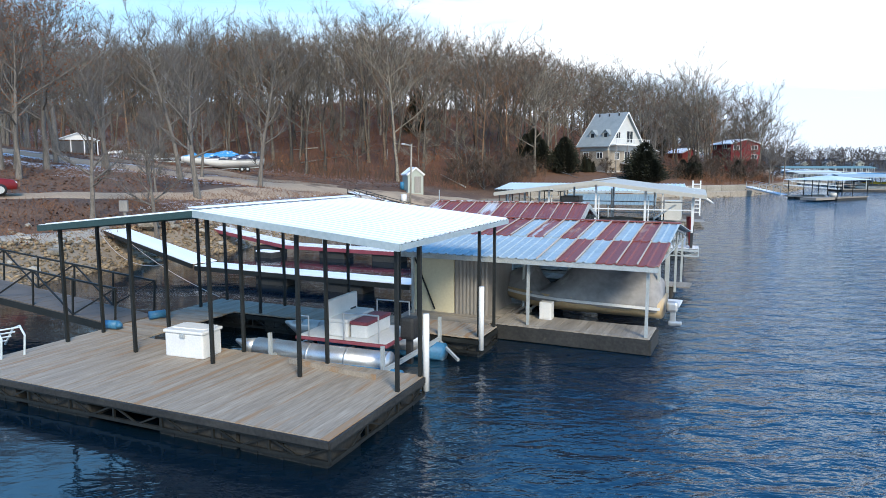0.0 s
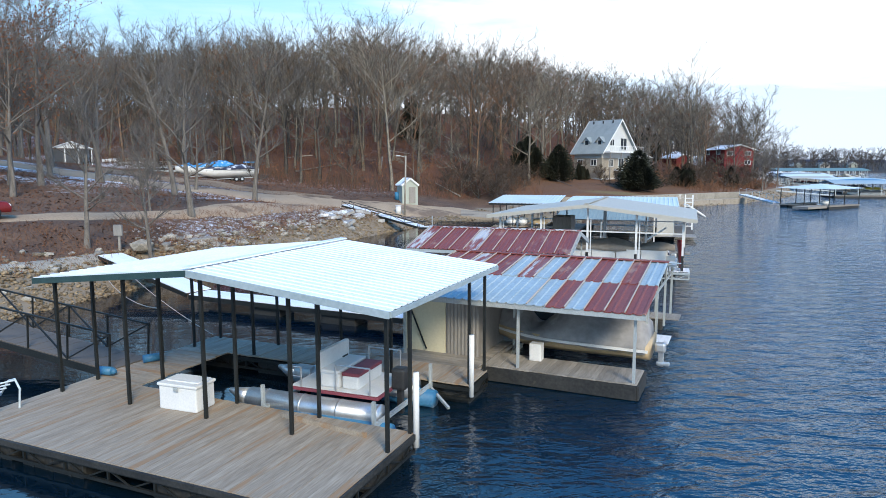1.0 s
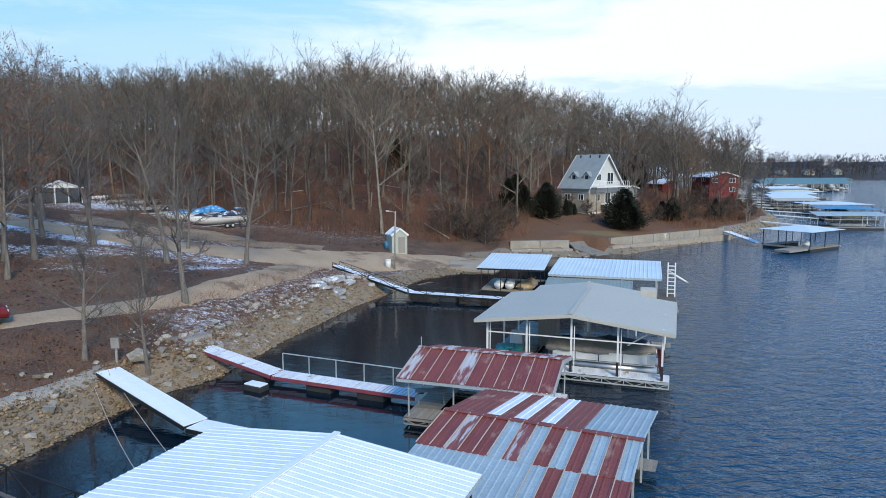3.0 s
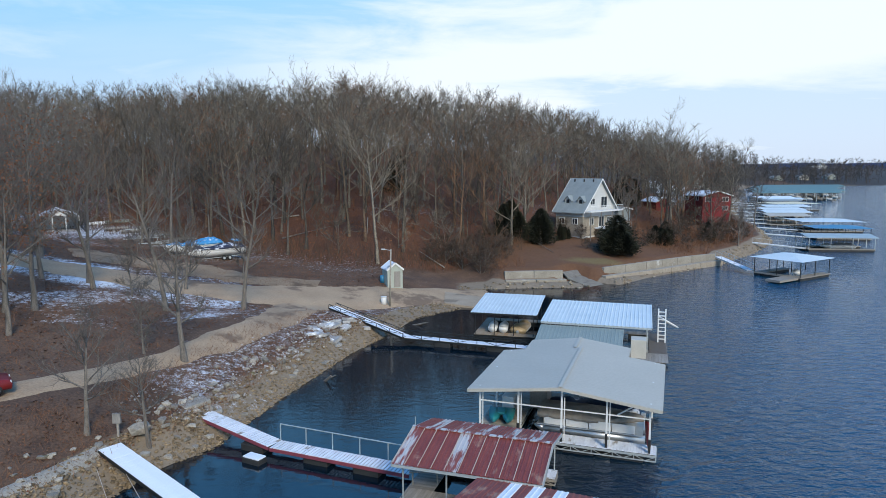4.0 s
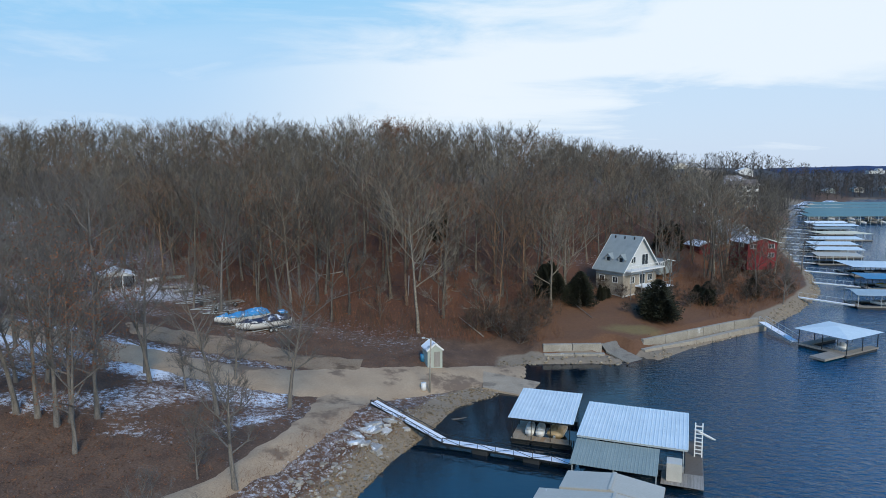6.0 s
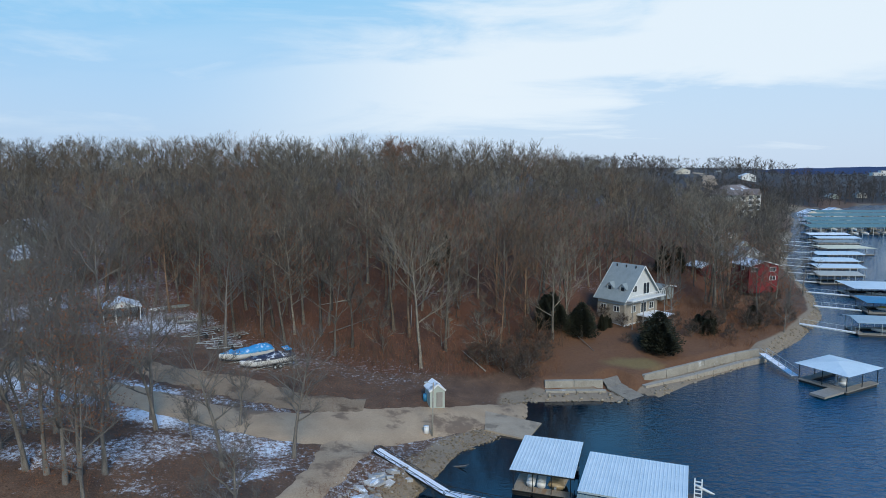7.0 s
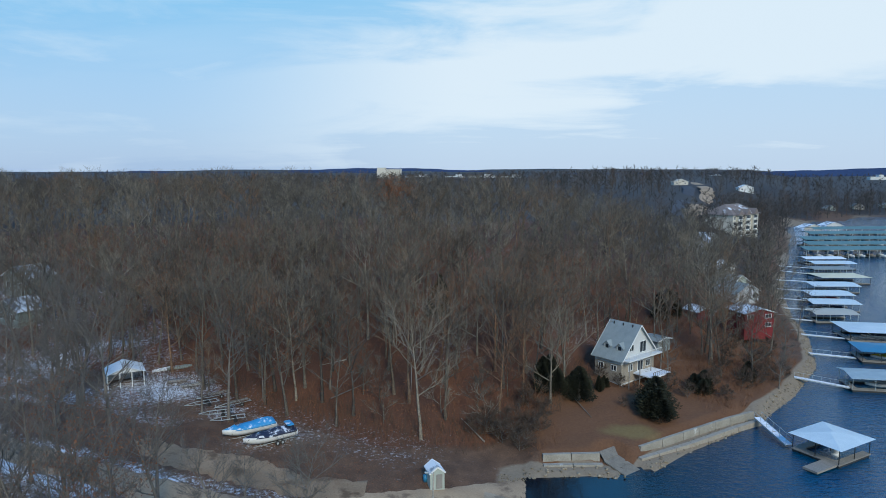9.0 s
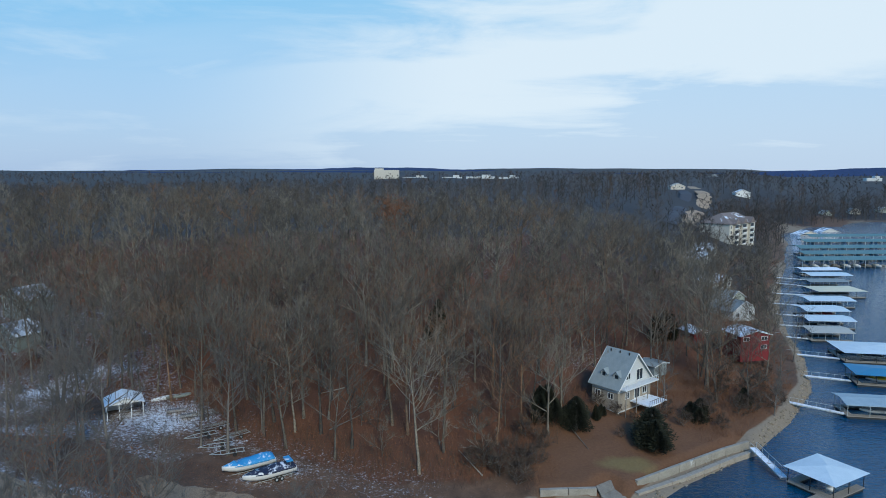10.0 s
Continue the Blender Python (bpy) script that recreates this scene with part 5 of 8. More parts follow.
def covered_boat(m, L, W, H, hull_mat, cover_mat, label, trailer=False, peak=0.6, seed=1, stripe=None):
    ob = thing("motor_boat", label, "boat", m)
    lift_z = 0.55 if trailer else 0.0
    bm = bmesh.new()
    boat_hull(bm, L, W, H, z=lift_z)
    smooth(part("hull", bm, hull_mat, ob))
    bm = bmesh.new()
    boat_cover(bm, L * 0.97, W, lift_z + H * 1.03, peak, seed=seed)
    smooth(part("cover", bm, cover_mat, ob))
    for s in (-1, 1):
        bm = bmesh.new()
        rings = []
        for i in range(9):
            t = i / 8 * 0.96
            x, y, z = L * (t - 0.5), s * (W / 2 * (1 - max(0, (t - 0.45) / 0.55) ** 2.2 * 0.96) + 0.045), lift_z + H * (0.80 + 0.12 * t)
            rings.append([(x, y - 0.02, z - 0.035), (x, y + 0.02, z - 0.035), (x, y + 0.02, z + 0.035), (x, y - 0.02, z + 0.035)])
        loft(bm, rings)
        part("rub_rail", bm, stripe or M_VINYL, ob)
    bm = bmesh.new()
    box(bm, (-L / 2 - 0.22, 0, lift_z + H * 0.62), (0.30, 0.24, 0.28), bevel=0.07)
    box(bm, (-L / 2 - 0.24, 0, lift_z + H * 0.15), (0.15, 0.10, 0.6), bevel=0.02)
    box(bm, (-L / 2 - 0.30, 0, lift_z - H * 0.30), (0.36, 0.12, 0.12), bevel=0.04)
    part("outboard_motor", bm, M_ALU if not trailer else M_DARK, ob)
    if trailer:
        bm = bmesh.new()
        for s in (-0.55, 0.55):
            beam(bm, (-L * 0.45, s, 0.45), (L * 0.3, s, 0.42), 0.08)
            beam(bm, (L * 0.3, s, 0.42), (L * 0.66, 0, 0.42), 0.07)
        for k in (-0.4, -0.1, 0.2):
            beam(bm, (L * k, -0.8, 0.43), (L * k, 0.8, 0.43), 0.07)
        part("trailer_frame", bm, M_GALV, ob)
        for x in (-L * 0.2, -L * 0.2 + 0.72):
            for s in (-0.95, 0.95):
                bm = bmesh.new()
                rod(bm, (x, s - 0.1, 0.32), (x, s + 0.1, 0.32), 0.32, n=18)
                wh = smooth(part("wheel", bm, M_DARK, ob))
                bm = bmesh.new()
                rod(bm, (x, s - 0.105, 0.32), (x, s + 0.105, 0.32), 0.16, n=12)
                part("rim", bm, M_GALV, wh)
    return ob


covered_boat(Mb @ pose(-2.3, 2.5, 0.44, 0, 0, 180), 4.7, 1.9, 0.50, M_BUFF, M_COVER, "buff motor boat under a wrinkled grey cover in its slip", peak=1.05, seed=4)
ob = thing("fuse_box", "small white cabinet standing on the plank deck", "cabinet", Mb @ pose(-2.85, 1.0, DECK_B))
bm = bmesh.new()
box(bm, (0, 0, 0.24), (0.34, 0.28, 0.48), bevel=0.015)
part("body", bm, M_WHITE, ob)
bm = bmesh.new()
box(bm, (0, -0.148, 0.24), (0.28, 0.016, 0.40), bevel=0.005)
part("door", bm, M_WHITE, ob)


# small dock with red roof at the end of the red gangway
dockc = thing("boat_dock", "small dock with a rust-streaked red metal roof", "dock", pose(-0.85, 28.0, 0, 0, 0, -19.5), "covered docks along the shore")
Mc = dockc.matrix_basis.copy()
boards(dockc, -0.1, 6.5, 0.0, 1.2, 0.5, material=M_PLANK_GREY)
boards(dockc, -0.1, 1.2, 1.2, 5.2, 0.5, along="u", material=M_PLANK_GREY)
boards(dockc, 1.2, 6.5, 4.2, 5.2, 0.5, material=M_SNOWPLANK)
deck_frame(dockc, -0.1, 6.5, 0, 1.2, 0.465, M_PLANK_GREY, 0.3)
deck_frame(dockc, -0.1, 6.5, 4.2, 5.2, 0.465, M_PLANK_GREY, 0.3)
floats(dockc, [(1, 0.6, 0), (3.2, 0.6, 0), (5.5, 0.6, 0), (1, 4.7, 0), (3.2, 4.7, 0), (5.5, 4.7, 0)], 0.14)
posts(dockc, [(u, v) for u in (0.1, 2.2, 4.3, 6.35) for v in (0.1, 5.1)], 0.5, 2.35, 0.06, M_GALV)
gable(dockc, -0.3, 6.6, -0.3, 5.5, 2.35, 2.98, "u", lambda s, i, n: M_RED_STREAK if (i in (0, 4) and s == 0) or (s == 1 and i % 2) else M_RED_ROOF, 0.62, M_GALV)
for i in range(12):
    bar("seam", (-0.3 + 6.9 * i / 11, -0.3, 2.39), (-0.3 + 6.9 * i / 11, 2.6, 3.02), 0.03, M_SEAM, dockc)
bar("ridge_rod", (-0.2, 2.6, 3.0), (-0.2, 2.6, 3.5), 0.03, M_GALV, dockc)


# large dock with tan gable roof
dockd = thing("boat_dock", "large dock with tan metal gable roof and white steel frame", "dock", pose(3.0, 35.5, 0, 0, 0, -21), "covered docks along the shore")
Md = dockd.matrix_basis.copy()
WD, DD, ZD = 10.1, 8.5, 0.58
boards(dockd, 0, WD, 0.3, 1.5, ZD, material=M_SNOWPLANK)
boards(dockd, 0, 2.3, 1.52, 11.4, ZD, along="u", material=M_PLANK_GREY)
boards(dockd, 2.3, WD, 7.3, 8.4, ZD, material=M_PLANK_GREY)
deck_frame(dockd, 0, WD, 0.3, 1.5, ZD - 0.035, M_GALV, 0.36)
deck_frame(dockd, 0, 2.3, 1.5, 11.4, ZD - 0.035, M_GALV, 0.36)
floats(dockd, [(1.2, 0.9, 0), (3.6, 0.9, 0), (6, 0.9, 0), (8.6, 0.9, 0), (1.2, 3.5, 90), (1.2, 6, 90), (1.2, 9.5, 90), (4.5, 7.9, 0), (8, 7.9, 0)], 0.17)
POST_D = [(u, v) for u in (0.35, 2.6, 5.05, 7.5, 9.75) for v in (0.5, 8.2)] + [(u, 4.3) for u in (0.35, 9.75)]
posts(dockd, POST_D, ZD, lambda u, v: 3.2 + 0.62 * (1 - abs(u - 5.05) / 5.4), 0.10, M_WHITE)
posts(dockd, [(u + 0.16, 0.5) for u in (0.35, 2.6, 5.05, 7.5)], ZD, 3.1, 0.05, M_WHITE)
for u in (2.6, 5.05, 7.5, 9.75):
    bar("post_bumper", (u, 0.42, ZD), (u, 0.42, ZD + 0.75), 0.13, M_DARK, dockd)
for v in (0.5, 8.2):
    bar("cross_rail", (0.35, v, 2.42), (9.75, v, 2.42), 0.06, M_WHITE, dockd)
gable(dockd, -0.25, WD + 0.25, -0.1, DD, 3.2, 3.85, "v", lambda s, i, n: M_TAN_ROOF, 1.0, M_TAN_ROOF, rib=0.004)
gable(dockd, 1.0, 8.0, DD + 0.9, DD + 3.7, 3.1, 3.55, "v", lambda s, i, n: M_TAN_ROOF, 1.0, M_TAN_ROOF, rib=0.004)
posts(dockd, [(u, DD + 3.4) for u in (1.3, 4.5, 7.8)], 0.0, 3.1, 0.09, M_WHITE)
bm = bmesh.new()
box(bm, (2.9, 5.6, ZD + 1.15), (1.1, 1.4, 2.2), bevel=0.02)
part("locker", bm, M_GREY_PANEL, dockd, "grey locker on the walkway")
bar("hoist_arm", (7.9, 1.9, 1.9), (8.9, 1.9, 2.6), 0.08, M_WHITE, dockd)


def barge(m, L, label, cover):
    """A pontoon boat under a mooring cover, bow towards -x."""
    ob = thing("pontoon_boat", label, "boat", m)
    for s in (-0.85, 0.85):
        bm = bmesh.new()
        rod(bm, (-L / 2 + 0.5, s, 0.25), (L / 2, s, 0.25), 0.27, n=16)
        rod(bm, (-L / 2 + 0.5, s, 0.25), (-L / 2 - 0.1, s, 0.4), 0.27, 0.05, n=16)
        smooth(part("pontoon_tube", bm, M_ALU, ob))
    bm = bmesh.new()
    box(bm, (0, 0, 0.57), (L - 0.2, 2.3, 0.08), bevel=0.02)
    part("deck", bm, M_ALU, ob)
    for s in (-1.12, 1.12):
        for k in range(4):
            bm = bmesh.new()
            box(bm, (-L / 2 + 0.7 + (L - 1.0) * (k + 0.5) / 4 - 0.2, s, 0.88), ((L - 1.0) / 4 - 0.04, 0.03, 0.5), bevel=0.01)
            part("fence_panel", bm, M_VINYL, ob)
    bm = bmesh.new()
    boat_cover(bm, L * 0.96, 2.35, 1.22, 0.42, seed=8)
    smooth(part("cover", bm, cover, ob))
    bm = bmesh.new()
    box(bm, (L / 2 + 0.2, 0, 0.95), (0.36, 0.36, 0.6), bevel=0.08)
    box(bm, (L / 2 + 0.2, 0, 0.3), (0.15, 0.12, 0.7), bevel=0.02)
    part("outboard_motor", bm, M_DARK, ob)
    return ob


M_TAUPE = surface("taupe_cover", (0.20, 0.175, 0.145), (0.30, 0.27, 0.23), 1.0, 0.85, bump=0.4, fine=5)
barge(Md @ pose(6.35, 3.2, 0.22), 6.2, "pontoon boat under a taupe mooring cover", M_TAUPE)
covered_boat(Md @ pose(6.2, 5.9, 0.2, 0, 0, 180), 5.6, 2.0, 0.7, M_NAVY, M_NAVY, "dark motor boat with snow on its cover", peak=0.5, seed=3)


def paddle_boat(m):
    ob = thing("pedal_boat", "teal plastic pedal boat stored on the dock", "boat", m)
    for s in (-0.42, 0.42):
        bm = bmesh.new()
        boat_hull(bm, 1.9, 0.72, 0.42)
        bmesh.ops.translate(bm, verts=bm.verts[:], vec=(0, s, 0.05))
        smooth(part("hull", bm, M_TEAL, ob))
    bm = bmesh.new()
    box(bm, (-0.2, 0, 0.5), (0.9, 0.5, 0.16), bevel=0.05)
    part("seat", bm, M_TEAL, ob)


paddle_boat(Md @ pose(1.15, 2.4, ZD, 0, 0, -80))
bm = bmesh.new()
box(bm, (0, 0, 0.45), (0.75, 0.8, 0.9), bevel=0.05)
box(bm, (0, 0, 0.95), (0.8, 0.85, 0.10), bevel=0.03)
tagged(part("storage_box", bm, M_WHITE, None, matrix=Md @ pose(1.2, 4.2, ZD)), "white upright storage box on the tan dock", "box")
bm = bmesh.new()
boat_hull(bm, 1.5, 0.5, 0.16)
tagged(smooth(part("water_toy", bm, M_RED, None, matrix=Md @ pose(9.55, 0.95, ZD + 0.75, 0, 85, 20))), "red inflatable toy leaning against the corner post", "toy")


M_SIDING_PALE = surface("pale_locker_wall", (0.46, 0.44, 0.38), (0.58, 0.56, 0.50), 1.2, 0.7, bump=0.15)


# dock with pale shed roof
def plain_dock(m, w, d, z_deck, ze0, ze1, roof, deck, frame_mat, label, post_n=3, slip=True, post_w=0.07, group="covered docks along the shore"):
    ob = thing("boat_dock", label, "dock", m, group)
    boards(ob, 0, w, 0, 1.1, z_deck, w=0.24, material=deck)
    boards(ob, 0, w, d - 1.1, d, z_deck, w=0.24, material=deck)
    boards(ob, 0, 1.1, 1.1, d - 1.1, z_deck, along="u", w=0.24, material=deck)
    deck_frame(ob, 0, w, 0, 1.1, z_deck - 0.04, M_BLACK, 0.3)
    deck_frame(ob, 0, 1.1, 1.1, d, z_deck - 0.04, M_BLACK, 0.3)
    floats(ob, [(0.9, 0.55, 0), (w - 0.9, 0.55, 0), (w / 2, 0.55, 0), (0.9, d - 0.55, 0), (w - 0.9, d - 0.55, 0)], 0.12)
    posts(ob, [(0.12 + (w - 0.24) * i / (post_n - 1), v) for i in range(post_n) for v in (0.12, d / 2, d - 0.12)], z_deck, lambda u, v: ze0 + (ze1 - ze0) * v / d - 0.05, post_w, frame_mat)
    n = max(2, round(w / 1.0))
    for i in range(n):
        sheet(ob, roof, -0.25 + (w + 0.5) * i / n, -0.25 + (w + 0.5) * (i + 1) / n - 0.004, -0.3, d + 0.3, ze0, ze1, "u", 0.3, 0.03)
    for v, z in ((-0.25, ze0), (d + 0.25, ze1)):
        bar("eave_beam", (-0.2, v, z - 0.10), (w + 0.2, v, z - 0.10), 0.06, frame_mat, ob, 0.14)
    return ob


docke = plain_dock(pose(4.85, 58.7, 0, 0, 0, -16), 5.6, 7.0, 0.5, 2.6, 3.0, M_PALE_ROOF, M_PLANK, M_BLACK, "dock with pale ribbed shed roof and black posts", 4)
covered_boat(docke.matrix_basis @ pose(4.1, 3.2, 0.3, 0, 0, 85), 3.6, 1.5, 0.5, M_BUFF, M_BUFF, "small brown boat under the pale roof", peak=0.35, seed=6)
for u in (1.5, 2.5):
    bm = bmesh.new()
    boat_hull(bm, 2.6, 0.85, 0.5)
    boat_cover(bm, 1.5, 0.7, 0.5, 0.3)
    tagged(smooth(part("jet_ski", bm, M_WHITE, None, matrix=docke.matrix_basis @ pose(u, 2.2, 0.5, 0, 0, 95))), "covered white jet ski parked on the dock", "jet ski", "jet skis on the dock")

dockf = plain_dock(pose(10.6, 54.6, 0, 0, 0, -18.5), 8.7, 7.2, 0.5, 2.65, 3.05, M_PALE_ROOF, M_PLANK_GREY, M_GALV, "wide dock with pale ribbed metal roof", 4)
for i in range(6):
    sheet(dockf, M_TARP_ROOF, -0.2 + 6.9 * i / 6, -0.2 + 6.9 * (i + 1) / 6 - 0.004, -4.2, -0.35, 1.75, 2.4, "u", 0.3, 0.02, label="grey-green lean-to roofing sheet")
posts(dockf, [(u, -4.0) for u in (0, 3.3, 6.6)], 0.0, 1.75, 0.08, M_GALV)
boards(dockf, 6.9, 10.2, -2.6, -0.1, 0.5, material=M_PLANK_GREY, w=0.24)
boards(dockf, 8.75, 10.2, -0.1, 7.2, 0.5, along="u", material=M_PATCHY, w=0.24)
bm = bmesh.new()
box(bm, (7.9, -1.3, 1.25), (1.2, 1.3, 1.5), bevel=0.02)
part("locker", bm, M_SIDING_PALE, dockf, "pale cream locker beside the lean-to")
slide = thing("swim_slide", "white swim ladder tower standing on the dock's end", "ladder", dockf.matrix_basis @ pose(9.8, 4.0, 0.5))
for s in (-0.3, 0.3):
    bar("rail", (s, -0.3, 0), (s, 0.3, 2.9), 0.10, M_WHITE, slide)
for k in range(8):
    bar("rung", (-0.3, -0.25 + k * 0.07, 0.3 + k * 0.33), (0.3, -0.25 + k * 0.07, 0.3 + k * 0.33), 0.08, M_WHITE, slide)
bm = bmesh.new()
boat_hull(bm, 2.2, 0.5, 0.2)
smooth(part("slide_bed", bm, M_WHITE, slide, matrix=pose(0.5, 1.2, 1.4, 0, 30, 30)))


# ---- gangways ----
def gangway(p, q, width, label, rail=0.0, rail_mat=None, deck_mat=None, side_mat=None, both=False, truss=False, gap=0.007):
    p, q = Vector(p), Vector(q)
    d = q - p
    L = d.length
    rz = math.degrees(math.atan2(d.y, d.x))
    ry = -math.degrees(math.asin(d.z / L))
    ob = thing("gangway", label, "gangway", pose(*p, 0, 0, rz) @ pose(0, 0, 0, 0, ry, 0), "gangways to the docks")
    h = width / 2
    boards(ob, 0, L, -h, h, 0, w=0.22 if gap < 0.02 else 0.15, gap=gap, material=deck_mat or M_SNOWPLANK)
    for s in (-h, h):
        bar("side_beam", (0, s, -0.12), (L, s, -0.12), 0.07, side_mat or M_BLACK, ob, 0.18)
    if rail:
        for s in ((-h, h) if both else (h,)):
            bar("hand_rail", (0, s, rail), (L, s, rail), 0.045, rail_mat, ob)
            n = max(2, int(L / 1.5))
            for i in range(n + 1):
                bar("rail_post", (L * i / n, s, -0.1), (L * i / n, s, rail), 0.04, rail_mat, ob)
                if truss and i < n:
                    a, b = (0.0, rail) if i % 2 else (rail, 0.0)
                    bar("brace", (L * i / n, s, a), (L * (i + 1) / n, s, b), 0.035, rail_mat, ob)
    return ob


e0, e1 = DOCK_A @ Vector((-8.95, 4.5, 0.55)), DOCK_A @ Vector((-18.2, 4.5, 1.35))
gangway(e0, e1, 1.25, "black truss gangway with patches of snow on its planks", 0.95, M_BLACK, M_PATCHY, M_BLACK, True, True)
gangway((-15.9, 32.0, 1.55), (-9.95, 27.3, 0.62), 1.15, "snow-covered plank gangway sloping from the bank", 0, None, M_SNOW)
gangway((-9.95, 27.3, 0.55), (-0.9, 22.9, 0.55), 1.1, "long snow-covered walkway floating to the dock", 0, None, M_SNOW)
gangway((-13.6, 38.0, 1.25), (-8.0, 34.3, 0.6), 1.05, "red-edged gangway with snow between its planks", 0, None, None, M_MAROON, gap=0.055)
gangway((-8.0, 34.3, 0.58), (-0.3, 30.9, 0.55), 1.05, "red-edged floating walkway with a thin handrail", 0.95, M_GALV, None, M_MAROON, gap=0.055)
gangway((-8.8, 63.4, 2.2), (-1.4, 57.6, 0.64), 0.95, "snowy black truss gangway above the stony beach", 0.3, M_BLACK, M_SNOW, M_BLACK, True, True)
gangway((-1.4, 57.6, 0.6), (9.8, 53.5, 0.55), 0.95, "snowy floating walkway with low black trusses", 0.45, M_BLACK, M_SNOW, M_BLACK, True, True)
for x, y in ((-9.2, 35.0), (-5.4, 33.2), (-2.6, 31.9), (-6.5, 25.7), (-3.4, 24.1), (2.0, 56.3), (6.5, 54.7)):
    bm = bmesh.new()
    box(bm, (0, 0, 0), (1.5, 0.9, 0.5), bevel=0.06)
    ob = tagged(part("float_drum", bm, M_FLOAT, None, matrix=pose(x, y, 0.13, 0, 0, -24)), "black plastic float under the walkway", "float", "walkway floats")

bm = bmesh.new()
box(bm, (0, 0, 0), (1.2, 0.7, 0.36), bevel=0.06)
snowy = tagged(part("float_drum", bm, M_FLOAT, None, matrix=pose(-8.9, 33.3, 0.1, 0, 0, -30)), "spare black float topped with snow", "float")
bm = bmesh.new()
box(bm, (0, 0, 0.21), (1.12, 0.62, 0.07), bevel=0.03)
part("snow_cap", bm, M_SNOW, snowy)


def picnic_bench(m):
    ob = thing("bench", "weathered plank bench standing on the small dock", "bench", m)
    for k in range(3):
        bm = bmesh.new()
        box(bm, (0, -0.2 + 0.2 * k, 0.62), (1.5, 0.17, 0.04), bevel=0.006)
        part("seat_plank", bm, M_PLANK_GREY, ob)
    for x in (-0.6, 0.6):
        for y in (-0.22, 0.22):
            bar("leg", (x, y * 1.3, 0), (x, y, 0.60), 0.07, M_PLANK_GREY, ob)


picnic_bench(Mc @ pose(0.5, 2.0, 0.5, 0, 0, 20))


def mooring_line(p, q, sag, label):
    p, q = Vector(p), Vector(q)
    side = (q - p).cross(Vector((0, 0, 1))).normalized()
    bm, rings = bmesh.new(), []
    for k in range(9):
        c = p.lerp(q, k / 8) - Vector((0, 0, sag * 4 * (k / 8) * (1 - k / 8)))
        rings.append([tuple(c + side * 0.014 * math.cos(a) + Vector((0, 0, 0.014 * math.sin(a)))) for a in (0, 1.571, 3.142, 4.712)])
    loft(bm, rings)
    tagged(part("mooring_line", bm, M_SEAM), label, "rope", "mooring lines")


mooring_line(DOCK_A @ Vector((-8.3, 5.0, 2.0)), (-15.2, 29.2, 1.6), 0.5, "thin mooring line from dock to bank")
mooring_line(DOCK_A @ Vector((-8.9, 7.6, 0.6)), (-15.0, 31.0, 1.2), 0.2, "thin mooring cable running to the stony bank")
for u, v, r in ((-8.75, 3.6, 10), (-8.6, 4.9, 60)):
    bm = bmesh.new()
    rod(bm, (-0.2, 0, 0.12), (0.2, 0, 0.12), 0.11, n=12)
    rod(bm, (0.2, 0, 0.12), (0.3, 0, 0.12), 0.11, 0.04, n=12)
    tagged(smooth(part("fender", bm, M_BLUE_PAINT, None, matrix=DOCK_A @ pose(u, v, DECK_A, 0, 0, r))), "blue fender lying on the dock's edge", "fender", "fenders")


# ---- buildings ----
M_SIDING = surface("white_siding", (0.50, 0.51, 0.50), (0.64, 0.64, 0.62), 0.8, 0.7, bump=0.3, stretch=(1, 1, 12))
M_STONE = surface("tan_stone_veneer", (0.26, 0.22, 0.17), (0.42, 0.37, 0.30), 2.2, 0.9, bump=0.7, fine=5)
M_SHINGLE = surface("grey_green_shingle", (0.20, 0.235, 0.24), (0.30, 0.335, 0.335), 1.0, 0.9, bump=0.5, fine=16)
M_BROWN_ROOF = surface("brown_shingle_snow", (0.15, 0.12, 0.11), (0.23, 0.19, 0.17), 0.25, 0.9, bump=0.4, c3=(0.75, 0.79, 0.84), c3_at=0.60, fine=20)
M_BARN = surface("barn_red_siding", (0.13, 0.012, 0.014), (0.21, 0.024, 0.026), 0.8, 0.8, bump=0.3, stretch=(6, 6, 1))
M_SNOWY_ROOF = surface("roof_with_snow", (0.22, 0.25, 0.27), (0.34, 0.37, 0.40), 0.4, 0.8, bump=0.3, c3=(0.80, 0.84, 0.88), c3_at=0.47)
M_BEIGE = surface("beige_wall", (0.52, 0.49, 0.42), (0.64, 0.60, 0.52), 0.4, 0.85, bump=0.2)
M_TEAL_ROOF = surface("teal_marina_roof", (0.085, 0.165, 0.17), (0.14, 0.235, 0.235), 0.12, 0.6, bump=0.1)
M_ASPHALT = surface("dark_asphalt", (0.040, 0.043, 0.055), (0.065, 0.068, 0.08), 0.4, 0.9, bump=0.3)
M_SAGE = surface("sage_shed_wall", (0.34, 0.38, 0.33), (0.44, 0.47, 0.41), 1.0, 0.8, bump=0.2, stretch=(6, 6, 1))
M_BOARD_BLUE = surface("blue_metal_roof", (0.03, 0.17, 0.32), (0.06, 0.25, 0.42), 0.6, 0.5, bump=0.1)
M_YELLOW = surface("yellow_canvas", (0.55, 0.38, 0.03), (0.70, 0.50, 0.06), 0.8, 0.8, bump=0.2)


def glass_material():
    m = surface("window_glass", (0.02, 0.025, 0.03), (0.04, 0.05, 0.06), 1.0, 0.12, bump=0.0)
    return m


M_GLASS = glass_material()


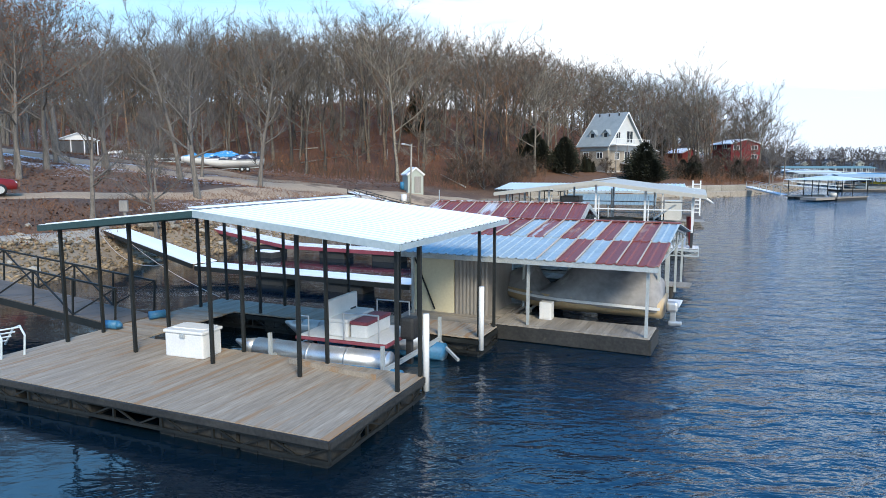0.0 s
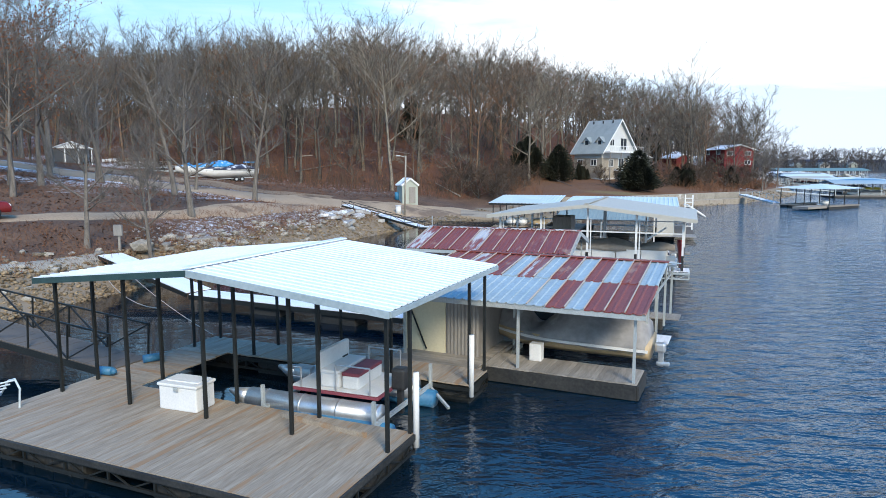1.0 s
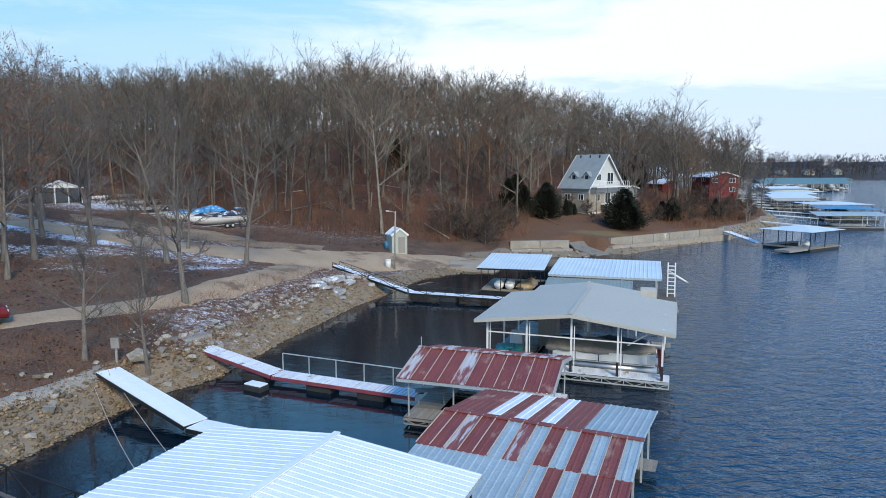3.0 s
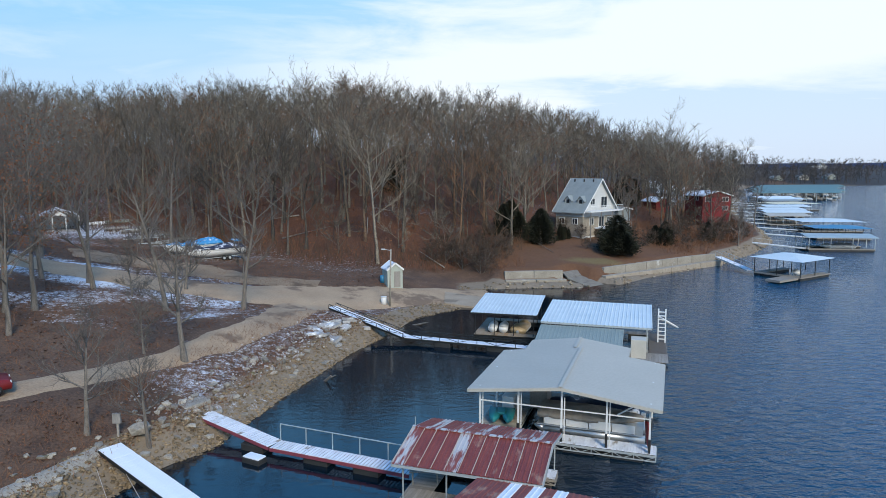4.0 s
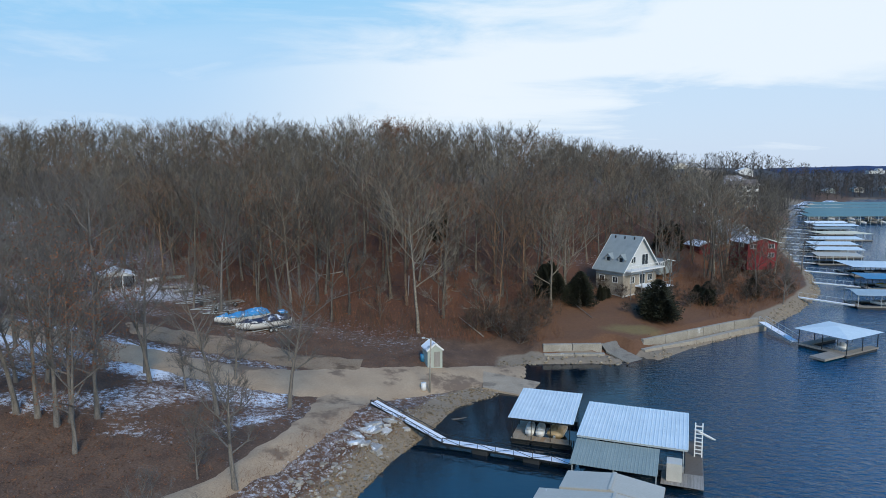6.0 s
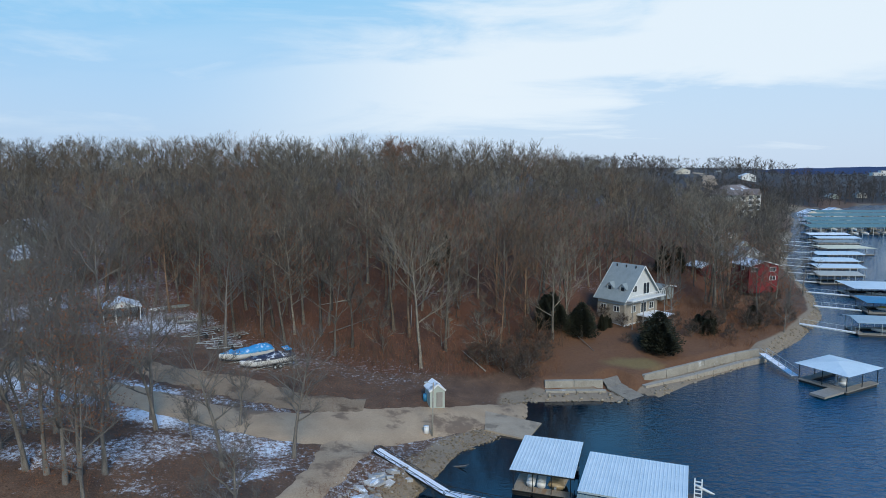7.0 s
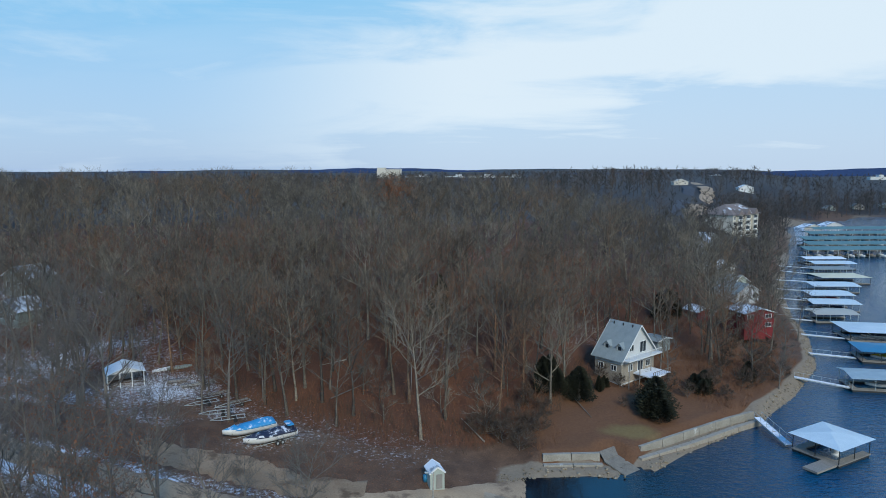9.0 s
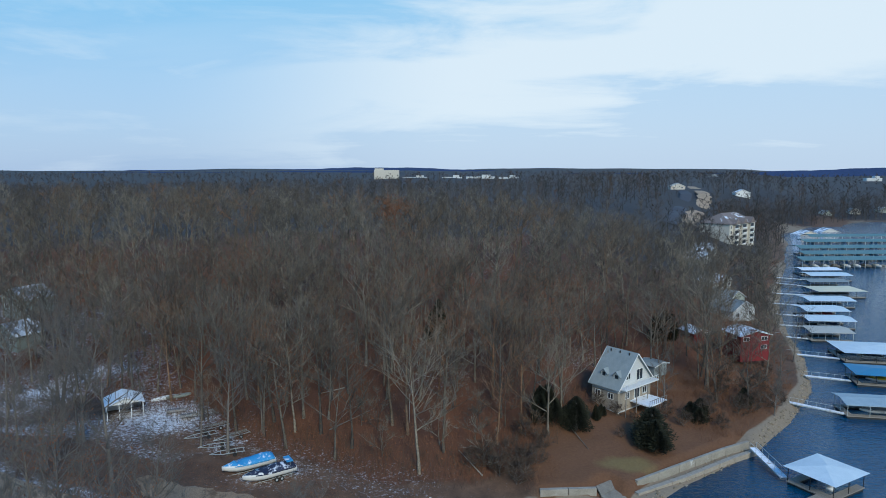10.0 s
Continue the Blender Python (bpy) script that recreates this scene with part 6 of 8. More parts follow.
def window(parent, x, y, z, w, h, facing, frame_mat=None):
    """A window on a wall; facing: the angle of its outward normal, about z."""
    m = pose(x, y, z, 0, 0, facing)
    bm = bmesh.new()
    for a, b, c, d in ((0, h / 2, w + 0.12, 0.08), (0, -h / 2, w + 0.12, 0.08), (-w / 2, 0, 0.08, h), (w / 2, 0, 0.08, h), (0, 0, 0.05, h)):
        box(bm, (a, -0.03, b), (c, 0.08, d))
    wi = part("window", bm, frame_mat or M_WHITE, parent, matrix=m)
    bm = bmesh.new()
    box(bm, (0, 0.005, 0), (w, 0.03, h))
    part("pane", bm, M_GLASS, wi)


def gable_house(m, w, d, h, rise, wall, roof, label, overhang=0.4, name="house", category="house", base=1.2):
    """Gable front on the y=0 side, ridge along y. Walls reach base metres into the ground."""
    ob = thing(name, label, category, m)
    bm = bmesh.new()
    pts = [(-w / 2, -base), (w / 2, -base), (w / 2, h), (0, h + rise), (-w / 2, h)]
    loft(bm, [[(x, 0, z) for x, z in pts], [(x, d, z) for x, z in pts]])
    part("wall", bm, wall, ob)
    k = overhang / (w / 2) * rise
    for s in (-1, 1):
        bm = bmesh.new()
        slab(bm, [(s * (w / 2 + overhang), -overhang, h - k + 0.14), (s * (w / 2 + overhang), d + overhang, h - k + 0.14), (0, d + overhang, h + rise + 0.14), (0, -overhang, h + rise + 0.14)], 0.13)
        part("roof", bm, roof, ob)
        for y in (-overhang - 0.02, d + overhang + 0.02):
            bar("fascia", (s * (w / 2 + overhang), y, h - k + 0.06), (0, y, h + rise + 0.06), 0.04, M_WHITE, ob, 0.2)
    return ob


HZ = 5.0
house = gable_house(pose(31.5, 115.7, HZ, 0, 0, 41.5), 9.9, 5.7, 3.45, 5.3, M_SIDING, M_SHINGLE, "white gabled lake house with steep grey-green shingle roof", 0.55, base=2.0)
bm = bmesh.new()
box(bm, (0, 2.85, 0.6), (9.98, 5.78, 3.4))
part("stone_storey", bm, M_STONE, house, "tan stone lower storey")
for x, z, w, h in ((1.3, 4.7, 1.9, 2.0), (-2.2, 4.9, 1.3, 1.1)):
    window(house, x, -0.03, z, w, h, 0)
for x, z, w, h in ((-2.4, 1.4, 1.2, 1.2), (0.6, 1.3, 1.6, 1.8), (3.0, 1.4, 1.3, 1.2)):
    window(house, x, -0.06, z, w, h, 0)
for y in (1.6, 4.4):
    window(house, -5.02, y, 1.5, 1.1, 1.0, -90)
bm = bmesh.new()
slab(bm, [(-5.1, -1.7, 3.35), (5.1, -1.7, 3.35), (5.1, -0.05, 3.35), (-5.1, -0.05, 3.35)], 0.22)
part("balcony", bm, M_WHITE, house)
bm = bmesh.new()
for x in np.linspace(-5.0, 5.0, 16):
    beam(bm, (x, -1.66, 3.35), (x, -1.66, 4.2), 0.05)
beam(bm, (-5.05, -1.66, 4.2), (5.05, -1.66, 4.2), 0.07)
part("balcony_rail", bm, M_WHITE, house)
for x in (-4.9, -1.7, 1.7, 4.9):
    bar("porch_post", (x, -1.6, -2), (x, -1.6, 3.2), 0.12, M_GREY_PANEL, house)
bm = bmesh.new()
slab(bm, [(-1.5, -4.2, 0.35), (4.0, -4.2, 0.35), (4.0, -0.1, 0.35), (-1.5, -0.1, 0.35)], 0.25)
part("terrace", bm, M_SNOWPLANK, house)
bm = bmesh.new()
for x in np.linspace(-1.4, 3.9, 9):
    beam(bm, (x, -4.15, -1.6), (x, -4.15, 1.2), 0.06)
beam(bm, (-1.5, -4.15, 1.2), (4.0, -4.15, 1.2), 0.07)
part("terrace_rail", bm, M_PLANK_GREY, house)
for y in (1.2, 3.9):
    bm = bmesh.new()
    pts = [(-0.65, 0), (0.65, 0), (0.65, 0.8), (0, 1.45), (-0.65, 0.8)]
    loft(bm, [[(-4.0, y + a, 4.35 + b) for a, b in pts], [(-1.9, y + a, 4.35 + b) for a, b in pts]])
    dm = part("dormer", bm, M_SIDING, house)
    for s in (-1, 1):
        bm = bmesh.new()
        slab(bm, [(-4.25, y + s * 0.9, 4.98), (-1.4, y + s * 0.9, 4.98), (-1.4, y, 5.92), (-4.25, y, 5.92)], 0.08)
        part("dormer_roof", bm, M_SHINGLE, dm)
    bm = bmesh.new()
    box(bm, (-4.02, y, 4.85), (0.06, 0.6, 0.75))
    part("pane", bm, M_GLASS, dm)
for y in (1.0, 3.0, 5.0):
    bm = bmesh.new()
    rod(bm, (-0.5, y, 8.0), (-0.5, y, 8.75), 0.12, n=8)
    part("vent_pipe", bm, M_DARK, house)
gable_house(pose(40.2, 129.5, 6.3, 0, 0, 41), 4.4, 3.6, 1.2, 0.45, M_SHINGLE, M_SHINGLE, "low grey outbuilding behind the lake house", name="outbuilding", category="shed")

red = gable_house(pose(66.2, 146.0, 6.0, 0, 0, 14), 7.4, 6.4, 3.5, 1.0, M_BARN, M_SNOWY_ROOF, "barn-red two-storey house with snow on its roof", base=2.5)
for x, z in ((2.2, 2.7), (2.2, 0.7), (-2.4, 2.7)):
    window(red, x, -0.03, z, 1.5, 0.9, 0)
for y in (2.0, 5.5):
    window(red, -3.82, y, 3.0, 1.2, 1.0, -90)
red2 = gable_house(pose(57.5, 155, 5.6, 0, 0, 20), 4.6, 5, 2.2, 0.9, M_BARN, M_SNOWY_ROOF, "low red cabin with snow-dusted roof among trees", base=2.5)
window(red2, 1.5, -0.03, 1.6, 1.4, 1.0, 0)


def condo(m):
    ob = thing("apartment_building", "beige four-storey lakeside apartment building with snow-streaked brown roof", "apartments", m)
    W, D, H = 30, 17, 12.0
    bm = bmesh.new()
    box(bm, (0, D / 2, H / 2 - 3), (W, D, H + 6))
    part("wall", bm, M_BEIGE, ob)
    bm = bmesh.new()
    loft(bm, [[(-W / 2 - 0.8, -0.8, H), (W / 2 + 0.8, -0.8, H), (W / 2 + 0.8, D + 0.8, H), (-W / 2 - 0.8, D + 0.8, H)],
              [(-W / 2 + 7, D / 2 - 0.2, H + 5.2), (W / 2 - 7, D / 2 - 0.2, H + 5.2), (W / 2 - 7, D / 2 + 0.2, H + 5.2), (-W / 2 + 7, D / 2 + 0.2, H + 5.2)]])
    part("roof", bm, M_BROWN_ROOF, ob)
    for x in (-9, 0, 9):
        bm = bmesh.new()
        pts = [(-3, H - 0.2), (3, H - 0.2), (0, H + 3.0)]
        loft(bm, [[(x + a, -1.6, b) for a, b in pts], [(x + a, D / 2, b) for a, b in pts]])
        part("cross_gable", bm, M_BROWN_ROOF, ob)
        bm = bmesh.new()
        box(bm, (x, -0.5, H / 2 - 0.5), (4.6, 1.2, H - 1))
        bay = part("bay", bm, M_BEIGE, ob)
        for s in range(4):
            bm = bmesh.new()
            box(bm, (x, -1.13, 1.6 + s * 2.9), (3.8, 0.1, 2.1))
            part("balcony_opening", bm, M_GLASS, bay)
            bm = bmesh.new()
            box(bm, (x, -1.3, 0.75 + s * 2.9), (4.2, 0.12, 0.7))
            part("balcony_rail", bm, M_WHITE, bay)
    for s in range(4):
        for x in (-13.2, -4.6, 4.6, 13.2):
            window(ob, x, -0.03, 1.7 + s * 2.9, 1.6, 1.6, 0)
    return ob


condo(pose(152, 362, 4.8, 0, 0, 43))

# cottages among the trees along the far shore
rc = random.Random(8)
for x, y, w, d, h, wall, roof, rz, lab in [
        (114, 300, 12, 8, 3, M_BEIGE, M_SNOWY_ROOF, 60, "snow-roofed cottage below the apartment building"), (101, 272, 10, 8, 3, M_SIDING, M_SNOWY_ROOF, 50, "white cottage with snowy roof above the shore"),
        (86, 205, 10, 8, 3, M_SAGE, M_SHINGLE, 40, "sage-green cottage with pale roof in the trees"), (82, 190, 11, 8, 3, M_SIDING, M_SHINGLE, 35, "grey-roofed cottage among bare trees"),
        (93, 232, 9, 8, 3, M_BEIGE, M_SNOWY_ROOF, 45, "beige cottage with snow on its roof"), (240, 462, 16, 9, 3.5, M_BEIGE, M_SNOWY_ROOF, 10, "low house with wooden deck behind the marina"),
        (265, 482, 14, 9, 3.5, M_SIDING, M_SNOWY_ROOF, 5, "white waterfront house with snow on its roof"), (315, 580, 9, 7, 2.6, M_SAGE, M_SHINGLE, 10, "small sage shore house beyond the marina"),
        (350, 600, 9, 7, 2.6, M_BEIGE, M_SHINGLE, 0, "beige shore house beyond the marina"), (385, 615, 9, 7, 2.6, M_SAGE, M_SHINGLE, 5, "small grey-roofed shore house beyond the marina"),
        (-106, 148, 9, 7, 4.5, M_TARP_ROOF, M_SNOWY_ROOF, -25, "grey-green cabin with snowy roof in the woods"), (-97, 132, 8, 6, 3, M_TARP_ROOF, M_SNOWY_ROOF, -25, "small grey cabin with snow on its roof"),
        (250, 600, 13, 7, 3, M_WHITE, M_SNOWY_ROOF, 0, "long white shed at the forest road"), (205, 640, 14, 7, 3, M_BEIGE, M_TAN_ROOF, 5, "tan workshop beside the forest road")]:
    hs = gable_house(pose(x, y, gz(x, y) + 0.4, 0, 0, rz), w, d, h, 1.6 + 0.08 * w, wall, roof, lab, base=3)
    for k in (-0.28, 0.28):
        window(hs, k * w, -0.03, h * 0.55, 1.4, 1.2, 0)

bm = bmesh.new()
for k in range(7):
    box(bm, (0, 0, 3 + k * 4), (58 - 0.1 * k, 20, 3.0))
    box(bm, (0, 0.2, 4.9 + k * 4), (58, 20, 1.0))
box(bm, (-18, 0, 31), (20, 16, 5))
tagged(part("hotel", bm, M_BEIGE, None, matrix=pose(-182, 1560, 10, 0, 0, 2)), "pale multi-storey hotel on the far horizon", "hotel")
for i, (x, y, w, h) in enumerate([(-120, 1620, 60, 8), (-30, 1650, 50, 8), (40, 1640, 70, 9), (110, 1640, 50, 8), (905, 1500, 34, 7), (700, 1900, 30, 6)]):
    bm = bmesh.new()
    box(bm, (0, 0, h / 2 + 6), (w, 14, h), bevel=0.5)
    box(bm, (w * 0.2, 0, h + 8), (w * 0.3, 12, 5))
    tagged(part("town_building", bm, M_SIDING, None, matrix=pose(x, y, 8)), "pale town building far off near the horizon", "building", "far town")


# ---- pump shed, carport, pole, box ----
shed = gable_house(pose(-3.2, 77.6, gz(-3.2, 78.5), 0, 0, 20), 1.9, 2.2, 2.15, 0.75, M_SAGE, M_SNOWY_ROOF, "tall narrow sage-green pump shed with snow on its roof", 0.12, "pump_shed", "shed", 0.4)
bm = bmesh.new()
box(bm, (0.25, -0.03, 1.0), (0.8, 0.06, 1.9), bevel=0.01)
part("door", bm, M_GREY_PANEL, shed)
window(shed, 0.97, 1.1, 1.5, 0.5, 0.5, 90)
bm = bmesh.new()
rod(bm, (0, 0, 0), (0, 0, 0.9), 0.28, n=14)
tagged(smooth(part("barrel", bm, M_BOARD_BLUE, None, matrix=pose(-4.8, 78.8, gz(-4.8, 78.8)))), "blue plastic barrel beside the pump shed", "barrel")
bm = bmesh.new()
rod(bm, (0, 0, 0), (0, 0, 0.85), 0.30, n=14)
rod(bm, (0, 0, 0.85), (0, 0, 0.93), 0.32, n=14)
tagged(smooth(part("trash_can", bm, M_WHITE, None, matrix=pose(-4.2, 71.2, gz(-4.2, 71.2)))), "white trash can at the foot of the lamp pole", "trash can")
pole = thing("street_lamp", "pale lamp pole leaning slightly beside the boat ramp", "street lamp", pose(-3.5, 70.8, gz(-3.5, 70.8), 0, 1.5, 0))
bm = bmesh.new()
rod(bm, (0, 0, -0.3), (0, 0, 6.4), 0.11, 0.08, n=10)
smooth(part("pole", bm, M_CONCRETE, pole))
bar("arm", (0, 0, 6.25), (-0.7, 0, 6.4), 0.05, M_GALV, pole)
bm = bmesh.new()
box(bm, (-0.85, 0, 6.38), (0.4, 0.22, 0.14), bevel=0.04)
part("lamp_head", bm, M_GALV, pole)


def carport(m):
    ob = thing("carport", "small white open carport with snow on its gable roof", "carport", m)
    W, D = 5.4, 4.8
    for x in (-W / 2, -W / 6, W / 6, W / 2):
        for y in (0, D):
            bar("post", (x, y, -0.4), (x, y, 2.3), 0.14, M_WHITE, ob)
    bm = bmesh.new()
    box(bm, (0, D, 1.1), (W, 0.08, 2.3))
    part("back_wall", bm, M_SIDING, ob)
    bm = bmesh.new()
    box(bm, (-W / 2, D / 2, 1.1), (0.08, D - 0.2, 2.3))
    part("side_wall", bm, M_SIDING, ob)
    bm = bmesh.new()
    loft(bm, [[(-W / 2, y, 2.3), (W / 2, y, 2.3), (0, y, 3.25)] for y in (0, 0.08)])
    part("gable_end", bm, M_WHITE, ob)
    for s in (-1, 1):
        bm = bmesh.new()
        slab(bm, [(s * (W / 2 + 0.3), -0.3, 2.28), (s * (W / 2 + 0.3), D + 0.3, 2.28), (0, D + 0.3, 3.4), (0, -0.3, 3.4)], 0.10)
        part("roof", bm, M_SNOWROOF, ob)


carport(pose(-55.5, 101.5, gz(-55.5, 103) + 0.1, 0, 0, 32))

# boats parked on trailers at the wood's edge
covered_boat(pose(-30.2, 86.9, gz(-29, 88) - 0.05, 0, 2, 212), 7.2, 2.5, 1.1, M_VINYL, M_BLUE_TARP, "motor boat under bright blue cover on a trailer", True, 0.7, 2)
covered_boat(pose(-26.7, 85.0, gz(-25, 86) - 0.05, 0, 2, 214), 7.2, 2.5, 1.1, M_VINYL, M_NAVY, "white motor boat with navy cover and snow on a trailer", True, 0.5, 5)
arch = thing("boat_canopy", "folded blue boat canopy standing above the parked boat", "canopy", pose(-24.5, 86.6, gz(-25, 86) + 2.1, 0, 0, 34))
bm = bmesh.new()
box(bm, (0, 0, 0.35), (0.9, 1.9, 0.18), bevel=0.06)
part("canvas", bm, M_BLUE_TARP, arch)
for s in (-0.9, 0.9):
    bar("hoop", (0, s, -0.6), (0, s, 0.35), 0.04, M_GALV, arch)


def trailer(m, label):
    ob = thing("boat_trailer", label, "trailer", m, "empty trailers")
    bm = bmesh.new()
    for s in (-0.7, 0.7):
        beam(bm, (-2, s, 0.5), (1.4, s, 0.5), 0.09)
        beam(bm, (1.4, s, 0.5), (3.0, 0, 0.5), 0.08)
    for k in (-1.9, -0.8, 0.3, 1.4):
        beam(bm, (k, -0.8, 0.5), (k, 0.8, 0.5), 0.08)
    part("frame", bm, M_GALV, ob)
    for s in (-0.95, 0.95):
        bm = bmesh.new()
        rod(bm, (-0.5, s - 0.1, 0.3), (-0.5, s + 0.1, 0.3), 0.3, n=14)
        part("wheel", bm, M_DARK, ob)


for x, y, r in ((-34.5, 91.5, 205), (-37, 93.5, 200), (-40.5, 96.5, 215)):
    trailer(pose(x, y, gz(x, y), 0, 0, r), "empty galvanised boat trailer standing in the brush")
for x, y, r in ((-48.2, 104.5, 20), (-45.3, 103.2, 25)):
    bm = bmesh.new()
    boat_hull(bm, 3.3, 1.2, 0.5)
    tagged(smooth(part("rowing_boat", bm, M_COVER, None, matrix=pose(x, y, gz(x, y) + 0.02, 0, 0, r))), "upturned grey rowing boat dusted with snow", "boat", "rowing boats")


def car(m):
    ob = thing("car", "dark red hatchback parked on the gravel road", "car", m)
    prof = [(-2.1, 0.35), (-2.15, 0.75), (-1.95, 1.0), (-1.55, 1.42), (0.1, 1.47), (0.75, 1.02), (1.95, 0.85), (2.12, 0.6), (2.08, 0.33)]
    body = [(x, z if z < 1.05 else 1.0) for x, z in prof]
    bm = bmesh.new()
    loft(bm, [[(x * (0.97 if abs(y) > 0.8 else 1), y, z) for x, z in body] for y in (-0.86, -0.78, 0.78, 0.86)])
    smooth(part("body", bm, M_RED, ob))
    bm = bmesh.new()
    top = [(-1.95, 0.98), (-1.5, 1.42), (0.1, 1.47), (0.8, 0.98)]
    loft(bm, [[(x * (1 if abs(y) > 0.65 else 1.02), y * (1 if z < 1 else 0.85), z) for x, z in top] for y in (-0.78, -0.5, 0.5, 0.78)])
    smooth(part("cabin", bm, M_GLASS, ob))
    bm = bmesh.new()
    box(bm, (-0.7, 0, 1.465), (1.7, 1.15, 0.05), bevel=0.02)
    part("roof", bm, M_RED, ob)
    for x in (-1.3, 1.3):
        for s in (-0.8, 0.8):
            bm = bmesh.new()
            rod(bm, (x, s - 0.1, 0.32), (x, s + 0.1, 0.32), 0.32, n=18)
            wh = smooth(part("wheel", bm, M_DARK, ob))
            bm = bmesh.new()
            rod(bm, (x, s - 0.105, 0.32), (x, s + 0.105, 0.32), 0.2, n=12)
            part("rim", bm, M_GALV, wh)
    for s in (-0.62, 0.62):
        bm = bmesh.new()
        box(bm, (2.03, s, 0.68), (0.12, 0.35, 0.14), bevel=0.04)
        part("headlight", bm, M_VINYL, ob)


car(pose(-25.3, 35.5, gz(-25.3, 35.5) + 0.08, 0, 0, 35))


# ---- bank, sea wall and steps ----
def blob(rng, rough=0.42):
    bm = bmesh.new()
    bmesh.ops.create_icosphere(bm, subdivisions=1, radius=0.5)
    for v in bm.verts:
        v.co *= rng.uniform(1 - rough, 1 + rough)
        v.co.z *= 0.62
    return bm


rs = random.Random(77)
STONES = []
for k in range(6):
    bm = blob(rs)
    me = bpy.data.meshes.new("stone")
    bm.to_mesh(me)
    bm.free()
    STONES.append(me)
STONE_V = [np.array([v.co[:] for v in me.vertices]) for me in STONES]
STONE_F = [np.array([p.vertices[:] for p in me.polygons]) for me in STONES]


def along_shore(rng, i0, i1):
    """A random point on the shoreline between two of its corners, with the inland normal."""
    lens = [math.dist(SHORE[i], SHORE[i + 1]) for i in range(i0, i1)]
    r = rng.random() * sum(lens)
    for i, ln in zip(range(i0, i1), lens):
        if r < ln:
            (x0, y0), (x1, y1) = SHORE[i], SHORE[i + 1]
            t = r / ln
            return x0 + (x1 - x0) * t, y0 + (y1 - y0) * t, -(y1 - y0) / ln, (x1 - x0) / ln
        r -= ln
    return (*SHORE[i1], 0, 1)


def stone_heap(name, n, i0, i1, d0, d1, s0, s1, material, label, rng):
    vs, fs, k = [], [], 0
    P = [along_shore(rng, i0, i1) for _ in range(n)]
    D = [d0 + (d1 - d0) * rng.random() ** 1.3 for _ in range(n)]
    X, Y = np.array([p[0] + p[2] * d for p, d in zip(P, D)]), np.array([p[1] + p[3] * d for p, d in zip(P, D)])
    Z = ground(X, Y)[0]
    for x, y, z in zip(X, Y, Z):
        j = rng.randrange(6)
        s = s0 + (s1 - s0) * rng.random() ** 2.2
        e = Euler((rng.uniform(-0.5, 0.5), rng.uniform(-0.5, 0.5), rng.uniform(0, 6.28))).to_matrix()
        R = np.array(e) * s
        vs.append(STONE_V[j] @ R.T + (x, y, z + s * 0.10))
        fs.append(STONE_F[j] + k)
        k += len(STONE_V[j])
    me = bpy.data.meshes.new(name)
    quads(me, np.concatenate(vs), np.concatenate(fs))
    me.materials.append(material)
    return tagged(new(name, me), label, "stones", kind="stuff")


def pile_material(name, c1, c2, c3):
    m = surface(name, c1, c2, 1.5, 0.9, bump=0.6, fine=6)
    nt = m.node_tree
    b = nt.nodes["Principled BSDF"]
    src = b.inputs["Base Color"].links[0].from_socket
    geo, rp, mx = nt.nodes.new("ShaderNodeNewGeometry"), nt.nodes.new("ShaderNodeValToRGB"), nt.nodes.new("ShaderNodeMix")
    rp.color_ramp.elements[0].color, rp.color_ramp.elements[1].color = (0.62, 0.60, 0.55, 1), (*c3, 1)
    nt.links.new(geo.outputs["Random Per Island"], rp.inputs[0])
    mx.data_type, mx.blend_type = "RGBA", "MULTIPLY"
    mx.inputs[0].default_value = 1.0
    nt.links.new(src, mx.inputs[6])
    nt.links.new(rp.outputs[0], mx.inputs[7])
    nt.links.new(mx.outputs[2], b.inputs["Base Color"])
    return m


M_RIPRAP = pile_material("riprap_stone", (0.092, 0.068, 0.041), (0.275, 0.218, 0.148), (1.7, 1.6, 1.42))
M_RIPRAP_SNOW = pile_material("riprap_with_snow", (0.14, 0.115, 0.09), (0.42, 0.41, 0.41), (1.9, 1.95, 2.0))
M_SHINGLE_STONE = pile_material("pale_shore_stone", (0.15, 0.125, 0.09), (0.35, 0.30, 0.23), (1.45, 1.4, 1.3))
stone_heap("riprap", 4200, 3, 8, -0.5, 2.6, 0.05, 0.27, M_RIPRAP, "loose tan riprap stones along the steep bank", rs)
stone_heap("riprap", 3600, 8, 13, -0.4, 2.2, 0.05, 0.26, M_RIPRAP, "small tan stones along the cove's edge", rs)
stone_heap("snowy_riprap", 1600, 8, 14, 1.7, 6.0, 0.05, 0.25, M_RIPRAP_SNOW, "stones and brush under thin snow above the cove", rs)
stone_heap("shingle", 1800, 13, 18, -0.3, 3.5, 0.08, 0.3, M_RIPRAP, "fine stones on the beach by the boat ramp", rs)
stone_heap("shingle", 2000, 18, 28, -0.3, 1.9, 0.12, 0.55, M_SHINGLE_STONE, "pale stones at the foot of the sea wall", rs)
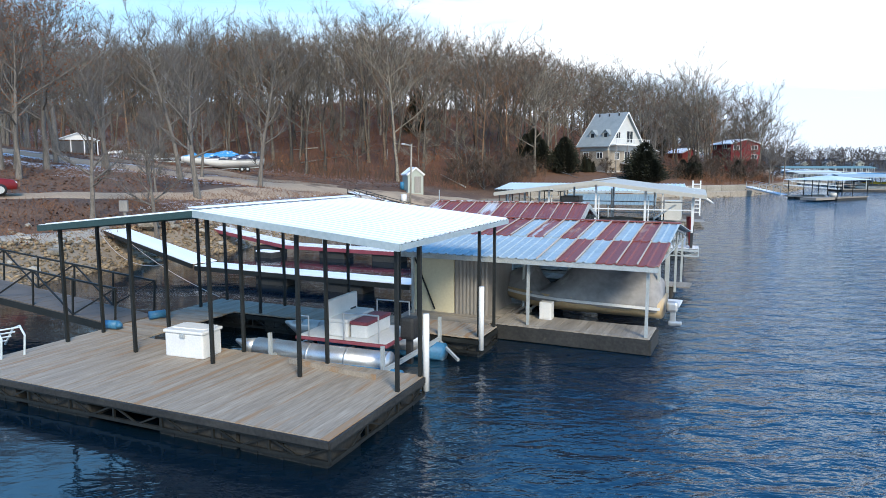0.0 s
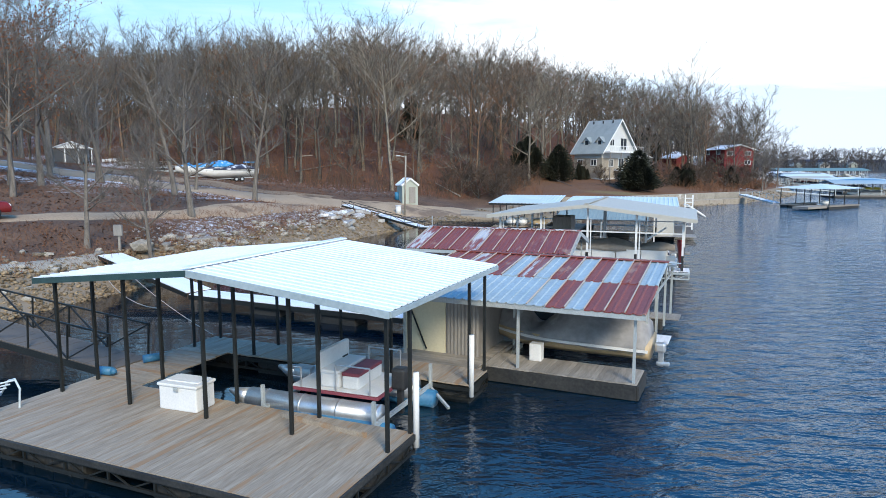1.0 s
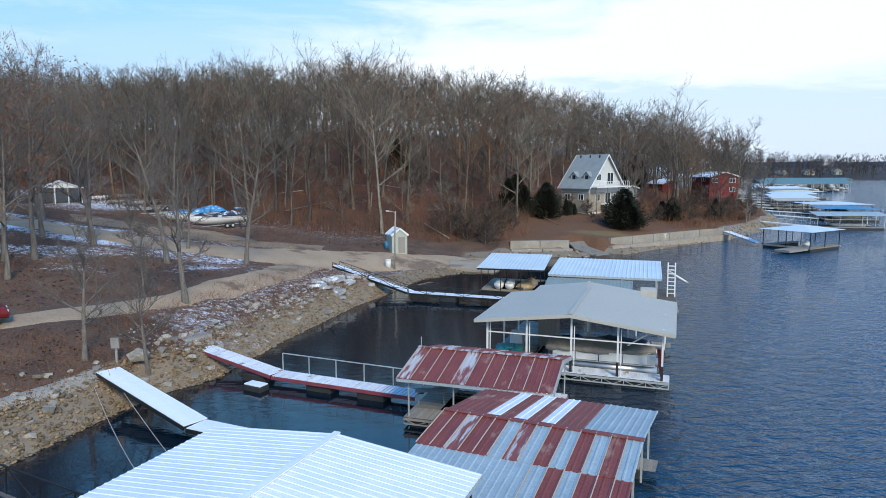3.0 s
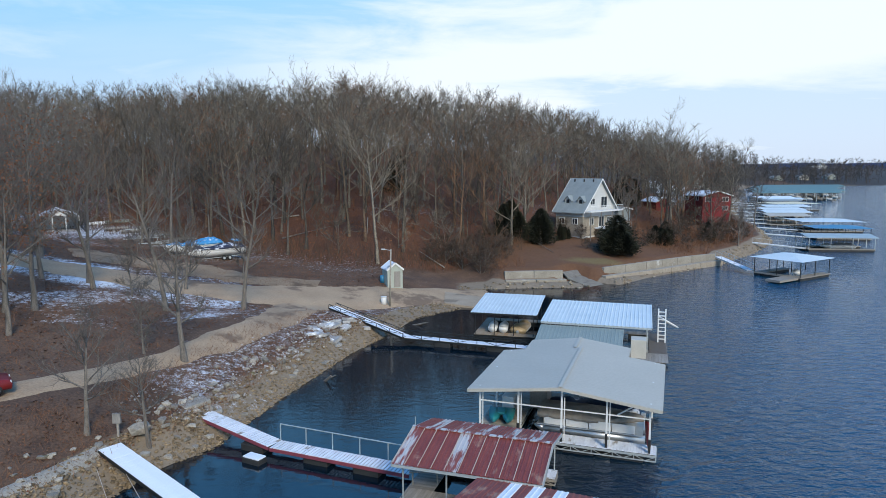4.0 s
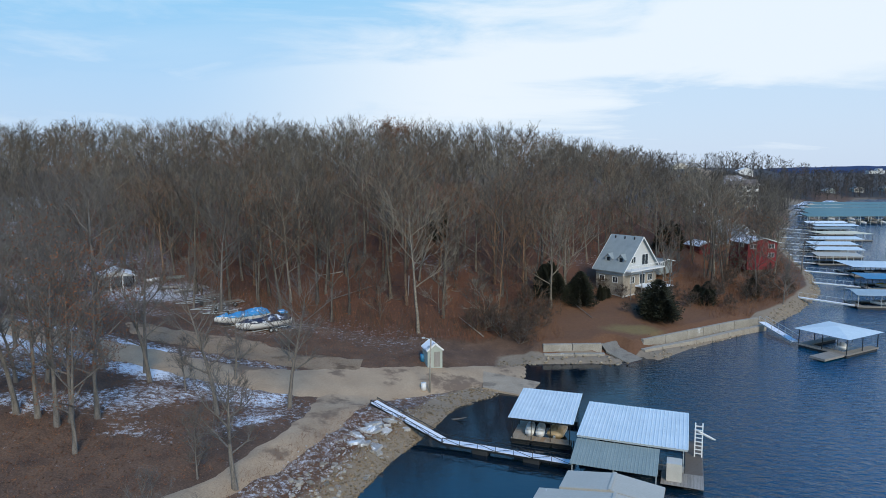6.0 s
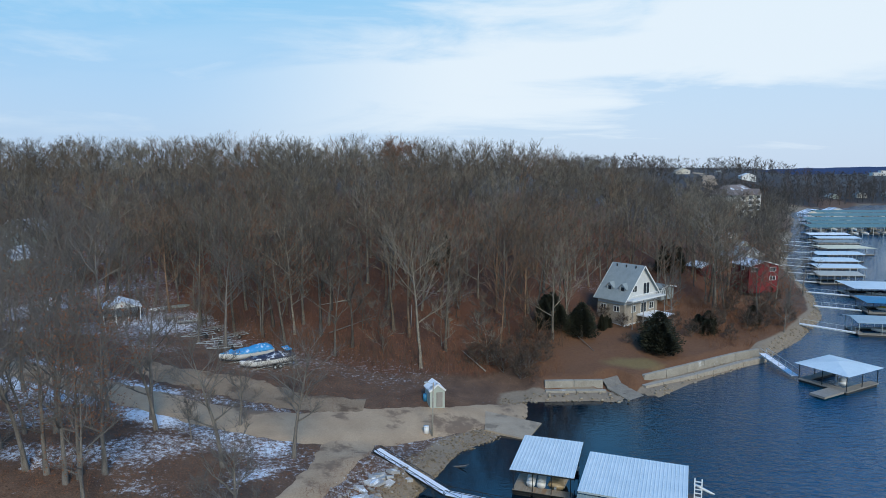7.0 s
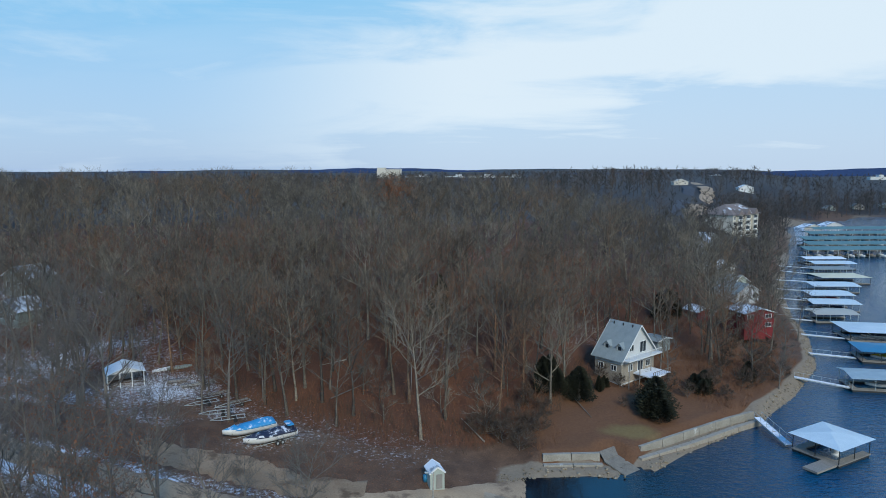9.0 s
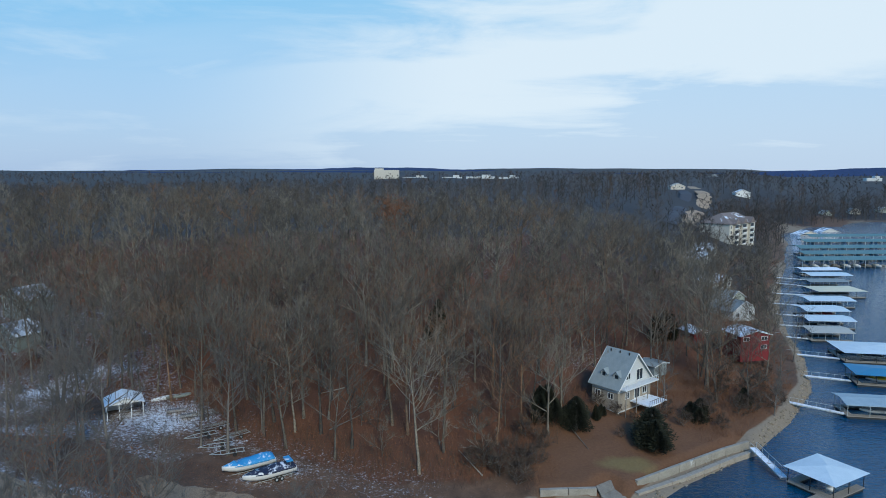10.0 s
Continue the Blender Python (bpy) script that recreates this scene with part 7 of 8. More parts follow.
# broken concrete slabs dumped on the bank
for i in range(26):
    x, y = rs.gauss(-7.9, 1.1), rs.gauss(57.5, 1.9)
    bm = bmesh.new()
    n = rs.choice((4, 5, 5))
    r = rs.uniform(0.35, 0.85)
    slab(bm, [(r * math.cos(6.283 * k / n + rs.uniform(-0.3, 0.3)), r * 0.75 * math.sin(6.283 * k / n + rs.uniform(-0.2, 0.2)), 0) for k in range(n)], rs.uniform(0.16, 0.3))
    tagged(part("concrete_slab", bm, M_SNOWROCK, None, matrix=pose(x, y, gz(x, y) + 0.22, rs.uniform(-22, 22), rs.uniform(-22, 22), rs.uniform(0, 360))),
           "broken concrete slab dusted with snow on the bank", "slab", "dumped concrete slabs")
for i in range(170):
    x0, y0, nx, ny = along_shore(rs, 4, 13)
    d = rs.uniform(0.3, 4.5)
    x, y = x0 + nx * d, y0 + ny * d
    s = rs.uniform(0.22, 0.6)
    ob = new("boulder", STONES[i % 6])
    ob.matrix_basis = pose(x, y, gz(x, y) + 0.12 * s, rs.uniform(-15, 15), rs.uniform(-15, 15), rs.uniform(0, 360)) @ Matrix.Scale(s, 4)
    tagged(ob, "weathered tan boulder lying on the lake bank", "boulder", "boulders on the bank")
for me in STONES:
    me.materials.append(M_ROCK)


M_RAMP = surface("stained_ramp_concrete", (0.15, 0.125, 0.095), (0.30, 0.265, 0.21), 0.9, 0.92, bump=0.6, c3=(0.10, 0.08, 0.06), c3_at=0.62)


def sea_wall(name, line, z0, z1, label, thick=0.6, material=None):
    ob = thing(name, label, "wall", Matrix.Identity(4), kind="structure")
    for (a, b) in zip(line, line[1:]):
        n = max(1, round(math.dist(a, b) / 4.0))
        for i in range(n):
            p = (a[0] + (b[0] - a[0]) * (i + 0.01) / n, a[1] + (b[1] - a[1]) * (i + 0.01) / n, (z0 + z1) / 2)
            q = (a[0] + (b[0] - a[0]) * (i + 0.99) / n, a[1] + (b[1] - a[1]) * (i + 0.99) / n, (z0 + z1) / 2)
            bm = bmesh.new()
            d = Vector(q) - Vector(p)
            box(bm, ((p[0] + q[0]) / 2, (p[1] + q[1]) / 2, p[2]), (d.length, thick, z1 - z0), math.degrees(math.atan2(d.y, d.x)), 0.04)
            part("wall_section", bm, material or M_CONCRETE, ob)


sea_wall("wall_cove", [(11.2, 87.9), (19.4, 88.6)], 0.0, 1.75, "low weathered concrete sea wall at the cove's end")
sea_wall("wall_cove_low", [(11.2, 86.7), (19.6, 87.2)], -0.2, 0.75, "lower step of the concrete sea wall", 0.7)
sea_wall("wall_yard", [(25.6, 91.0), (33.5, 96.4), (43.0, 102.8), (48.0, 105.6)], 0.2, 1.75, "pale sea wall with snow along the yard", 0.5)
sea_wall("wall_yard_low", [(25.2, 89.0), (34.2, 94.6), (43.6, 101.2), (48.6, 104.2)], -0.4, 0.85, "stone foot of the yard's sea wall", 0.8, M_STONE)
bm = bmesh.new()
slab(bm, [(2.8, 78.6, 0.74), (2.6, 73.6, 0.36), (7.4, 71.4, 0.12), (9.6, 76.4, 0.12)], 0.5)
M_RAMP_TAN = surface("sandy_concrete", (0.27, 0.21, 0.145), (0.43, 0.35, 0.255), 0.6, 0.92, bump=0.5, c3=(0.22, 0.175, 0.125), c3_at=0.58)
tagged(part("boat_ramp", bm, M_RAMP_TAN), "worn pale concrete ramp at the head of the cove", "ramp", kind="structure")
bm = bmesh.new()
slab(bm, [(19.9, 88.1, 0.75), (22.9, 84.3, -0.2), (25.4, 86.3, -0.2), (22.4, 90.1, 0.75)], 0.2)
tagged(part("boat_ramp", bm, M_RAMP), "concrete launching ramp running into the water", "ramp", kind="structure")
bm = bmesh.new()
slab(bm, [(19.6, 90.0, 1.3), (20.0, 88.2, 0.78), (22.35, 90.12, 0.78), (22.2, 92.0, 1.3)], 0.2)
tagged(part("boat_ramp", bm, M_RAMP), "upper slab of the concrete launching ramp", "ramp", kind="structure")

# wooden steps down to the red gangway, its landing and the meter box
steps = thing("garden_steps", "old timber steps set into the leafy bank", "steps", pose(-14.2, 38.6, 1.3, 0, 0, 138))
for i in range(9):
    bm = bmesh.new()
    box(bm, (0.45 * i + 0.2, 0, 0.09 * i), (0.36, 1.5, 0.16), bevel=0.02)
    part("step", bm, M_PLANK_GREY, steps)
bm = bmesh.new()
box(bm, (0, 0, -0.35), (1.6, 1.7, 1.2), bevel=0.08)
tagged(part("landing", bm, M_CONCRETE, None, matrix=pose(-13.9, 38.2, 1.45, 0, 0, -35)), "stone landing block at the gangway's head", "landing")
meter = thing("meter_box", "grey electric meter box on a post by the bank", "meter box", pose(-16.0, 33.2, gz(-16.0, 33.2)))
bar("post", (0, 0, -0.2), (0, 0, 1.25), 0.1, M_PLANK_GREY, meter)
bm = bmesh.new()
box(bm, (0, -0.08, 1.1), (0.42, 0.16, 0.55), bevel=0.02)
part("cabinet", bm, M_GREY_PANEL, meter)
bm = blob(rs, 0.15)
tagged(part("boulder", bm, M_ROCK, None, matrix=pose(-15.2, 33.9, gz(-15.2, 33.9) + 0.4) @ Matrix.Scale(1.3, 4)), "pale boulder beside the meter box", "boulder")
path = [(-22.5, 17.5), (-20.2, 22), (-18.4, 26.6), (-16.9, 30.2), (-16.2, 32.2)]
strip("footpath", path, [1.0] * 5, M_CONCRETE, 0.08, "narrow concrete footpath along the top of the bank", "footpath", 0.6, 5, 0.05)
# tree stump and a fallen trunk in the water
bm = bmesh.new()
rod(bm, (0, 0, -0.4), (0, 0, 1.0), 0.55, 0.42, n=12)
tagged(smooth(part("stump", bm, M_BARK, None, matrix=pose(-24.6, 34.6, gz(-24.6, 34.6)))), "weathered grey tree stump beside the road", "stump")
for p, q, r in (((-0.9, 64.5, -0.1), (0.4, 63.9, 0.35), 0.12), ((-7.2, 47.0, -0.1), (-6.6, 46.4, 0.55), 0.13)):
    bm = bmesh.new()
    rod(bm, p, q, r, r * 0.5, n=8)
    rod(bm, Vector(p).lerp(Vector(q), 0.5), Vector(q) + Vector((0.3, 0.5, -0.1)), r * 0.5, 0.02, n=6)
    tagged(part("driftwood", bm, M_BARK), "grey driftwood snag sticking out of the water", "driftwood", "snags in the cove")
for i in range(14):
    x, y = rs.uniform(-60, 20), rs.uniform(90, 135)
    if not wooded(np.array([x]), np.array([y]))[0]:
        continue
    L, a = rs.uniform(4, 10), rs.uniform(0, 6.28)
    bm = bmesh.new()
    q = (x + L * math.cos(a), y + L * math.sin(a))
    rod(bm, (x, y, gz(x, y) + 0.2), (*q, gz(*q) + rs.uniform(0.1, 0.35)), 0.12, 0.04, n=6)
    tagged(part("fallen_trunk", bm, M_CONCRETE if i % 3 == 0 else M_BARK), "pale fallen trunk lying in the woods", "log", "fallen trunks")


# ---- cedars and brush ----
def cedar_mesh(rng, h, w, n):
    V, F = [], []
    spires = [(0, 0, 1.0, 0.72)] + [(rng.uniform(-0.28, 0.28) * w, rng.uniform(-0.28, 0.28) * w, rng.uniform(0.55, 0.9), rng.uniform(0.4, 0.6)) for _ in range(5)]
    for _ in range(n):
        cx, cy, hh, ww = rng.choice(spires)
        t = rng.random() ** 0.8
        a = rng.uniform(0, 6.283)
        r = w / 2 * ww * (1 - t ** 1.9) ** 0.8 * min(1, 0.55 + t * 4) * rng.uniform(0.35, 1.12) * (1 + 0.16 * math.sin(3 * a + 7 * t))
        p = Vector((cx + r * math.cos(a), cy + r * math.sin(a), h * hh * (0.03 + 0.95 * t)))
        d = Vector((math.cos(a) * 0.7, math.sin(a) * 0.7, rng.uniform(0.2, 1.0))).normalized()
        s = rng.uniform(0.08, 0.21)
        sd = d.cross(Vector((rng.gauss(0, 1), rng.gauss(0, 1), rng.gauss(0, 1)))).normalized()
        i = len(V)
        V.extend((tuple(p - sd * s * 0.4), tuple(p + sd * s * 0.4), tuple(p + d * s * 1.6)))
        F.append((i, i + 1, i + 2))
    return array_mesh("crown", np.array(V), np.array(F), M_CEDAR, True)


CEDARS = [cedar_mesh(random.Random(s), 5.6, 4.2, 17000) for s in (1, 2)]
bm = bmesh.new()
rod(bm, (0, 0, -0.5), (0, 0, 4.5), 0.2, 0.06, n=8)
CEDAR_TRUNK = bpy.data.meshes.new("trunk")
bm.to_mesh(CEDAR_TRUNK)
bm.free()
CEDAR_TRUNK.materials.append(M_BARK)
for i, (x, y, s, fat) in enumerate([(14.6, 107.3, 1.12, 1.35), (19.2, 105.4, 1.05, 1.6), (23.3, 109.5, 0.5, 0.9), (31.2, 103.2, 1.1, 1.95), (42.5, 113.0, 0.75, 1.6), (53.5, 121, 0.7, 1.5), (24.6, 111.5, 0.4, 1.0), (-5.0, 134.0, 1.6, 0.85), (47.0, 150.0, 1.35, 1.2)]):
    ob = thing("cedar_tree", "dense dark green cedar among bare trees" if y > 130 else "dense dark green cedar on the brown lawn", "tree", pose(x, y, gz(x, y) - 0.1, 0, 0, i * 77) @ Matrix.Diagonal((s * fat, s * fat, s, 1)), "cedars round the house")
    new("trunk", CEDAR_TRUNK).parent = ob
    new("crown", CEDARS[i % 2]).parent = ob


def brush(name, n, places, h0, h1, material, label, rng, w=0.016, lean=0.5):
    """Thickets of thin stems."""
    z = ground(places[:, 0], places[:, 1])[0]
    V, F = [], []
    for (x, y), g in zip(places, z):
        for _ in range(n):
            p = Vector((x + rng.gauss(0, 0.5), y + rng.gauss(0, 0.5), g - 0.05))
            d = Vector((rng.gauss(0, lean), rng.gauss(0, lean), 1)).normalized() * rng.uniform(h0, h1)
            sd = d.cross(Vector((rng.gauss(0, 1), rng.gauss(0, 1), 0.2))).normalized() * w
            i = len(V)
            V.extend((tuple(p - sd), tuple(p + sd), tuple(p + d)))
            F.append((i, i + 1, i + 2))
    return tagged(new(name, array_mesh(name, np.array(V), np.array(F), material, True)), label, "brush", kind="stuff")


rb = random.Random(31)
bank = np.array([(p[0] + p[2] * d, p[1] + p[3] * d) for p, d in ((along_shore(rb, 3, 13), rb.uniform(1.5, 8)) for _ in range(1500))])
brush("dry_weeds", 9, bank, 0.15, 0.55, M_BRUSH, "dry brown weeds on the lake bank", rb, 0.012, 0.7)
isl = np.array([(rb.uniform(-60, -14), rb.uniform(40, 100)) for _ in range(3200)])
keep = (seg_distance(isl[:, 0], isl[:, 1], LANE) > 2.6) & (seg_distance(isl[:, 0], isl[:, 1], ROAD_UP) > 4.6)
brush("dry_weeds", 7, isl[keep], 0.15, 0.6, M_BRUSH, "dry brown weeds and leaf litter between the roads", rb, 0.016, 0.8)
und = scatter(rb, 2.4, -100, 90, 86, 190, wooded)
brush("undergrowth", 13, und, 0.6, 3.4, M_BRUSH, "rust-brown undergrowth among the hillside trunks", rb, 0.018, 0.35)
duff = scatter(rb, 0.95, -85, 80, 86, 175, wooded)
dz = ground(duff[:, 0], duff[:, 1])[0]
V, F = [], []
for (x, y), g in zip(duff, dz):
    p = Vector((x, y, g + rb.random() ** 2 * 4.0))
    a = Vector((rb.gauss(0, 1), rb.gauss(0, 1), rb.gauss(0, 0.6))).normalized() * rb.uniform(0.10, 0.24)
    b = a.cross(Vector((rb.gauss(0, 1), rb.gauss(0, 1), rb.gauss(0, 1)))).normalized() * 0.10
    V.extend((tuple(p - a), tuple(p + b), tuple(p + a), tuple(p - b)))
    F.append(tuple(range(len(V) - 4, len(V))))
tagged(new("dry_leaves", array_mesh("dry_leaves", np.array(V), np.array(F), M_OAKLEAF, True)), "rust-brown dry leaves on low saplings in the woods", "leaves", kind="stuff")
shoreb = np.array([(p[0] + p[2] * d, p[1] + p[3] * d) for p, d in ((along_shore(rb, 22, 29), rb.uniform(3, 22)) for _ in range(900))])
brush("undergrowth", 12, shoreb, 0.6, 2.4, M_BRUSH, "bare brush along the far shore", rb, 0.025, 0.5)



def litter(name, places, s0, s1, material, label, rng):
    """Loose dry leaves and sticks lying about."""
    z = ground(places[:, 0], places[:, 1])[0]
    V, F = [], []
    for (x, y), g in zip(places, z):
        a, s = rng.uniform(0, 6.28), rng.uniform(s0, s1)
        c, w = math.cos(a) * s, math.sin(a) * s
        i = len(V)
        V.extend(((x - c, y - w, g + 0.02), (x + w * 0.6, y - c * 0.6, g + rng.uniform(0.02, 0.12)), (x + c, y + w, g + 0.03), (x - w * 0.6, y + c * 0.6, g + rng.uniform(0.02, 0.12))))
        F.append((i, i + 1, i + 2, i + 3))
    return tagged(new(name, array_mesh(name, np.array(V), np.array(F), material, True)), label, "leaf litter", kind="stuff")


def off_road(p):
    return p[(seg_distance(p[:, 0], p[:, 1], LANE) > 2.4) & (seg_distance(p[:, 0], p[:, 1], ROAD_UP) > 3.6) & (ground(p[:, 0], p[:, 1])[1] > 1.5)]


M_LAWN_GRASS = surface("dead_grass", (0.10, 0.055, 0.026), (0.22, 0.14, 0.068), 0.5, 0.95, bump=0.0)
M_LEAF_DARK = surface("dark_wet_leaves", (0.05, 0.030, 0.019), (0.10, 0.06, 0.036), 2.0, 0.9, bump=0.0)
for mt, n, lab in ((M_OAKLEAF, 12000, "rust-brown fallen leaves on the bank"), (M_LEAF_DARK, 7000, "dark wet leaves on the bank"), (M_BRUSH, 6000, "pale dry grass tufts on the bank")):
    pts = off_road(np.array([(rb.uniform(-48, -4), rb.uniform(18, 88)) for _ in range(n)]))
    litter("fallen_leaves", pts, 0.04, 0.12, mt, lab, rb)

yard = np.array([(rb.uniform(9, 62), rb.uniform(88, 132)) for _ in range(2600)])
yd = ground(yard[:, 0], yard[:, 1])
yard = yard[(yd[1] > 4) & (yd[2] < 8) & (np.hypot(yard[:, 0] - 31, yard[:, 1] - 117) > 7)]
brush("lawn_weeds", 6, yard, 0.06, 0.22, M_LAWN_GRASS, "short tufts of dead grass on the lawn", rb, 0.02, 0.9)
edge_yard = yard[(yard[:, 0] > 40) | (yard[:, 1] > 112) | (yard[:, 0] < 14)]
brush("undergrowth", 14, edge_yard[:500], 0.5, 2.2, M_BRUSH, "bare brush at the lawn's edge", rb, 0.02, 0.5)

# empty boat trailers and upturned boats near the parked boats
def boat_trailer(m, L):
    ob = thing("boat_trailer", "empty galvanised boat trailer parked on dead grass", "trailer", m, "empty trailers")
    for s in (-0.6, 0.6):
        bm = bmesh.new()
        beam(bm, (-L * 0.4, s, 0.5), (L * 0.2, s, 0.5), 0.09)
        beam(bm, (L * 0.2, s, 0.5), (L * 0.55, 0, 0.5), 0.08)
        part("side_rail", bm, M_GALV, ob)
        bm = bmesh.new()
        beam(bm, (-L * 0.38, s * 0.6, 0.72), (L * 0.15, s * 0.6, 0.72), 0.12)
        part("bunk", bm, M_PLANK_GREY, ob)
        bm = bmesh.new()
        rod(bm, (-L * 0.12, s * 1.6 - 0.1, 0.32), (-L * 0.12, s * 1.6 + 0.1, 0.32), 0.32, n=16)
        wheel = smooth(part("wheel", bm, M_DARK, ob))
        bm = bmesh.new()
        rod(bm, (-L * 0.12, s * 1.6 - 0.105, 0.32), (-L * 0.12, s * 1.6 + 0.105, 0.32), 0.15, n=12)
        part("rim", bm, M_GALV, wheel)
    for k in (-0.38, -0.12, 0.12):
        bm = bmesh.new()
        beam(bm, (L * k, -0.95, 0.55), (L * k, 0.95, 0.55), 0.08)
        part("cross_bar", bm, M_GALV, ob)
    bm = bmesh.new()
    rod(bm, (L * 0.5, 0, 0.5), (L * 0.5, 0, 0.95), 0.05, n=8)
    part("winch_post", bm, M_GALV, ob)
    return ob


for x, y, a, L in ((-40.0, 99.6, 222, 5.6), (-36.0, 97.2, 225, 6.2), (-43.5, 103.5, 215, 5.0)):
    boat_trailer(pose(x, y, gz(x, y) + 0.05, 0, 0, a), L)
for x, y, a, mt, lab in ((-50.2, 110.0, 215, M_TARP_ROOF, "green upturned rowing boat lying by the carport"), (-52.6, 109.4, 222, M_SNOWROOF, "upturned rowing boat white with snow")):
    bm = bmesh.new()
    loft(bm, [[(u, w * math.cos(c) * 0.62, h * math.sin(c)) for c in [math.pi * j / 8 for j in range(9)]] for u, w, h in ((-2.0, 0.75, 0.42), (-1.0, 1.0, 0.52), (0.4, 1.0, 0.52), (1.5, 0.6, 0.46), (2.2, 0.08, 0.38))])
    tagged(smooth(part("rowing_boat", bm, mt, None, matrix=pose(x, y, gz(x, y), 0, 0, a))), lab, "boat")
for x, y, k, s in ((-43.6, 75.4, 2, 1.3), (-70.7, 107.6, 2, 1.25), (-70.3, 112.9, 0, 1.3), (-80.8, 112.6, 2, 1.2), (-62.1, 125.9, 0, 1.3), (-31.5, 62.6, 2, 0.9), (-37.8, 65.2, 2, 0.95), (-20.3, 73.9, 3, 1.0), (-66, 116, 2, 1.1),
                   (-75, 101, 0, 1.1), (-84, 104, 2, 1.2), (-90, 118, 0, 1.3), (-60, 113, 0, 1.0), (-78, 122, 2, 1.2), (-96, 110, 2, 1.2), (-64, 98, 2, 1.3), (-88, 96, 2, 1.1), (-57.5, 92, 2, 1.2), (-100, 124, 2, 1.2)):
    plant(FINE_MESH[k], x, y, s, 53 * k + x * 7, "large bare oak standing over patchy snow", "oaks by the cabins")

# round leafless shrubs and saplings about the yard and the shore
SHRUBS = [tree_arrays(random.Random(s + 300), 3.2, 12, 7, 3, 0.62, 3, 0.014, 0.04, 0.42, 0.012) for s in range(3)]
M_SHRUB = surface("brown_shrub_twigs", (0.040, 0.028, 0.020), (0.115, 0.078, 0.052), 0.7, 0.95, bump=0.0)
SHRUB_MESH = [(array_mesh("stem", a, b, M_BARK), array_mesh("crown", c, d, M_SHRUB, True)) for a, b, c, d in SHRUBS]
for i, (x, y, s) in enumerate([(8.2, 90.6, 1.25), (5.8, 92.4, 1.35), (9.6, 93.0, 1.2), (3.6, 94.2, 1.2), (7.4, 95.0, 1.3), (11.4, 94.6, 1.0), (1.4, 93.4, 1.0), (38.7, 110.0, 0.9), (43.3, 112.0, 1.25), (45.5, 110.5, 0.8),
                               (50.8, 116.6, 1.1), (54.0, 118.6, 1.3), (59.8, 121.5, 1.2), (48.0, 121.0, 1.1), (56.5, 126.0, 1.2), (61.0, 131.0, 1.1), (52.0, 128.0, 1.2), (46.0, 118.0, 0.8), (64.0, 137.0, 1.2), (57.0, 138.0, 1.3),
                               (26.5, 104.2, 0.5), (27.4, 111.6, 0.75), (30.0, 110.2, 0.6), (24.4, 114.2, 0.85), (34.4, 111.0, 0.7), (36.5, 113.2, 0.9), (34.6, 106.8, 0.6), (13.0, 99.0, 0.9), (10.5, 101.5, 1.1)]):
    ob = thing("shrub", "bare brown rounded shrub at the edge of the lawn", "shrub", pose(x, y, gz(x, y) - 0.05, 0, 0, i * 67) @ Matrix.Diagonal((s * 1.15, s * 1.15, s, 1)), "shrubs about the yard")
    for nm, me in zip(("stem", "crown"), SHRUB_MESH[i % 3]):
        new(nm, me).parent = ob
thick = scatter(rb, 1.25, -62, 34, 84, 130, lambda x, y: (np.abs(ground(x, y)[2] - 3.0) < 4.0) & (np.hypot(x - 31, y - 117) > 9))
brush("undergrowth", 9, thick, 0.8, 3.6, M_SHRUB, "grey-brown thicket at the foot of the woods", rb, 0.020, 0.28)
for x, y, k, s in ((58, 145, 1, 0.9), (61.5, 146, 5, 0.75), (55, 149, 3, 0.95), (64.5, 144, 2, 0.7), (52, 148, 0, 0.8), (76, 166, 5, 0.8), (80, 176, 2, 0.8), (72, 158, 2, 0.65), (84, 192, 5, 0.75), (88, 214, 2, 0.8), (96, 240, 5, 0.8), (49, 133, 1, 0.8)):
    plant(KIND_MESH[k], x, y, s, 31 * k + x, "bare grey tree standing before the shore cottages", "trees before the cottages")

# tree with rust-coloured crown above the ridge
big = plant(KIND_MESH[0], -19, 178, 1.0, 40, "tall oak in full rusty leaf above the ridge", "", LEAF_MESH[0])
new("leaves", array_mesh("leaves", *leaf_arrays(random.Random(4), TREE_KINDS[0][2], TREE_KINDS[0][3], 2600, 0.17), M_OAKLEAF, True)).parent = big


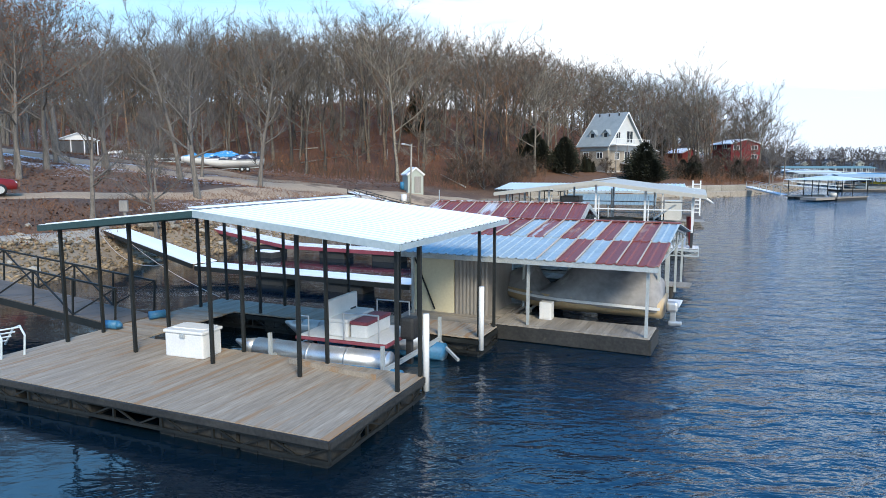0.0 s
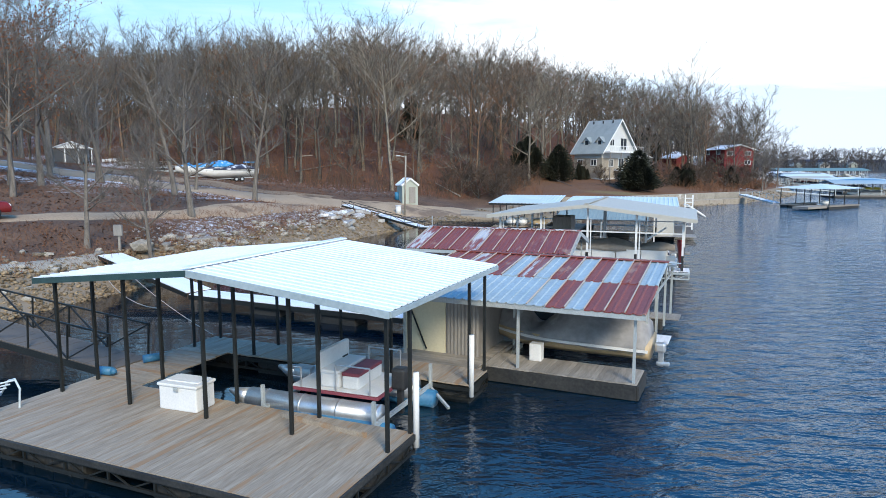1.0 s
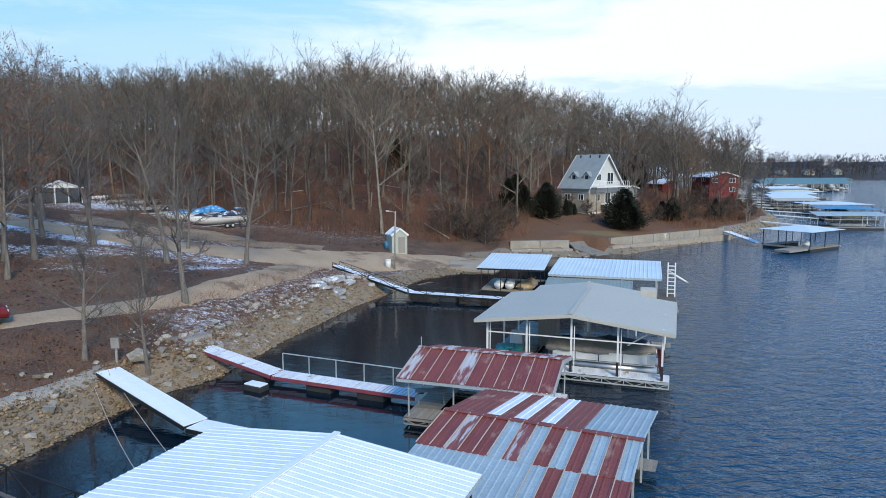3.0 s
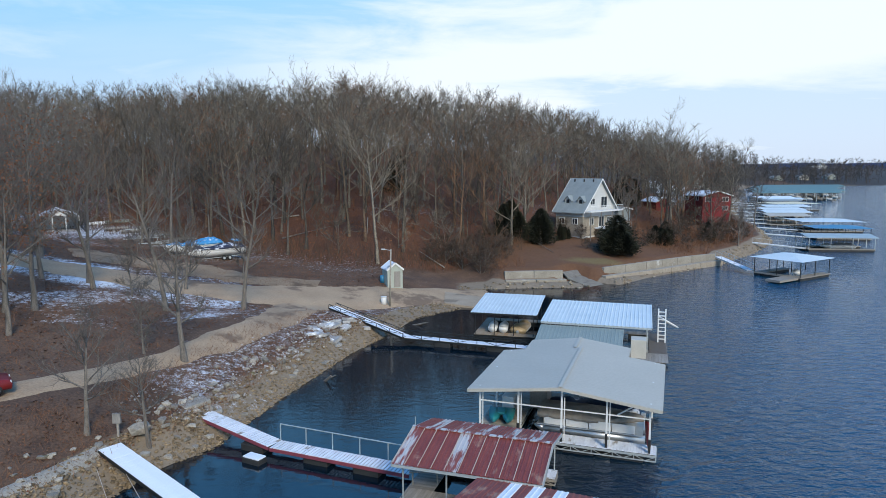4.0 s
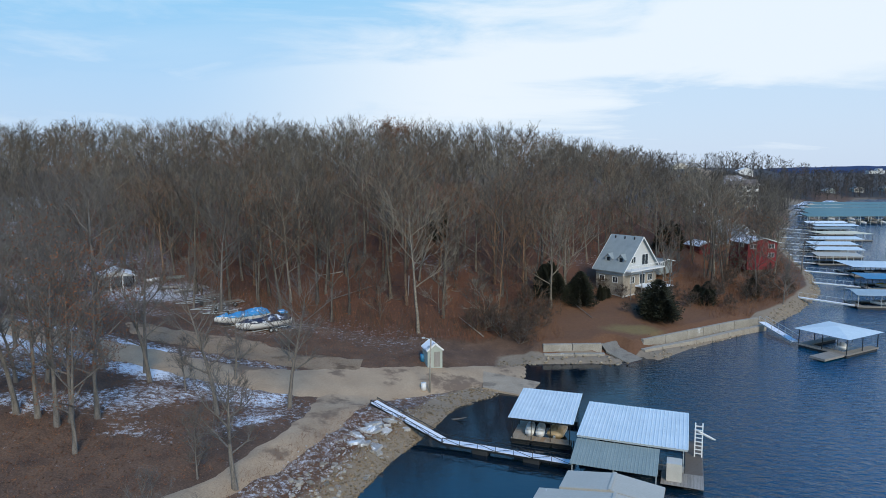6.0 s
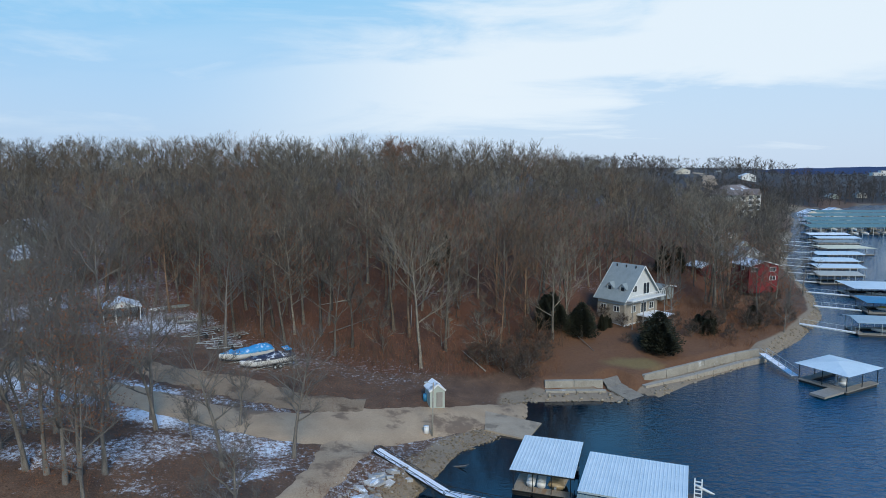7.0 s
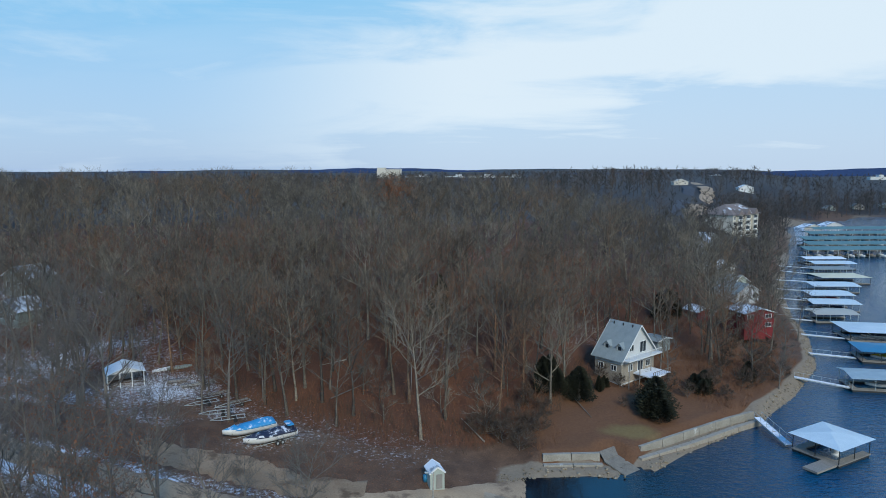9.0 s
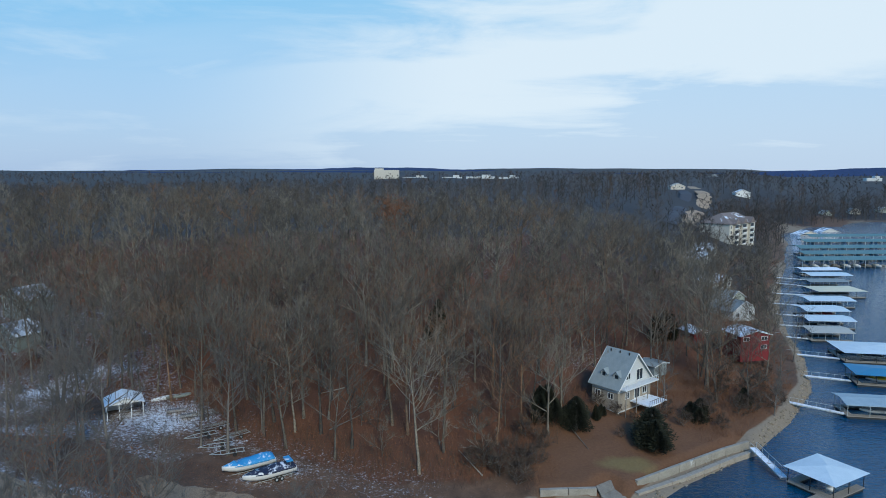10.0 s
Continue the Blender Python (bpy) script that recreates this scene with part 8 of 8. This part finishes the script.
# ---- docks farther along the shore ----
def far_dock(m, w, d, roof, label, hip=False, boat=None, ze=2.7, zr=3.2, L=False):
    ob = thing("boat_dock", label, "dock", m, "docks along the far shore")
    z = 0.5
    for a, b, c, e in ((0, w, 0, 1.2), (0, w, d - 1.2, d), (0, 1.3, 1.2, d - 1.2)):
        bm = bmesh.new()
        slab(bm, [(a, c, z), (b, c, z), (b, e, z), (a, e, z)], 0.16)
        part("deck", bm, M_PLANK_GREY, ob)
        bm = bmesh.new()
        box(bm, ((a + b) / 2, (c + e) / 2, 0.12), (b - a - 0.3, e - c - 0.2, 0.5), bevel=0.05)
        part("float", bm, M_FLOAT, ob)
    posts(ob, [(u, v) for u in np.linspace(0.15, w - 0.15, max(3, round(w / 3))) for v in (0.15, d / 2, d - 0.15)], z, ze + 0.05, 0.09, M_BLACK if hip else M_GALV)
    if hip:
        bm = bmesh.new()
        o = 0.4
        r = min(w, d) / 2
        loft(bm, [[(-o, -o, ze), (w + o, -o, ze), (w + o, d + o, ze), (-o, d + o, ze)], [(r, d / 2 - 0.1, zr), (w - r, d / 2 - 0.1, zr), (w - r, d / 2 + 0.1, zr), (r, d / 2 + 0.1, zr)]])
        part("roof", bm, roof, ob)
    else:
        for s in (0, 1):
            bm = bmesh.new()
            y0 = -0.3 if s == 0 else d + 0.3
            slab(bm, [(-0.3, y0, ze), (w + 0.3, y0, ze), (w + 0.3, d / 2, zr), (-0.3, d / 2, zr)], 0.08)
            part("roof", bm, roof, ob)
    if boat:
        covered_boat(m @ pose(w * 0.55, d * 0.5, 0.25, 0, 0, 180), min(6.0, w * 0.6), 2.1, 0.7, M_VINYL, boat, "moored motor boat under a canvas cover", peak=0.5)
    return ob


dockg = far_dock(pose(52.5, 88.05, 0, 0, 0, 31.5), 8.0, 7.1, M_PALE_ROOF, "isolated dock with pale hipped roof and black posts", True, None, 2.75, 3.35)
bm = bmesh.new()
slab(bm, [(-4.6, 0.3, 0.5), (-0.01, 0.3, 0.5), (-0.01, 2.4, 0.5), (-4.6, 2.4, 0.5)], 0.3)
part("deck", bm, M_PLANK_GREY, dockg)
bm = bmesh.new()
boat_hull(bm, 2.8, 1.1, 0.5)
tagged(smooth(part("jet_ski", bm, M_VINYL, None, matrix=dockg.matrix_basis @ pose(3.6, 2.6, 0.42, 0, 0, 30))), "white jet ski parked under the hipped roof", "jet ski")
gangway((47.9, 103.6, 1.5), (48.9, 94.9, 0.6), 1.1, "narrow grey gangway with thin rails to the dock", 0.9, M_GALV, M_SNOWPLANK, M_GALV, True)
for x, y, w, d, roof, hip, boat, rz, lab in [
        (72.8, 120.8, 12, 6.5, M_BLUE_ROOF, False, M_COVER, -8, "dock with blue-grey roof and a long gangway"), (85.5, 139.5, 11, 8, M_BOARD_BLUE, True, M_YELLOW, -12, "dock with bright blue roof and yellow boat cover"),
        (92.5, 156.5, 14, 11, M_PALE_ROOF, True, M_NAVY, -8, "wide white-roofed dock with a moored boat"), (94.5, 176, 11, 8, M_TAN_ROOF, False, None, -3, "tan-roofed dock on the far shore"),
        (101, 190, 13, 8, M_PALE_ROOF, False, M_NAVY, -3, "white-roofed dock with dark boats"), (107, 203, 13, 9, M_PALE_ROOF, False, M_RED, 0, "pale dock with a red boat beside it"),
        (116, 219, 15, 9, M_PALE_ROOF, False, None, 0, "white gable-roofed dock on the far shore"), (128, 236, 17, 11, M_CREAM, True, None, 2, "tan hipped-roof dock with many posts"),
        (135, 256, 15, 8, M_SHINGLE, False, None, 2, "grey-roofed dock with a covered slip"), (143, 271, 17, 9, M_PALE_ROOF, False, M_COVER, 2, "white-roofed double dock by the marina"),
        (147, 286, 17, 8, M_SNOWROOF, False, None, 2, "snow-white roofed dock beside the marina")]:
    far_dock(pose(x, y, 0, 0, 0, rz), w, d, roof, lab, hip, boat)
for (x0, y0), (x1, y1) in (((66, 125.5), (73, 122)), ((77.5, 142.5), (85.5, 142)), ((82, 160.5), (92.5, 159)), ((86, 178), (94.5, 178)), ((93, 191), (101, 192)), ((98, 206), (107, 206)), ((106, 222), (116, 222)), ((115, 240), (128, 240)), ((126, 262), (135, 259)), ((132, 275), (143, 274))):
    gangway((x0 - 1.5, y0 + 0.3, 1.3), (x1, y1, 0.55), 1.0, "pale gangway from the far shore to its dock", 0.8, M_GALV, M_SNOWPLANK, M_GALV)
for i, (x, y, w) in enumerate([(158, 308, 44), (170, 330, 48), (180, 354, 50), (198, 384, 52), (216, 414, 56)]):
    ob = thing("marina_dock", "long teal-roofed marina dock with rows of slips", "dock", pose(x, y, 0, 0, 0, 4), "marina docks")
    for s in (0, 1):
        bm = bmesh.new()
        y0 = 0 if s == 0 else 12
        slab(bm, [(0, y0, 3.9), (w, y0, 3.9), (w, 6, 4.9), (0, 6, 4.9)], 0.15)
        part("roof", bm, M_TEAL_ROOF, ob)
    bm = bmesh.new()
    slab(bm, [(0, 5, 0.5), (w, 5, 0.5), (w, 7, 0.5), (0, 7, 0.5)], 0.5)
    part("deck", bm, M_PLANK_GREY, ob)
    for k in range(int(w / 5) + 1):
        bar("post", (min(w - 0.2, k * 5 + 0.2), 0.3, -0.2), (min(w - 0.2, k * 5 + 0.2), 0.3, 3.9), 0.2, M_GALV, ob)
        bar("finger", (min(w - 0.2, k * 5 + 0.2), 0.3, 0.35), (min(w - 0.2, k * 5 + 0.2), 6, 0.35), 0.5, M_PLANK_GREY, ob, 0.3)
    for k in range(0, int(w / 5), 2 if i else 1):
        bm = bmesh.new()
        boat_hull(bm, 5.5, 2.3, 1.1)
        boat_cover(bm, 5.2, 2.3, 1.1, 0.7)
        tagged(smooth(part("motor_boat", bm, M_VINYL if k % 3 else M_TAUPE, None, matrix=ob.matrix_basis @ pose(k * 5 + 2.7, 2.4, -0.2, 0, 0, -90))), "white motor boat berthed in a marina slip", "boat", "boats in the marina")
strip("asphalt_road", [(116, 365), (121, 392), (142, 440), (190, 570), (222, 700), (212, 810)], [7, 8, 8, 9, 10, 10], M_ASPHALT, 0.3, "dark asphalt road curving uphill behind the apartments", "road", 3.0, 7, 0.2)
strip("cut_bank", [(130, 385), (152, 440), (204, 565), (238, 700)], [9, 10, 11, 9], M_ROAD, 0.35, "bare pale clearing beside the asphalt road", "clearing", 4.0, 7, 2.0)


# ---- distant ridges ----
def ridge(name, y, h, seed, material, label):
    rg = random.Random(seed)
    xs = np.linspace(-1.1 * y, 1.1 * y, 260)
    ph = [rg.uniform(0, 6.28) for _ in range(4)]
    top = h * (0.62 + 0.22 * np.sin(xs / y * 7 + ph[0]) + 0.12 * np.sin(xs / y * 17 + ph[1]) + 0.03 * np.sin(xs / y * 61 + ph[2]) + 0.02 * np.sin(xs / y * 160 + ph[3]))
    V = [(x, y - 0.15 * abs(x), -5) for x in xs] + [(x, y + 120 - 0.15 * abs(x), t) for x, t in zip(xs, top)]
    n = len(xs)
    F = np.array([(i, i + 1, n + i + 1, n + i) for i in range(n - 1)])
    return tagged(new(name, array_mesh(name, np.array(V), F, material)), label, "hills", kind="structure")


# distance haze is put into the hills' blue base colour
M_RIDGE = surface("far_hills_haze_blue", (0.035, 0.055, 0.115), (0.055, 0.080, 0.155), 0.01, 1.0, bump=0.0, spec=0.0)
ridge("backdrop_hills", 2700, 36, 5, M_RIDGE, "low wooded hills on the horizon, painted haze blue-grey")
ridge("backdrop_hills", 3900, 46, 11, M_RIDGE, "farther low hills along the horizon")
